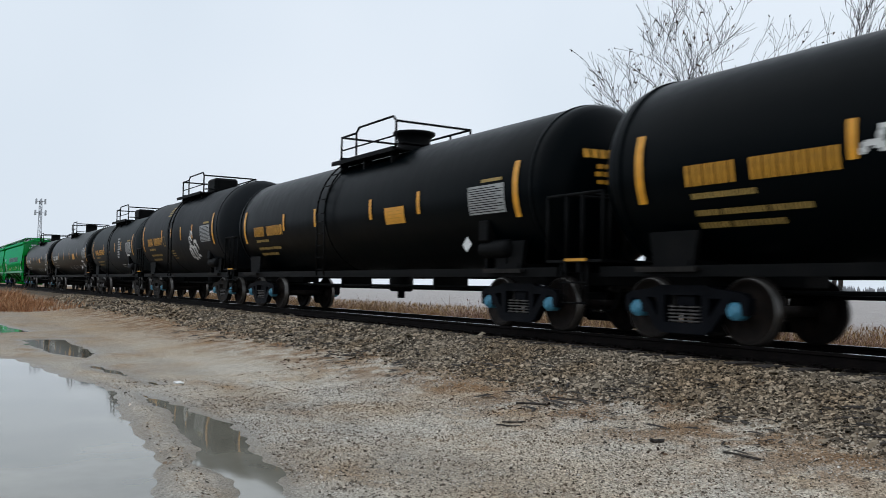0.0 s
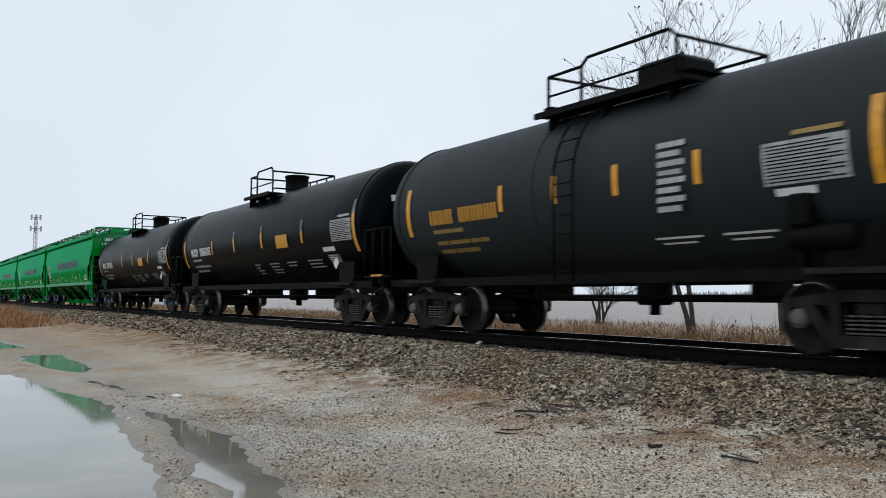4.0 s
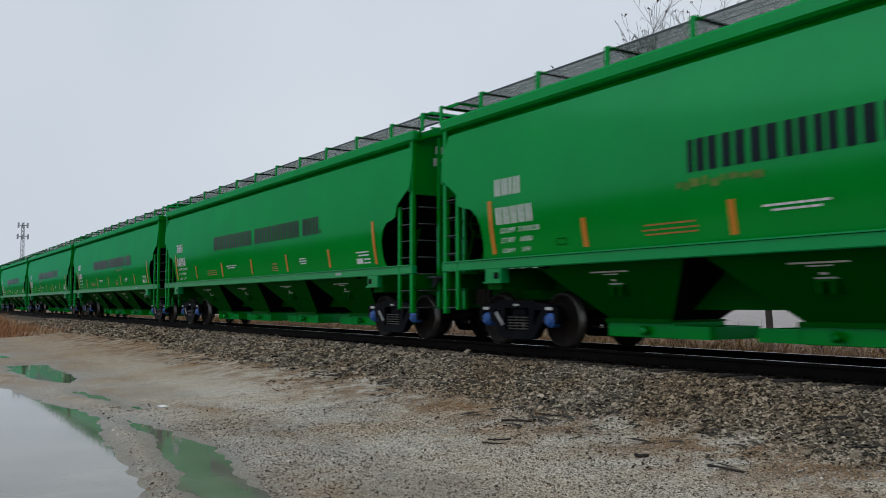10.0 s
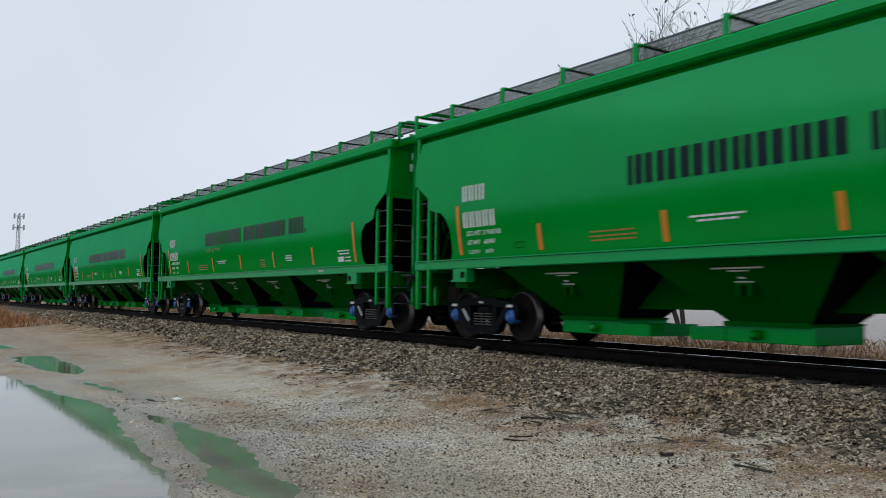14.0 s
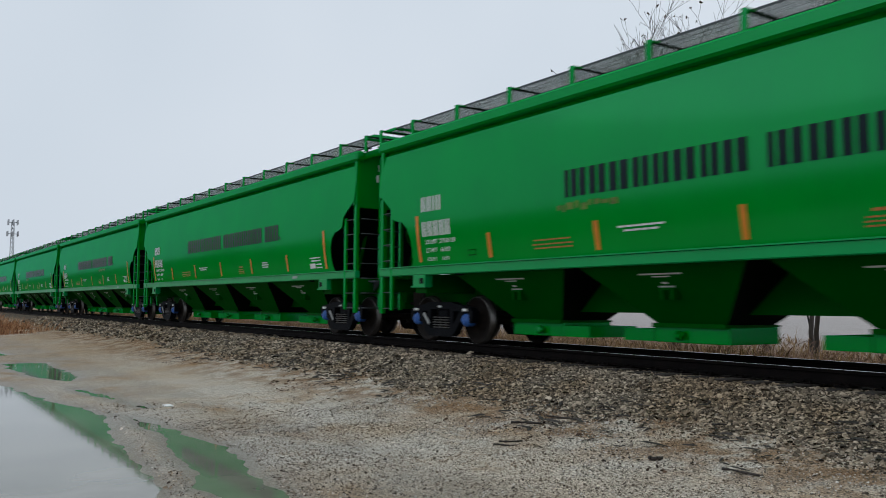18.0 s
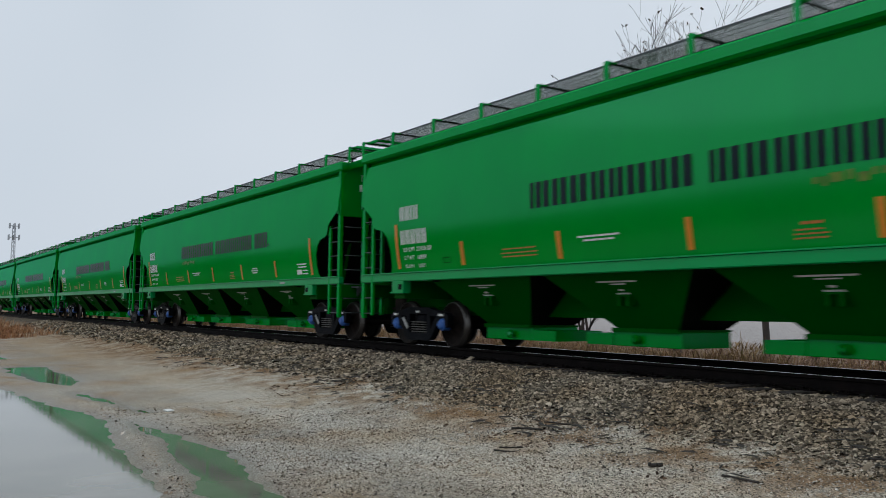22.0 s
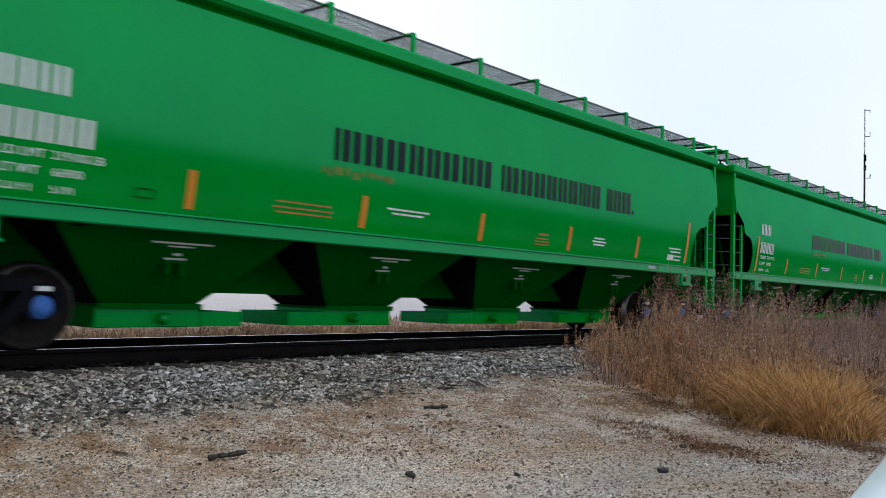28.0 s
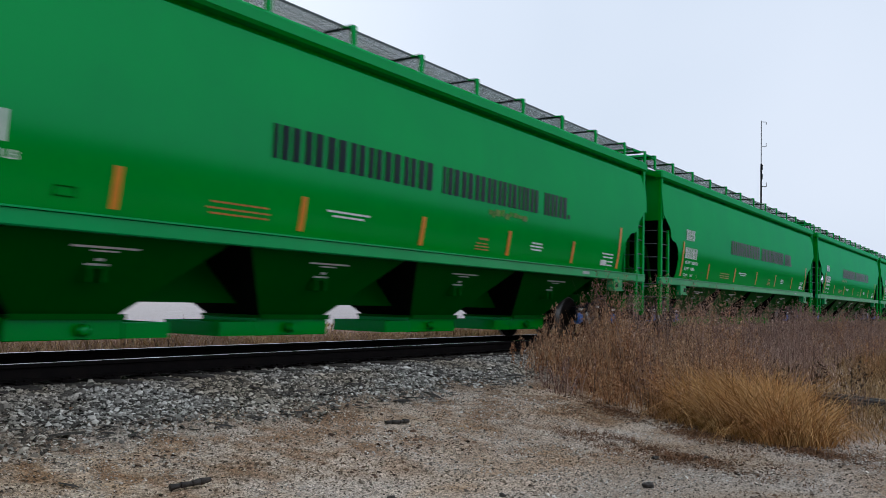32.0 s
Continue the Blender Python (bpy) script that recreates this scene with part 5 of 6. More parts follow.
def ground_material():
    m, nt, b = nodes_of("gravel_yard_and_field")
    v = coords(nt)
    sep = nt.nodes.new("ShaderNodeSeparateXYZ")
    nt.links.new(v, sep.inputs[0])
    big, mid, fine = noisy(nt, v, 0.45, 4), noisy(nt, v, 2.2, 6, 0.65), noisy(nt, v, 30, 6, 0.7)
    patchy = noisy(nt, coords(nt, "Object", (0.6, 1.0, 1.0)), 1.1, 5, 0.6)
    vo = put(nt, "ShaderNodeTexVoronoi", Scale=62.0, Randomness=1.0)
    vo2 = put(nt, "ShaderNodeTexVoronoi", Scale=130.0, Randomness=1.0)
    nt.links.new(v, vo.inputs["Vector"])
    nt.links.new(v, vo2.inputs["Vector"])
    cell, cell2 = nt.nodes.new("ShaderNodeSeparateColor"), nt.nodes.new("ShaderNodeSeparateColor")
    nt.links.new(vo.outputs["Color"], cell.inputs[0])
    nt.links.new(vo2.outputs["Color"], cell2.inputs[0])
    coarse = mixed(nt, ramp(nt, cell.outputs[0], 0.0, 1.0), (0.085, 0.072, 0.056), (0.96, 0.89, 0.77))
    sand = mixed(nt, ramp(nt, cell2.outputs[0], 0.0, 1.0), (0.26, 0.224, 0.178), (0.80, 0.735, 0.63))
    c = mixed(nt, ramp(nt, fine, 0.42, 0.62), coarse, sand)
    c = tinted(nt, ramp(nt, big, 0.40, 0.66, 0, 0.85), c, (0.88, 0.77, 0.64))
    c = tinted(nt, ramp(nt, patchy, 0.55, 0.72, 0, 0.85), c, (0.74, 0.56, 0.36))
    c = tinted(nt, ramp(nt, mid, 0.55, 0.75, 0, 0.7), c, (0.58, 0.49, 0.40))
    # rust-brown soil along the foot of the ballast

    def band(axis_out, lo0, lo1, hi0, hi1):
        a = ramp(nt, axis_out, lo0, lo1)
        z = ramp(nt, axis_out, hi0, hi1, 1, 0)
        n = nt.nodes.new("ShaderNodeMath")
        n.operation = "MULTIPLY"
        nt.links.new(a, n.inputs[0])
        nt.links.new(z, n.inputs[1])
        return n.outputs[0]

    def times(p, q):
        n = nt.nodes.new("ShaderNodeMath")
        n.operation = "MULTIPLY"
        for i, s in enumerate((p, q)):
            if isinstance(s, float):
                n.inputs[i].default_value = s
            else:
                nt.links.new(s, n.inputs[i])
        return n.outputs[0]
    soil = times(band(sep.outputs["Y"], 5.2, 6.3, 7.2, 8.0), ramp(nt, mid, 0.42, 0.56))
    c = tinted(nt, times(soil, 0.85), c, (0.52, 0.37, 0.25))
    # grey ballast bed, darkened to carry the shadows between the stones
    bed = band(sep.outputs["Y"], 7.0, 8.0, TY + 2.4, TY + 3.2)
    c = mixed(nt, times(bed, 0.85), c, mixed(nt, ramp(nt, cell.outputs[1], 0, 1), (0.045, 0.038, 0.032), (0.14, 0.125, 0.105)))
    # dry field beyond the track
    field = ramp(nt, sep.outputs["Y"], TY + 2.6, TY + 4.0)
    straw = mixed(nt, ramp(nt, mid, 0.35, 0.65), (0.15, 0.098, 0.05), (0.30, 0.21, 0.115))
    c = mixed(nt, field, c, straw)
    # bare field farther out, paler, greyer and smoother with distance
    far = ramp(nt, sep.outputs["Y"], TY + 14, TY + 32)
    c = mixed(nt, far, c, mixed(nt, ramp(nt, big, 0.3, 0.7), (0.24, 0.21, 0.20), (0.35, 0.32, 0.31)))
    # brown dirt before the thicket
    dirt = times(band(sep.outputs["X"], 6.5, 9.5, 14.0, 20.0), ramp(nt, patchy, 0.40, 0.58))
    c = tinted(nt, times(dirt, ramp(nt, sep.outputs["Y"], 6.2, 7.2, 0.9, 0)), c, (0.58, 0.48, 0.38))
    c = tinted(nt, ramp(nt, sep.outputs["X"], -26.0, -13.0, 0.8, 0), c, (0.70, 0.60, 0.50))
    # the gravel is darker and redder before the thicket
    c = tinted(nt, ramp(nt, sep.outputs["X"], 1.0, 6.0), c, (0.98, 0.88, 0.84))
    # unseen dark ground added behind the yard; it darkens reflections low on the cars
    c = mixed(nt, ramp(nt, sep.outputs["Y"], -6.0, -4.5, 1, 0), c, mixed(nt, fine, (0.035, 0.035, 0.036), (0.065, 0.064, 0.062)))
    # damp ground in the hollows
    wet = times(ramp(nt, sep.outputs["Z"], -0.03, 0.02, 1, 0), ramp(nt, sep.outputs["Y"], 6.0, 7.0, 1, 0))
    c = mixed(nt, times(wet, 0.62), c, (0.105, 0.088, 0.068))
    nt.links.new(c, b.inputs["Base Color"])
    gloss_mask = nt.nodes.new("ShaderNodeMath")
    gloss_mask.operation = "MAXIMUM"
    nt.links.new(wet, gloss_mask.inputs[0])
    nt.links.new(far, gloss_mask.inputs[1])
    nt.links.new(ramp(nt, gloss_mask.outputs[0], 0, 1, 0.85, 0.35), b.inputs["Roughness"])
    nt.links.new(ramp(nt, gloss_mask.outputs[0], 0, 1, 0.12, 0.35), b.inputs["Specular IOR Level"])
    hgt = nt.nodes.new("ShaderNodeMath")
    hgt.operation = "ADD"
    nt.links.new(vo.outputs["Distance"], hgt.inputs[0])
    nt.links.new(fine, hgt.inputs[1])
    bumped(nt, b, hgt.outputs[0], 0.75, 0.016)
    return m


def build_ground():
    gx = axis(-26.0, 14.0, 0.065, 2500, 1.14)
    gy = axis(0.0, 8.6, 0.042, 2500, 1.14)
    xs, ys = np.meshgrid(gx, gy)
    zs = ground_z(xs, ys)
    verts = np.stack([xs, ys, zs], -1).reshape(-1, 3)
    nx, ny = len(gx), len(gy)
    idx = np.arange(nx * ny).reshape(ny, nx)
    faces = np.stack([idx[:-1, :-1], idx[:-1, 1:], idx[1:, 1:], idx[1:, :-1]], -1).reshape(-1, 4)
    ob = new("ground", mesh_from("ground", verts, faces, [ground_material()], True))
    tagged(ob, "pale wet gravel yard with brown soil, running on into dry fields", "ground", kind="structure")
    # standing water
    m, nt, b = nodes_of("muddy_rain_water")
    v = coords(nt)
    c = mixed(nt, ramp(nt, noisy(nt, v, 0.8), 0.35, 0.7), (0.15, 0.14, 0.11), (0.24, 0.225, 0.18))
    nt.links.new(c, b.inputs["Base Color"])
    b.inputs["Roughness"].default_value = 0.045
    b.inputs["IOR"].default_value = 1.36
    b.inputs["Specular IOR Level"].default_value = 0.62
    bumped(nt, b, noisy(nt, v, 2.5, 2), 0.03, 0.01)
    bm = bmesh.new()
    box(bm, -42, -1.5, -6, 6.9, WATER_Z - 0.004, WATER_Z - 0.002)
    w = part("water", bm, m)
    tagged(w, "shallow muddy rain puddles that mirror the sky", "puddle", kind="structure")


build_ground()


def strewn(name, count, xr, yr, size, flat, material, label, category, seed, keep=None, lift=0.3, long=1.0, fine=False):
    """Many small broken stones in one mesh."""
    rng = np.random.default_rng(seed)
    x, y = rng.uniform(*xr, count), rng.uniform(*yr, count)
    if keep is not None:
        k = keep(x, y, rng)
        x, y = x[k], y[k]
    n = len(x)
    base = np.array([(1, 0, 0), (0.3, 0.95, 0.1), (-0.85, 0.5, -0.1), (-0.7, -0.65, 0.1), (0.35, -0.9, 0), (0.25, 0.2, 0.8), (-0.35, -0.1, 0.75)])
    tri = np.array([(0, 1, 5), (1, 2, 5), (2, 6, 5), (2, 3, 6), (3, 4, 6), (4, 5, 6), (4, 0, 5)])
    if fine:
        base = np.array([(1, 0, 0), (0, 0.9, 0.05), (-1, 0.1, 0), (0.1, -0.9, 0), (0.1, 0.1, 0.9)])
        tri = np.array([(0, 1, 4), (1, 2, 4), (2, 3, 4), (3, 0, 4)])
    m = len(base)
    pts = base[None] * (1 + rng.uniform(-0.3, 0.3, (n, m, 1)))
    s = size * np.exp(rng.normal(0, 0.33, n))
    pts = pts * s[:, None, None] * np.stack([np.full(n, long), rng.uniform(0.6, 1, n), rng.uniform(*flat, n)], -1)[:, None]
    for ax, spread in ((0, 0.7 / long ** 0.7), (1, 0.7 / long), (2, 3.2)):
        a = rng.uniform(-spread, spread, n)
        c, sn = np.cos(a)[:, None], np.sin(a)[:, None]
        i, j = [(1, 2), (2, 0), (0, 1)][ax]
        pi_, pj = pts[..., i].copy(), pts[..., j].copy()
        pts[..., i], pts[..., j] = c * pi_ - sn * pj, sn * pi_ + c * pj
    z = ground_z(x, y) + s * lift
    pts = pts + np.stack([x, y, z], -1)[:, None]
    faces = (tri[None] + m * np.arange(n)[:, None, None]).reshape(-1, 3)
    ob = new(name, mesh_from(name, pts.reshape(-1, 3), faces, [material]))
    return tagged(ob, label, category, kind="stuff")


def on_ballast(x, y, rng):
    edge = np.interp(x, [-30, -3, 2, 4, 13, 15], [7.25, 7.15, 7.3, 7.85, 7.9, 8.2]) + 0.18 * wobble(x, y * 0, 0.6) + 0.22 * wobble(x, y, 2.0)
    return (y > edge - 0.6 * rng.random(len(y)) ** 3) & (np.abs(np.abs(y - TY) - 0.755) > 0.10)


def on_yard(x, y, rng):
    return (puddle_distance(x, y) > 0.10) & (y < 8.2) & (rng.random(len(x)) < np.clip(0.45 + 0.5 * wobble(x, y, 0.8), 0.15, 1))


def on_grit(x, y, rng):
    return (puddle_distance(x, y) > 0.07) & (rng.random(len(x)) < np.clip(0.8 + 0.4 * wobble(x, y, 1.1, 6.0), 0.3, 1))


def littered(x, y, rng):
    return (wobble(x, y, 0.7, 5.0) + 0.5 * wobble(x, y, 2.3, 1.0) > 0.05) & (rng.random(len(x)) < np.clip(1.15 - np.abs(y - 7.3) / 1.2, 0, 1))


def soil_spots(x, y, rng):
    return wobble(x, y, 0.7, 5.0) + 0.5 * wobble(x, y, 2.3, 1.0) > 0.42


def before_thicket(x, y, rng):
    a = np.minimum(capsule(x, y, 11.7, 6.4, 10.7, 3.6, 0.22, 0.25), capsule(x, y, 9.6, 5.3, 8.9, 3.4, 0.16, 0.20))
    a = np.minimum(a, capsule(x, y, 10.7, 3.6, 10.3, 2.5, 0.25, 0.15))
    return rng.random(len(x)) < np.clip(0.9 - (a + 0.22 * wobble(x, y, 2.2, 2.0)) * 4.5, 0.015, 0.95)


SOIL = island_mat("wet_brown_soil", [(0, (0.035, 0.022, 0.015)), (0.6, (0.10, 0.058, 0.036)), (1, (0.19, 0.115, 0.07))], 0.85, 0.4)
strewn("ballast_stones", 165000, (-13, 15), (6.6, TY - 0.85), 0.0198, (0.55, 0.95), BALLAST, "grey crushed limestone ballast beside the rails", "ballast", 3, on_ballast, 0.25)
strewn("ballast_stones", 26000, (-26, -13), (6.6, TY - 0.85), 0.031, (0.55, 0.95), BALLAST, "grey crushed limestone ballast farther along the rails", "ballast", 33, on_ballast, 0.25)
strewn("ballast_stones", 9000, (-60, -26), (6.7, TY - 0.85), 0.05, (0.5, 0.9), BALLAST, "grey crushed limestone ballast along the far track", "ballast", 4, on_ballast, 0.2)
strewn("ballast_stones", 5000, (15, 50), (6.7, TY - 0.85), 0.05, (0.5, 0.9), BALLAST, "grey crushed limestone ballast along the far track", "ballast", 5, on_ballast, 0.2)
strewn("ballast_stones", 9000, (-24, 17), (TY - 0.68, TY + 2.2), 0.04, (0.5, 0.9), BALLAST, "grey crushed limestone ballast between the rails", "ballast", 6, on_ballast, 0.2)
strewn("gravel_pebbles", 60000, (-14, 11.8), (1.8, 7.8), 0.0105, (0.5, 0.9), PEBBLE, "pale pebbles strewn over the yard", "gravel", 7, on_yard, 0.2)
strewn("fine_gravel", 62000, (1.2, 11.4), (2.2, 7.9), 0.0085, (0.6, 1.0), PEBBLE, "fine pale grit of the yard before the thicket", "gravel", 11, on_grit, 0.25, fine=True)
strewn("fine_gravel", 60000, (-11.5, 1.2), (2.6, 7.4), 0.0085, (0.6, 1.0), PEBBLE, "fine tan grit of the yard beside the puddles", "gravel", 12, on_grit, 0.25, fine=True)
strewn("brown_clods", 9000, (-24, 13), (5.6, 8.2), 0.020, (0.3, 0.6), SOIL, "dark brown soil crumbs and leaf litter", "soil", 8, soil_spots, 0.1)
strewn("leaf_litter", 9000, (7.8, 12.4), (2.3, 6.9), 0.016, (0.12, 0.3), SOIL, "dark red-brown leaf litter before the thicket", "leaf litter", 13, before_thicket, 0.12)
strewn("wood_splinters", 4600, (-26, 4), (6.0, 8.7), 0.017, (0.5, 0.9), DEAD_WOOD, "dark splinters of old sleepers on the ballast slope", "wood debris", 9, littered, 0.9, 5.0)
strewn("wood_splinters", 500, (4, 12), (7.3, 8.8), 0.016, (0.5, 0.9), DEAD_WOOD, "dark splinters of old sleepers beside the rails", "wood debris", 10, None, 0.9, 5.0)

# ---------------------------------------------------------------- track


def build_track():
    track = thing("railway_track", "steel rails spiked to dark timber sleepers on ballast", "railway track", kind="structure")
    prof = [(-0.07, 0.0), (0.07, 0.0), (0.07, 0.012), (0.012, 0.03), (0.009, 0.125), (0.036, 0.14), (0.037, 0.172), (0.028, 0.18), (-0.028, 0.18), (-0.037, 0.172), (-0.036, 0.14), (-0.009, 0.125), (-0.012, 0.03), (-0.07, 0.012)]
    for s in (-1, 1):
        bm = bmesh.new()
        ends = [[bm.verts.new((x, TY + s * 0.755 + y, RZ - 0.18 + z)) for y, z in prof] for x in (-900, 900)]
        n = len(prof)
        for k in range(n):
            f = bm.faces.new((ends[0][k], ends[1][k], ends[1][(k + 1) % n], ends[0][(k + 1) % n]))
            f.material_index = 1 if k == 7 else 0
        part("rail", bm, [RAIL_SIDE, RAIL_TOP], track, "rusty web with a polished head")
    bm = bmesh.new()
    box(bm, -0.11, 0.11, -1.29, 1.29, -0.15, 0.0, bevel=0.012)
    first = part("sleeper", bm, TIE, track, at=(-40.0, TY, RZ - 0.20))
    rng = random.Random(5)
    for k in range(1, 150):
        again(first, (-40.0 + 0.5 * k + rng.uniform(-0.03, 0.03), TY + rng.uniform(-0.04, 0.04), RZ - 0.20 + rng.uniform(-0.012, 0.008)), turn=rng.uniform(-0.015, 0.015))
    bm = bmesh.new()
    for k in range(-300, 300):
        x = 0.5 * k
        if -40.3 < x < 35.2:
            continue
        box(bm, x - 0.11, x + 0.11, TY - 1.29, TY + 1.29, RZ - 0.35, RZ - 0.20)
    far = part("sleepers_beyond", bm, TIE, track)
    far["kind"] = "stuff"
    bm = bmesh.new()
    box(bm, -0.09, 0.09, -0.17, 0.17, -0.008, 0.012)
    for dx in (-0.05, 0.05):
        for dy in (-0.10, 0.10):
            box(bm, dx - 0.012, dx + 0.012, dy - 0.02, dy + 0.02, 0.012, 0.035)
    tie_plate = part("tie_plate", bm, RAIL_SIDE, track, at=(-24.0, TY - 0.755, RZ - 0.19))
    for k in range(1, 80):
        again(tie_plate, (-24.0 + 0.5 * k, TY - 0.755, RZ - 0.19))


build_track()

# ---------------------------------------------------------------- dry plants


def blades(name, spots, heights, width, lean, material, label, category, seed, droop=0.3, away=None, steps=2):
    """Grass and weed stalks in one mesh: each a bent, tapered strip standing at a spot, leaning away from a point if given."""
    rng = np.random.default_rng(seed)
    x, y = spots
    n = len(x)
    h = heights
    a = rng.uniform(0, 2 * np.pi, n)
    if away is not None:
        a = np.arctan2(y - away[1], x - away[0]) + rng.normal(0, 0.5, n)
    face = rng.uniform(0, np.pi, n)
    out = lean * rng.uniform(0.15, 1.0, n) * h
    dx, dy = np.cos(a) * out, np.sin(a) * out
    w = width * rng.uniform(0.6, 1.3, n)
    wx, wy = np.cos(face) * w, np.sin(face) * w
    z = ground_z(x, y) - 0.02
    fall = droop * rng.random(n)
    m = 2 * steps + 1
    p = np.zeros((n, m, 3))
    for k in range(m):
        u = (k // 2) / steps
        ww = (1 - 0.5 * u) * (1 if k % 2 == 0 else -1) if k < m - 1 else 0
        p[:, k, 0] = x + dx * u ** 1.7 + wx * ww
        p[:, k, 1] = y + dy * u ** 1.7 + wy * ww
        p[:, k, 2] = z + h * (u - fall * u ** 3)
    tri = []
    for k in range(steps - 1):
        tri += [(2 * k, 2 * k + 1, 2 * k + 2), (2 * k + 1, 2 * k + 3, 2 * k + 2)]
    tri.append((m - 3, m - 2, m - 1))
    faces = (np.array(tri)[None] + m * np.arange(n)[:, None, None]).reshape(-1, 3)
    ob = new(name, mesh_from(name, p.reshape(-1, 3), faces, [material]))
    return tagged(ob, label, category, kind="stuff")


def clumped(rng, centres, per, spread):
    c = np.repeat(np.asarray(centres), per, axis=0)
    return c[:, 0] + rng.normal(0, spread, len(c)), c[:, 1] + rng.normal(0, spread, len(c))


def seed_heads(name, spots, heights, size, per, material, label, category, seed, deep=0.38, wide=0.30):
    """Ragged seed heads: little flakes round the upper part of weed stalks."""
    rng = np.random.default_rng(seed)
    x, y = (np.repeat(v, per) for v in spots)
    h = np.repeat(heights, per)
    n = len(x)
    u = 1 - deep * rng.random(n) ** 1.3
    r = (1.06 - u) * wide * rng.random(n) * h
    a = rng.uniform(0, 2 * np.pi, n)
    c = np.stack([x + r * np.cos(a), y + r * np.sin(a), ground_z(x, y) + h * u], -1)
    d = rng.normal(0, 1, (n, 3, 3)) * (size * rng.uniform(0.5, 1.4, n))[:, None, None]
    d[..., 2] *= 1.6
    p = c[:, None] + d
    faces = np.arange(3 * n).reshape(-1, 3)
    ob = new(name, mesh_from(name, p.reshape(-1, 3), faces, [material]))
    return tagged(ob, label, category, kind="stuff")


def build_plants():
    rng = np.random.default_rng(21)
    # tall dry grass beyond the track
    n = 120000
    x, y = rng.uniform(-75, 45, n), TY + 2.7 + 12 * rng.random(n) ** 1.4
    k = wobble(x, y, 0.5) + 0.6 * wobble(x, y, 1.7) > -0.75
    x, y = x[k], y[k]
    blades("dry_grass", (x, y), rng.uniform(0.2, 0.75, len(x)) * (1 + 0.45 * wobble(x, y, 0.3)), 0.010, 1.1, GRASS_TAN, "tall dry tan grass beyond the railway", "grass", 22, 0.7)
    n = 9000
    x, y = rng.uniform(-75, 45, n), TY + 3.5 + 16 * rng.random(n)
    k = wobble(x, y, 0.4, 3.0) > 0.25
    x, y = x[k], y[k]
    blades("brown_weeds", (x, y), rng.uniform(0.35, 1.0, len(x)), 0.008, 0.4, WEED_MAUVE, "grey-brown dead weeds beyond the railway", "weeds", 23)
    n = 16000
    x, y = rng.uniform(-160, 130, n), TY + 11 + 16 * rng.random(n)
    blades("field_stubble", (x, y), rng.uniform(0.2, 0.5, n), 0.03, 1.2, GRASS_TAN, "pale stubble of the dry field", "grass", 24, 0.6)
    # brown scrub close behind the track
    gs = np.stack([rng.uniform(-45, 24, 240), TY + 3.6 + 9 * rng.random(240) ** 1.4], -1)
    gs = gs[wobble(gs[:, 0], gs[:, 1], 0.35, 4.0) > -0.1]
    x, y = clumped(rng, gs, 90, 0.38)
    h = np.repeat(rng.uniform(0.5, 1.05, len(gs)), 90) * rng.uniform(0.4, 1.0, len(x))
    blades("brown_scrub", (x, y), h, 0.007, 0.7, WEED_MAUVE, "brown scrub of dead weeds behind the track", "weeds", 51, 0.3, np.repeat(gs, 90, axis=0).T, 3)
    seed_heads("scrub_leaves", (x[::5], y[::5]), h[::5], 0.014, 9, WEED_MAUVE, "withered leaves on brown scrub behind the track", "weeds", 52, 0.7, 0.4)
    # the thicket in front of the track
    cs = []
    while len(cs) < 520:
        cx = 11.3 + 40 * rng.random() ** 1.6
        cy = rng.uniform(4.4, 8.8)
        edge = max(float(np.interp(cy, [4.4, 5.0, 6.2, 7.2], [11.9, 11.8, 11.95, 12.0])), 1.63 * cy + 0.15) + 0.15 * math.sin(cy * 7)
        if cx < edge or (cx > 15.5 and cy < 5.4 and rng.random() < 0.75):
            continue
        if float(wobble(cx, cy, 0.75, 3.0)) < -0.45 and cx > edge + 0.5:
            continue
        cs.append((cx, cy))
    cs = np.array(cs)
    hs = np.interp(cs[:, 0], [11.5, 12.8, 14.2, 20, 28], [0.72, 0.90, 1.28, 1.25, 1.1]) * np.interp(cs[:, 0] / cs[:, 1], [1.6, 1.85, 2.1], [0.62, 0.74, 1.0]) * np.where(rng.random(len(cs)) < 0.30, rng.uniform(0.95, 1.32, len(cs)), rng.uniform(0.38, 0.74, len(cs))) * (1 + 0.25 * wobble(cs[:, 0], cs[:, 1], 1.1))
    # three kinds of weed in drifts: rust at the open edge, tan plumes, mauve farther in
    drift = cs[:, 0] + 1.3 * wobble(cs[:, 0], cs[:, 1], 0.9, 2.0) - 0.25 * (cs[:, 1] - 6)
    sort = np.digitize(drift, [12.9, 16.2])
    sort = np.where(rng.random(len(cs)) < 0.18, rng.integers(0, 3, len(cs)), sort)
    kinds = (("rust", "rust-brown", WEED_RUST, 44, 0.45), ("tan", "feathery tan", WEED_TAN, 38, 0.38), ("mauve", "mauve-brown", WEED_MAUVE, 40, 0.42))
    for i, (word, look_word, mat, per, open_out) in enumerate(kinds):
        c, ht = cs[sort == i], hs[sort == i]
        mid = np.repeat(c, per, axis=0).T
        x, y = clumped(rng, c, per, 0.13)
        h = np.repeat(ht, per) * rng.uniform(0.3, 1.0, len(x))
        blades(word + "_weeds", (x, y), h, 0.005, open_out, mat, f"thicket of tall {look_word} dead weeds beside the track", "weeds", 25 + 40 * i, 0.25, mid, 3)
        x, y = clumped(rng, c, 7, 0.15)
        h = np.repeat(ht, 7) * rng.uniform(0.75, 1.15, len(x))
        blades(word + "_weed_stalks", (x, y), h, 0.0045, 0.12, WEED_GREY, f"grey stalks standing among the {look_word} weeds", "weeds", 26 + 40 * i, 0.05)
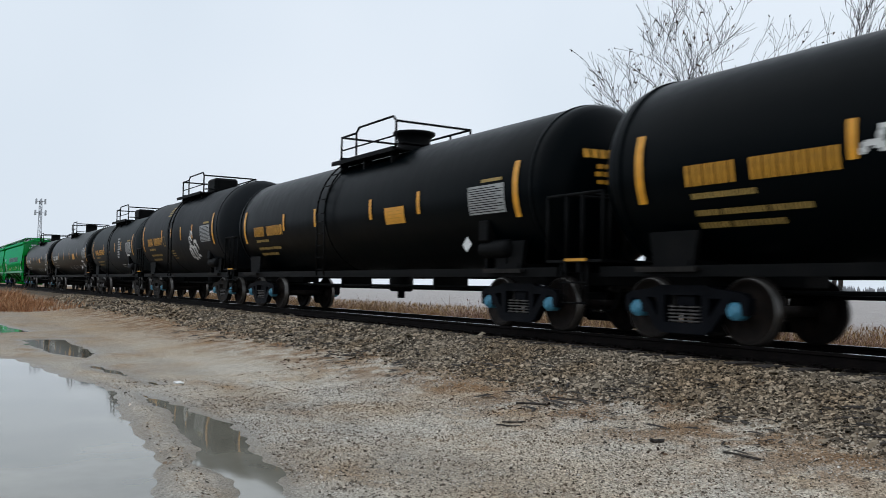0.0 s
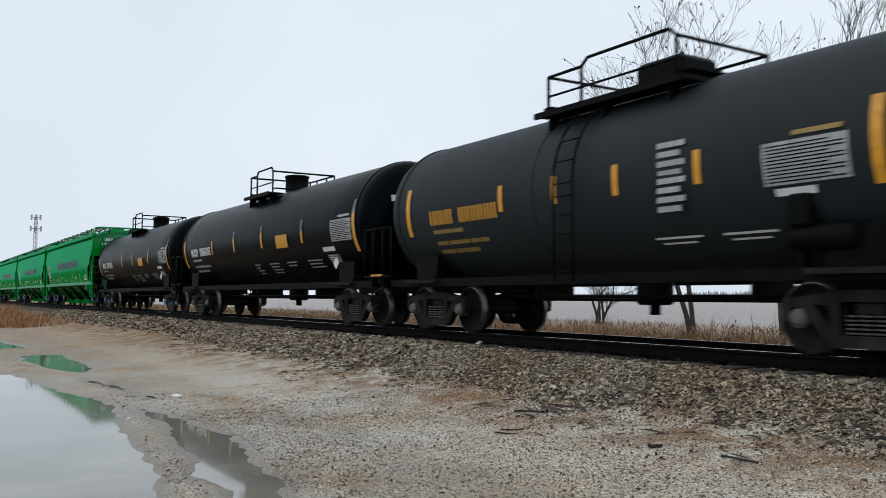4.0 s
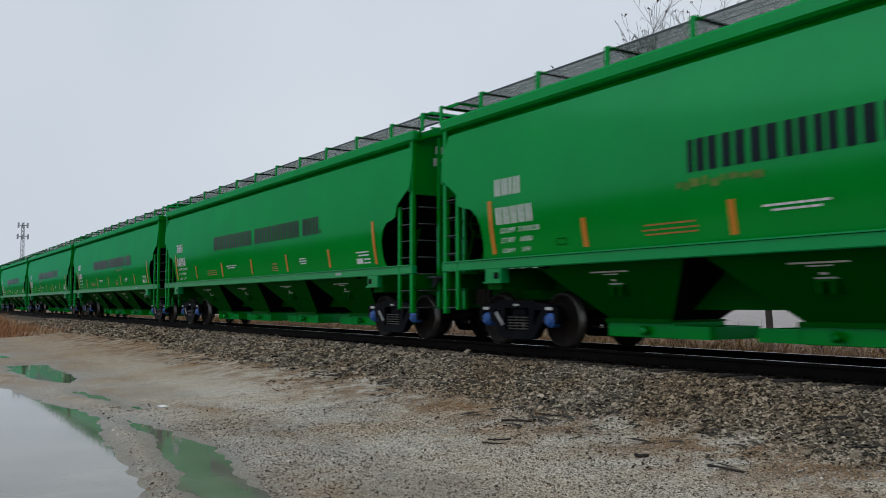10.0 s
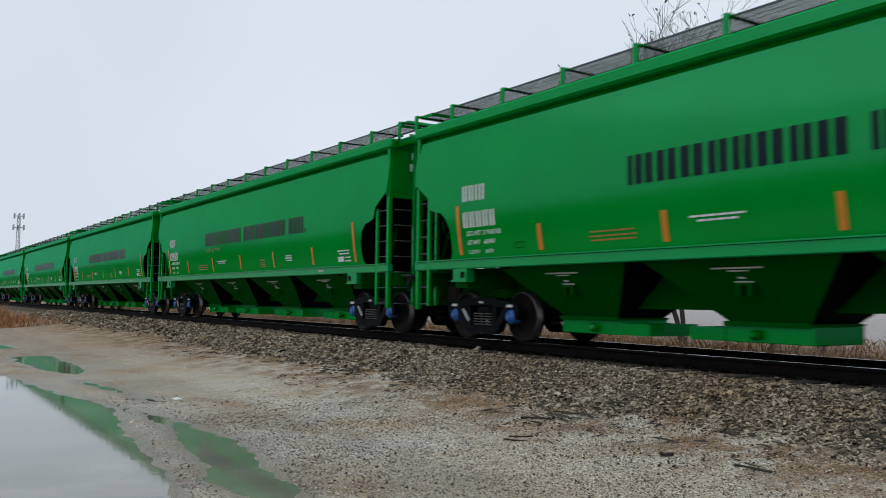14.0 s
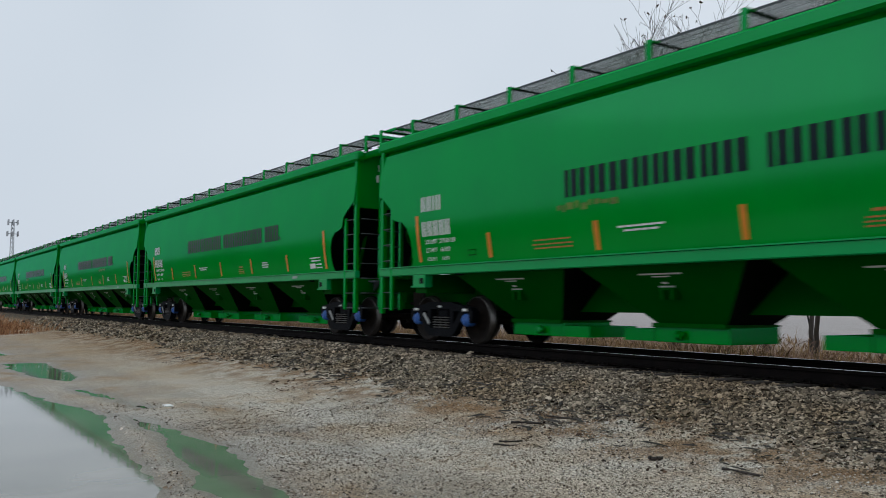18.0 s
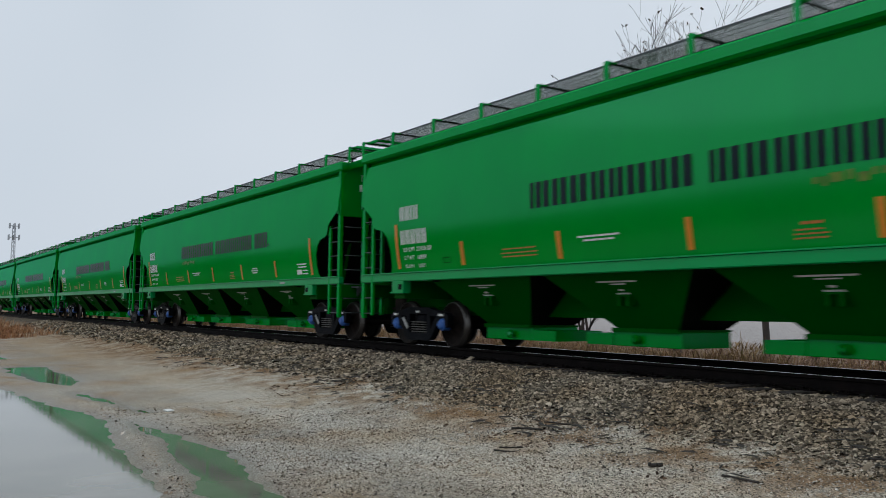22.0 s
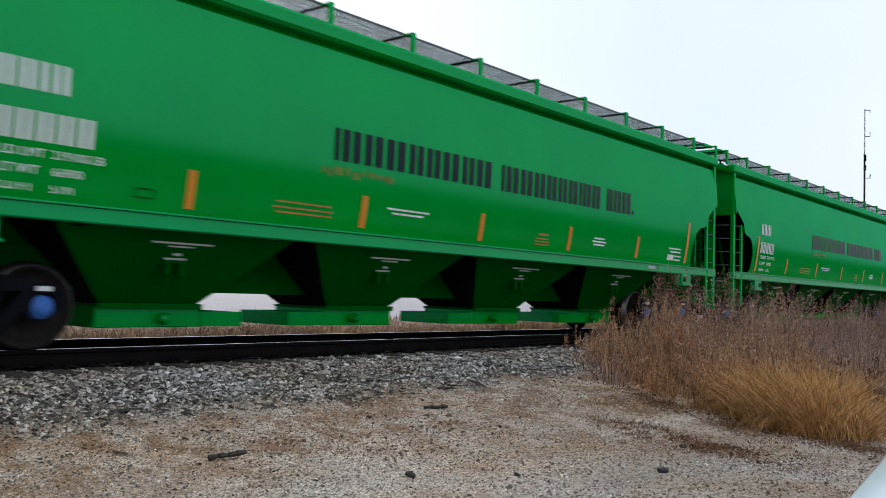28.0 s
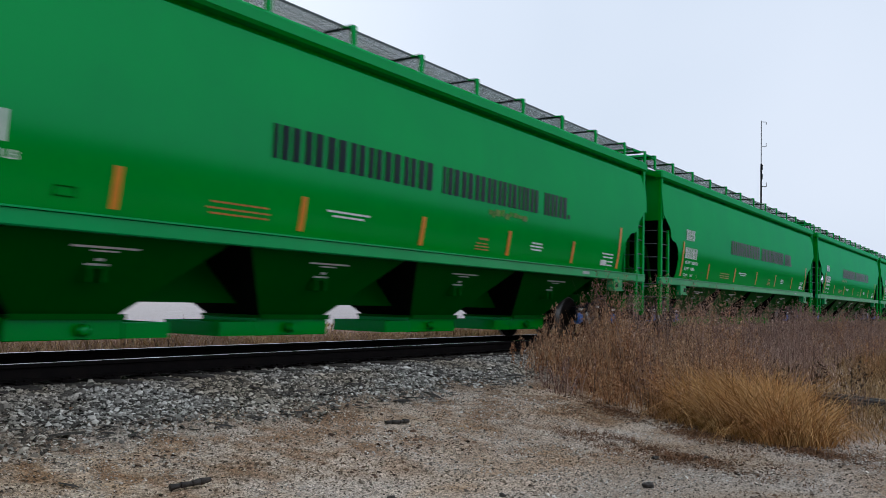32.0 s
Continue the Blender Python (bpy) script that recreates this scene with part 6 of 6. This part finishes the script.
        seed_heads(word + "_seed_heads", (x, y), h, 0.0075, 60, mat, f"fluffy {look_word} seed heads on dead weeds", "weeds", 27 + 40 * i)
        x, y = clumped(rng, c, 9, 0.18)
        seed_heads(word + "_weed_leaves", (x, y), np.repeat(ht, 9) * rng.uniform(0.3, 0.9, len(x)), 0.011, 22, mat, f"withered leaves and side shoots of {look_word} weeds", "weeds", 28 + 40 * i, 0.75, 0.34)
    # mounds of golden drooping grass at the near edge of the thicket
    gs = []
    while len(gs) < 64:
        gx, gy = rng.uniform(10.5, 15.0), rng.uniform(2.6, 4.9)
        if gx > float(np.interp(gy, [2.6, 3.2, 3.8, 4.9], [11.2, 10.75, 11.0, 11.7])) and gy > 0.30 * gx - 0.1 and gx < 14.2:
            gs.append((gx, gy))
    gs = np.array(gs)
    per = 330
    x, y = clumped(rng, gs, per, 0.15)
    tall = np.repeat(rng.uniform(0.45, 0.95, len(gs)) * np.interp(gs[:, 1], [2.5, 3.2, 4.2], [0.6, 0.95, 1.05]), per)
    blades("golden_grass", (x, y), tall * rng.uniform(0.5, 1.1, len(x)), 0.0042, 1.35, GRASS_GOLD, "drooping golden dead grass at the yard's edge", "grass", 29, 1.3, np.repeat(gs, per, axis=0).T - 0.12, 4)
    # pale straw beyond it, and a few dark weeds
    gs = np.stack([11.8 + 38 * rng.random(480) ** 1.4, rng.uniform(0.6, 5.6, 480)], -1)
    gs = gs[(gs[:, 0] > 14.5) | (gs[:, 1] < 0.26 * gs[:, 0] - 0.15)]
    per = 70
    x, y = clumped(rng, gs, per, 0.32)
    blades("straw_grass", (x, y), np.interp(x, [11, 15, 22], [0.16, 0.4, 0.62]) * rng.uniform(0.4, 1.05, len(x)), 0.006, 1.1, GRASS_TAN, "pale straw grass farther along the yard", "grass", 30, 0.9, np.repeat(gs, per, axis=0).T, 3)
    gs = np.stack([rng.uniform(13.2, 15.5, 8), rng.uniform(3.0, 4.2, 8)], -1)
    x, y = clumped(rng, gs, 7, 0.1)
    h = rng.uniform(0.5, 0.85, len(x))
    blades("dark_weeds", (x, y), h, 0.006, 0.25, WEED_GREY, "dark withered weeds standing in golden grass", "weeds", 34, 0.1)
    seed_heads("dark_weed_leaves", (x, y), h, 0.012, 12, LEAF, "curled dark leaves on withered weeds", "weeds", 35)
    # flat brown tufts and fallen stalks in strips on the gravel
    gs = []
    while len(gs) < 330:
        u = rng.random()
        strip = rng.random()
        if strip < 0.5:
            a, b, sp = (11.7, 6.3), (10.6, 3.6), 0.24
        elif strip < 0.82:
            a, b, sp = (9.5, 5.3), (8.85, 3.3), 0.24
        else:
            a, b, sp = (10.6, 3.6), (10.4, 2.4), 0.2
        p = (a[0] + (b[0] - a[0]) * u + rng.normal(0, sp), a[1] + (b[1] - a[1]) * u + rng.normal(0, sp))
        if float(wobble(p[0], p[1], 2.2, 2.0)) > 0.05:
            gs.append(p)
    gs = np.concatenate([np.array(gs), np.stack([rng.uniform(7.6, 10.3, 16), rng.uniform(2.6, 5.4, 16)], -1)])
    x, y = clumped(rng, gs, 60, 0.085)
    blades("flat_tufts", (x, y), rng.uniform(0.02, 0.085, len(x)), 0.0045, 1.9, TUFT, "flattened rust-brown tufts on the gravel", "grass", 31, 0.7)
    # thicket far down the track on the other side of the yard
    gs = np.stack([rng.uniform(-75, -44, 150), rng.uniform(1.0, 6.4, 150)], -1)
    gs = gs[wobble(gs[:, 0], gs[:, 1], 0.5, 1.0) > -0.2]
    per = 110
    x, y = clumped(rng, gs, per, 0.42)
    h = np.repeat(rng.uniform(0.3, 1.0, len(gs)) * np.interp(gs[:, 0], [-60, -44], [1.25, 0.75]), per) * rng.uniform(0.4, 1.1, len(x))
    blades("far_thicket", (x, y), h, 0.013, 0.9, WEED_RUST, "rust-brown thicket far along the yard", "weeds", 32, 0.6, np.repeat(gs, per, axis=0).T, 3)


build_plants()


def bare_tree(name, x, y, height, seed, label, spread=0.55, stems=1, leaves=60, trunk_r=0.13, levels=5, fan=0.35, lean=0.0):
    """A leafless tree: forking limbs down to twigs, a few withered leaves left."""
    rng = random.Random(seed)
    z0 = float(ground_z(x, y)) - 0.05
    tree = tagged(new(name), label, "tree" if height > 5 else "bush")
    tree.location = (x, y, z0)
    segs = [[], []]
    tips = []

    def grow(p, d, length, r, level):
        n = 4 if level < 3 else 3
        for _ in range(n):
            q = p + d * (length / n)
            r2 = r * (0.93 if level else 0.95)
            segs[0 if level == 0 else 1].append((p.copy(), q.copy(), r, r2))
            p, r = q, r2
            d = (d + Vector((rng.uniform(-1, 1), rng.uniform(-1, 1), rng.uniform(-0.45, 0.65))) * 0.16).normalized()
            if level < levels and rng.random() < (0.25 if level == 0 else 0.42 if level < 3 else 0.46):
                side(p, d, length, r, level)
        if level < levels:
            for _ in range(2):
                side(p, d, length, r, level, 0.75)
        else:
            tips.append(p.copy())

    def side(p, d, length, r, level, keep=0.62):
        ax = Vector((rng.uniform(-1, 1), rng.uniform(-1, 1), rng.uniform(-0.3, 0.3))).normalized()
        nd = (d + ax * rng.uniform(0.5, 1.0) * spread * 1.6 + Vector((0, 0, 0.12))).normalized()
        grow(p.copy(), nd, length * keep * rng.uniform(0.75, 1.1), r * rng.uniform(0.42, 0.6), level + 1)

    for s in range(stems):
        d = Vector((rng.uniform(-0.1, 0.1), rng.uniform(-0.1, 0.1), 1)) if stems == 1 else Vector((rng.uniform(-fan, fan), rng.uniform(-fan, fan), 1))
        d.x += lean
        grow(Vector((0.12 * (s - stems / 2), 0.05 * s, 0)), d.normalized(), height * 0.38, trunk_r, 0)
    for kind, some, mat in (("trunk", segs[0], BARK), ("crown", segs[1], TWIG)):
        n = 7 if kind == "trunk" else 3
        vs, fs = [], []
        for a, b, ra, rb in some:
            q = (b - a).to_track_quat("Z", "Y")
            base = len(vs)
            for c, rr in ((a, ra), (b, rb)):
                rr = max(rr, 0.0062)
                for k in range(n):
                    w = 2 * math.pi * k / n
                    vs.append(c + q @ Vector((rr * math.cos(w), rr * math.sin(w), 0)))
            for k in range(n):
                fs.append((base + k, base + (k + 1) % n, base + n + (k + 1) % n, base + n + k))
        me = mesh_from(kind, np.array([tuple(v) for v in vs]), np.array(fs), [mat], True)
        ob = new(kind, me)
        ob.parent = tree
    if leaves and tips:
        vs, fs = [], []
        for _ in range(leaves):
            c = rng.choice(tips)
            b = len(vs)
            for k in range(4):
                vs.append(c + Vector((rng.uniform(-0.075, 0.075), rng.uniform(-0.075, 0.075), rng.uniform(-0.10, 0.05))))
            fs += [(b, b + 1, b + 2), (b, b + 2, b + 3)]
        ob = new("leaves", mesh_from("leaves", np.array([tuple(v) for v in vs]), np.array(fs), [LEAF]))
        ob.parent = tree
    return tree


bare_tree("bare_tree", -20.9, 23.6, 11.2, 4, "leafless tree with a few withered leaves beyond the track", 0.5, 2, 300, 0.095, 5, 0.08, -0.14)
bare_tree("bare_tree", -17.3, 23.7, 7.4, 9, "slender leafless tree beyond the track", 0.30, 1, 40, 0.12)
bare_tree("bare_tree", -15.3, 23.2, 10.4, 13, "leafless young tree in dead weeds", 0.32, 2, 70, 0.075, 5, 0.2)
bare_tree("bare_bush", -47.5, 1.9, 4.6, 37, "tall leafless bush at the far end of the yard", 0.6, 6, 90, 0.07, 4)
bare_tree("bare_bush", -37.6, 34.4, 4.4, 17, "spreading leafless bush in the dry grass", 0.7, 5, 20, 0.08, 4)
bare_tree("bare_bush", -3.0, 17.6, 3.4, 19, "dark tangled leafless bush behind the track", 0.7, 6, 60, 0.06, 4)
bare_tree("bare_bush", 0.6, 19.0, 3.0, 23, "tangled leafless bush in dry grass", 0.7, 5, 40, 0.05, 4)
bare_tree("bare_bush", -9.0, 19.2, 4.2, 29, "leafless bush of thin stems behind the track", 0.6, 5, 50, 0.06, 4)

# ---------------------------------------------------------------- far things


def tree_line(name, x0, x1, y, height, seed, label):
    rng = np.random.default_rng(seed)
    n = 2600
    x = np.sort(rng.uniform(x0, x1, n))
    h = height * (0.55 + 0.25 * wobble(x, x * 0, 0.02) + 0.3 * rng.random(n))
    w = rng.uniform(1.0, 4.0, n)
    yy = y + rng.uniform(-15, 15, n)
    p = np.stack([np.stack([x - w, yy, np.full(n, -1.0)], -1), np.stack([x + w, yy, np.full(n, -1.0)], -1), np.stack([x + w * rng.uniform(-0.6, 0.6, n), yy, h], -1)], 1)
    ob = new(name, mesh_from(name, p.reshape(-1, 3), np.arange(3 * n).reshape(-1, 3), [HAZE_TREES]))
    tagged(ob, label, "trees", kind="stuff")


tree_line("far_woods", -1500, 1500, 1100, 13, 41, "hazy leafless woods along the horizon")


def lattice_mast():
    mast = tagged(new("radio_mast"), "slim grey telecom mast with antenna panels near its top", "mast")
    mast.location = (-297.0, 34.0, -0.5)
    bm = bmesh.new()
    for k in range(3):
        a = 2 * math.pi * k / 3
        tube(bm, (0.9 * math.cos(a), 0.9 * math.sin(a), 0), (0.45 * math.cos(a), 0.45 * math.sin(a), 27), 0.11, 6)
    for i in range(18):
        for k in range(3):
            a, b = 2 * math.pi * k / 3, 2 * math.pi * (k + 1) / 3
            r0, r1 = 0.9 - 0.45 * i / 18, 0.9 - 0.45 * (i + 1) / 18
            tube(bm, (r0 * math.cos(a), r0 * math.sin(a), 1.5 * i), (r1 * math.cos(b), r1 * math.sin(b), 1.5 * (i + 1)), 0.06, 5)
    part("tower", bm, FAR_MAST, mast)
    for z, r in ((26.8, 1.5), (23.2, 1.7)):
        bm = bmesh.new()
        for k in range(6):
            a = 2 * math.pi * k / 6
            box(bm, r * math.cos(a) - 0.18, r * math.cos(a) + 0.18, r * math.sin(a) - 0.18, r * math.sin(a) + 0.18, z - 0.8, z + 0.8)
            tube(bm, (0, 0, z), (r * math.cos(a), r * math.sin(a), z), 0.08, 5)
        part("antenna_array", bm, FAR_MAST, mast)


def thin_mast():
    mast = tagged(new("antenna_mast"), "thin dark antenna mast with short side arms", "mast")
    mast.location = (133.3, 34.2, -0.3)
    bm = bmesh.new()
    tube(bm, (0, 0, 0), (0, 0, 24.0), 0.13, 8)
    tube(bm, (0, 0, 24.0), (0, 0, 30.6), 0.06, 8)
    part("pole", bm, BLACK_STEEL, mast)
    for z, dy, w in ((30.4, -0.65, 0.05), (26.6, -0.65, 0.05), (20.5, -0.7, 0.06)):
        bm = bmesh.new()
        tube(bm, (0, 0, z), (0.3, dy, z), w, 6)
        tube(bm, (0.3, dy, z), (0.3, dy, z + 0.6 if z < 30 else z - 0.4), w * 0.8, 6)
        part("side_arm", bm, BLACK_STEEL, mast)
    for z in (22.0, 23.4):
        bm = bmesh.new()
        box(bm, -0.1, 0.1, -0.22, 0.1, z - 0.4, z + 0.4)
        part("antenna_panel", bm, BLACK_STEEL, mast)


lattice_mast()
thin_mast()

# ---------------------------------------------------------------- the parked car at the yard's edge


def parked_car():
    car = tagged(new("parked_car"), "white parked car with a rounded bonnet, seen only at its corner", "car")
    car.location = (3.76, 0.64, -0.12)
    # stations along the car: x, half width, bottom, bonnet or roof height
    st = [(0.0, 0.60, 0.40, 0.56), (0.05, 0.71, 0.31, 0.69), (0.18, 0.81, 0.25, 0.80), (0.6, 0.88, 0.22, 0.89), (1.25, 0.90, 0.22, 0.97), (2.0, 0.91, 0.24, 1.10), (3.4, 0.91, 0.24, 1.10), (4.1, 0.88, 0.28, 1.06), (4.35, 0.80, 0.36, 0.95)]
    bm = bmesh.new()
    rings = []
    for x, w, b, t in st:
        pts = [(-w * 0.96, b), (-w, (b + t) / 2 - 0.05), (-w * 0.97, t - 0.14), (-w * 0.88, t - 0.04), (-w * 0.5, t), (0, t + 0.015), (w * 0.5, t), (w * 0.88, t - 0.04), (w * 0.97, t - 0.14), (w, (b + t) / 2 - 0.05), (w * 0.96, b)]
        rings.append([bm.verts.new((x, y, z)) for y, z in pts])
    for a, b in zip(rings, rings[1:]):
        n = len(a)
        for k in range(n):
            bm.faces.new((a[k], b[k], b[(k + 1) % n], a[(k + 1) % n])).smooth = True
    bm.faces.new(rings[0])
    bm.faces.new(rings[-1][::-1])
    part("body", bm, CAR_WHITE, car)
    bm = bmesh.new()
    cab = [(1.55, 0.80, 1.0), (2.25, 0.66, 1.46), (3.4, 0.66, 1.48), (3.95, 0.76, 1.07)]
    lo = [[bm.verts.new((x, s * w, z)) for x, w, z in cab] for s in (-1, 1)]
    for k in range(3):
        bm.faces.new((lo[0][k], lo[0][k + 1], lo[1][k + 1], lo[1][k])).material_index = 0 if k == 1 else 1
    bm.faces.new(lo[0]).material_index = 1
    bm.faces.new(lo[1][::-1]).material_index = 1
    part("cabin", bm, [CAR_WHITE, GLASS], car)
    bm = bmesh.new()
    box(bm, -0.03, 0.10, -0.60, 0.60, 0.36, 0.60, bevel=0.03)
    part("grille", bm, CAR_TRIM, car)
    for s in (-1, 1):
        bm = bmesh.new()
        box(bm, 0.02, 0.22, s * 0.70 - 0.10, s * 0.70 + 0.10, 0.60, 0.72, bevel=0.03)
        part("headlight", bm, GLASS, car, at=(0, 0, 0))
        for x in (0.85, 3.4):
            bm = bmesh.new()
            lathe(bm, [(0.18, s * 0.74), (0.30, s * 0.74), (0.325, s * 0.78), (0.325, s * 0.88), (0.30, s * 0.925), (0.20, s * 0.925)], "y", 24, centre=(x, 0, 0.325))
            wheel = part("wheel", bm, TYRE, car, "black tyre")
            bm = bmesh.new()
            lathe(bm, [(0.20, s * 0.90), (0.19, s * 0.915), (0.05, s * 0.905), (0.002, s * 0.91)], "y", 20, centre=(x, 0, 0.325))
            part("rim", bm, MAST, wheel)


parked_car()

# ---------------------------------------------------------------- litter and driftwood on the gravel


def stick(x, y, length, turn, r=0.018, label="dark wet stick lying on the gravel", bend=0.05):
    bm = bmesh.new()
    rng = random.Random(int(abs(x * 131 + y * 57)))
    p = Vector((-length / 2, 0, r))
    for k in range(4):
        q = p + Vector((length / 4, rng.uniform(-bend, bend), rng.uniform(-0.2, 0.4) * r))
        tube(bm, p, q, r * rng.uniform(0.7, 1.1), 6, r * rng.uniform(0.6, 1.0))
        p = q
    ob = part("stick", bm, DEAD_WOOD)
    ob.location = (x, y, float(ground_z(x, y)))
    ob.rotation_euler[2] = turn
    return tagged(ob, label, "stick", "sticks on the gravel")


for x, y, l, a, r in ((-8.03, 6.2, 0.42, 0.5, 0.028), (-7.9, 6.65, 0.55, 0.4, 0.02), (-7.55, 5.6, 0.28, 1.0, 0.02), (-7.45, 5.45, 0.30, 0.6, 0.018), (-4.9, 6.05, 0.42, 0.1, 0.022), (-5.75, 5.9, 0.12, 0.3, 0.04),
                      (-4.2, 7.2, 0.45, 0.7, 0.02), (-9.5, 6.9, 0.5, 0.2, 0.02), (-6.0, 7.3, 0.4, 0.9, 0.02), (2.2, 6.55, 0.55, -0.7, 0.025), (4.45, 6.2, 0.34, 0.15, 0.045), (7.7, 6.75, 0.34, -0.2, 0.045),
                      (2.57, 5.5, 0.24, -0.3, 0.025), (5.5, 5.05, 0.10, 0.4, 0.04), (1.9, 6.2, 0.16, 0.3, 0.04), (6.8, 7.4, 0.3, 0.2, 0.02), (3.2, 7.6, 0.4, 0.5, 0.018), (-2.6, 7.5, 0.45, -0.4, 0.02), (-1.2, 7.2, 0.35, 0.3, 0.02)):
    stick(x, y, l * 0.9, a, r * 0.55)


def clod(x, y, size, seed):
    rng = random.Random(seed)
    bm = bmesh.new()
    bmesh.ops.create_icosphere(bm, subdivisions=2, radius=size)
    for v in bm.verts:
        v.co *= 1 + 0.7 * noise.noise(v.co * (2.2 / size) + Vector((seed, 0, 0)))
        v.co.z *= 0.6
    ob = part("clod", bm, DEAD_WOOD)
    ob.location = (x, y, float(ground_z(x, y)) + size * 0.3)
    tagged(ob, "dark wet clump of dirt and dead plants", "clod", "dark clods on the gravel")


for i, (x, y, s) in enumerate(((7.5, 3.85, 0.05), (6.3, 4.6, 0.03), (8.9, 4.3, 0.04), (-5.6, 1.62, 0.05), (-5.9, 1.72, 0.04), (9.3, 3.9, 0.035))):
    clod(x, y, s, i + 3)

for x, y, l, a, w in ((15.3, 3.25, 1.5, 0.15, 0.11), (15.9, 3.55, 1.7, -0.1, 0.10), (15.2, 2.95, 1.1, 0.35, 0.09)):
    bm = bmesh.new()
    box(bm, -l / 2, l / 2, -w, w, 0.0, w * 1.6, bevel=0.02)
    ob = part("old_sleeper", bm, TIE)
    ob.location = (x, y, float(ground_z(x, y)) + 0.02)
    ob.rotation_euler = (0.03, 0.0, a + 1.2)
    tagged(ob, "weathered grey timber lying in dead grass", "timber", "old timbers in the grass")

bm = bmesh.new()
bmesh.ops.create_grid(bm, x_segments=8, y_segments=6, size=0.5)
for v in bm.verts:
    v.co = Vector((v.co.x * 0.20, v.co.y * 0.11, 0.016 + 0.02 * noise.noise(v.co * 4.0)))
bmesh.ops.solidify(bm, geom=bm.faces[:], thickness=0.012)
litter = part("paper_scrap", bm, LITTER)
litter.location = (-13.25, 3.49, float(ground_z(-13.25, 3.49)) + 0.01)
tagged(litter, "crumpled white plastic scrap on the gravel", "litter")

# ---------------------------------------------------------------- movement
motions()
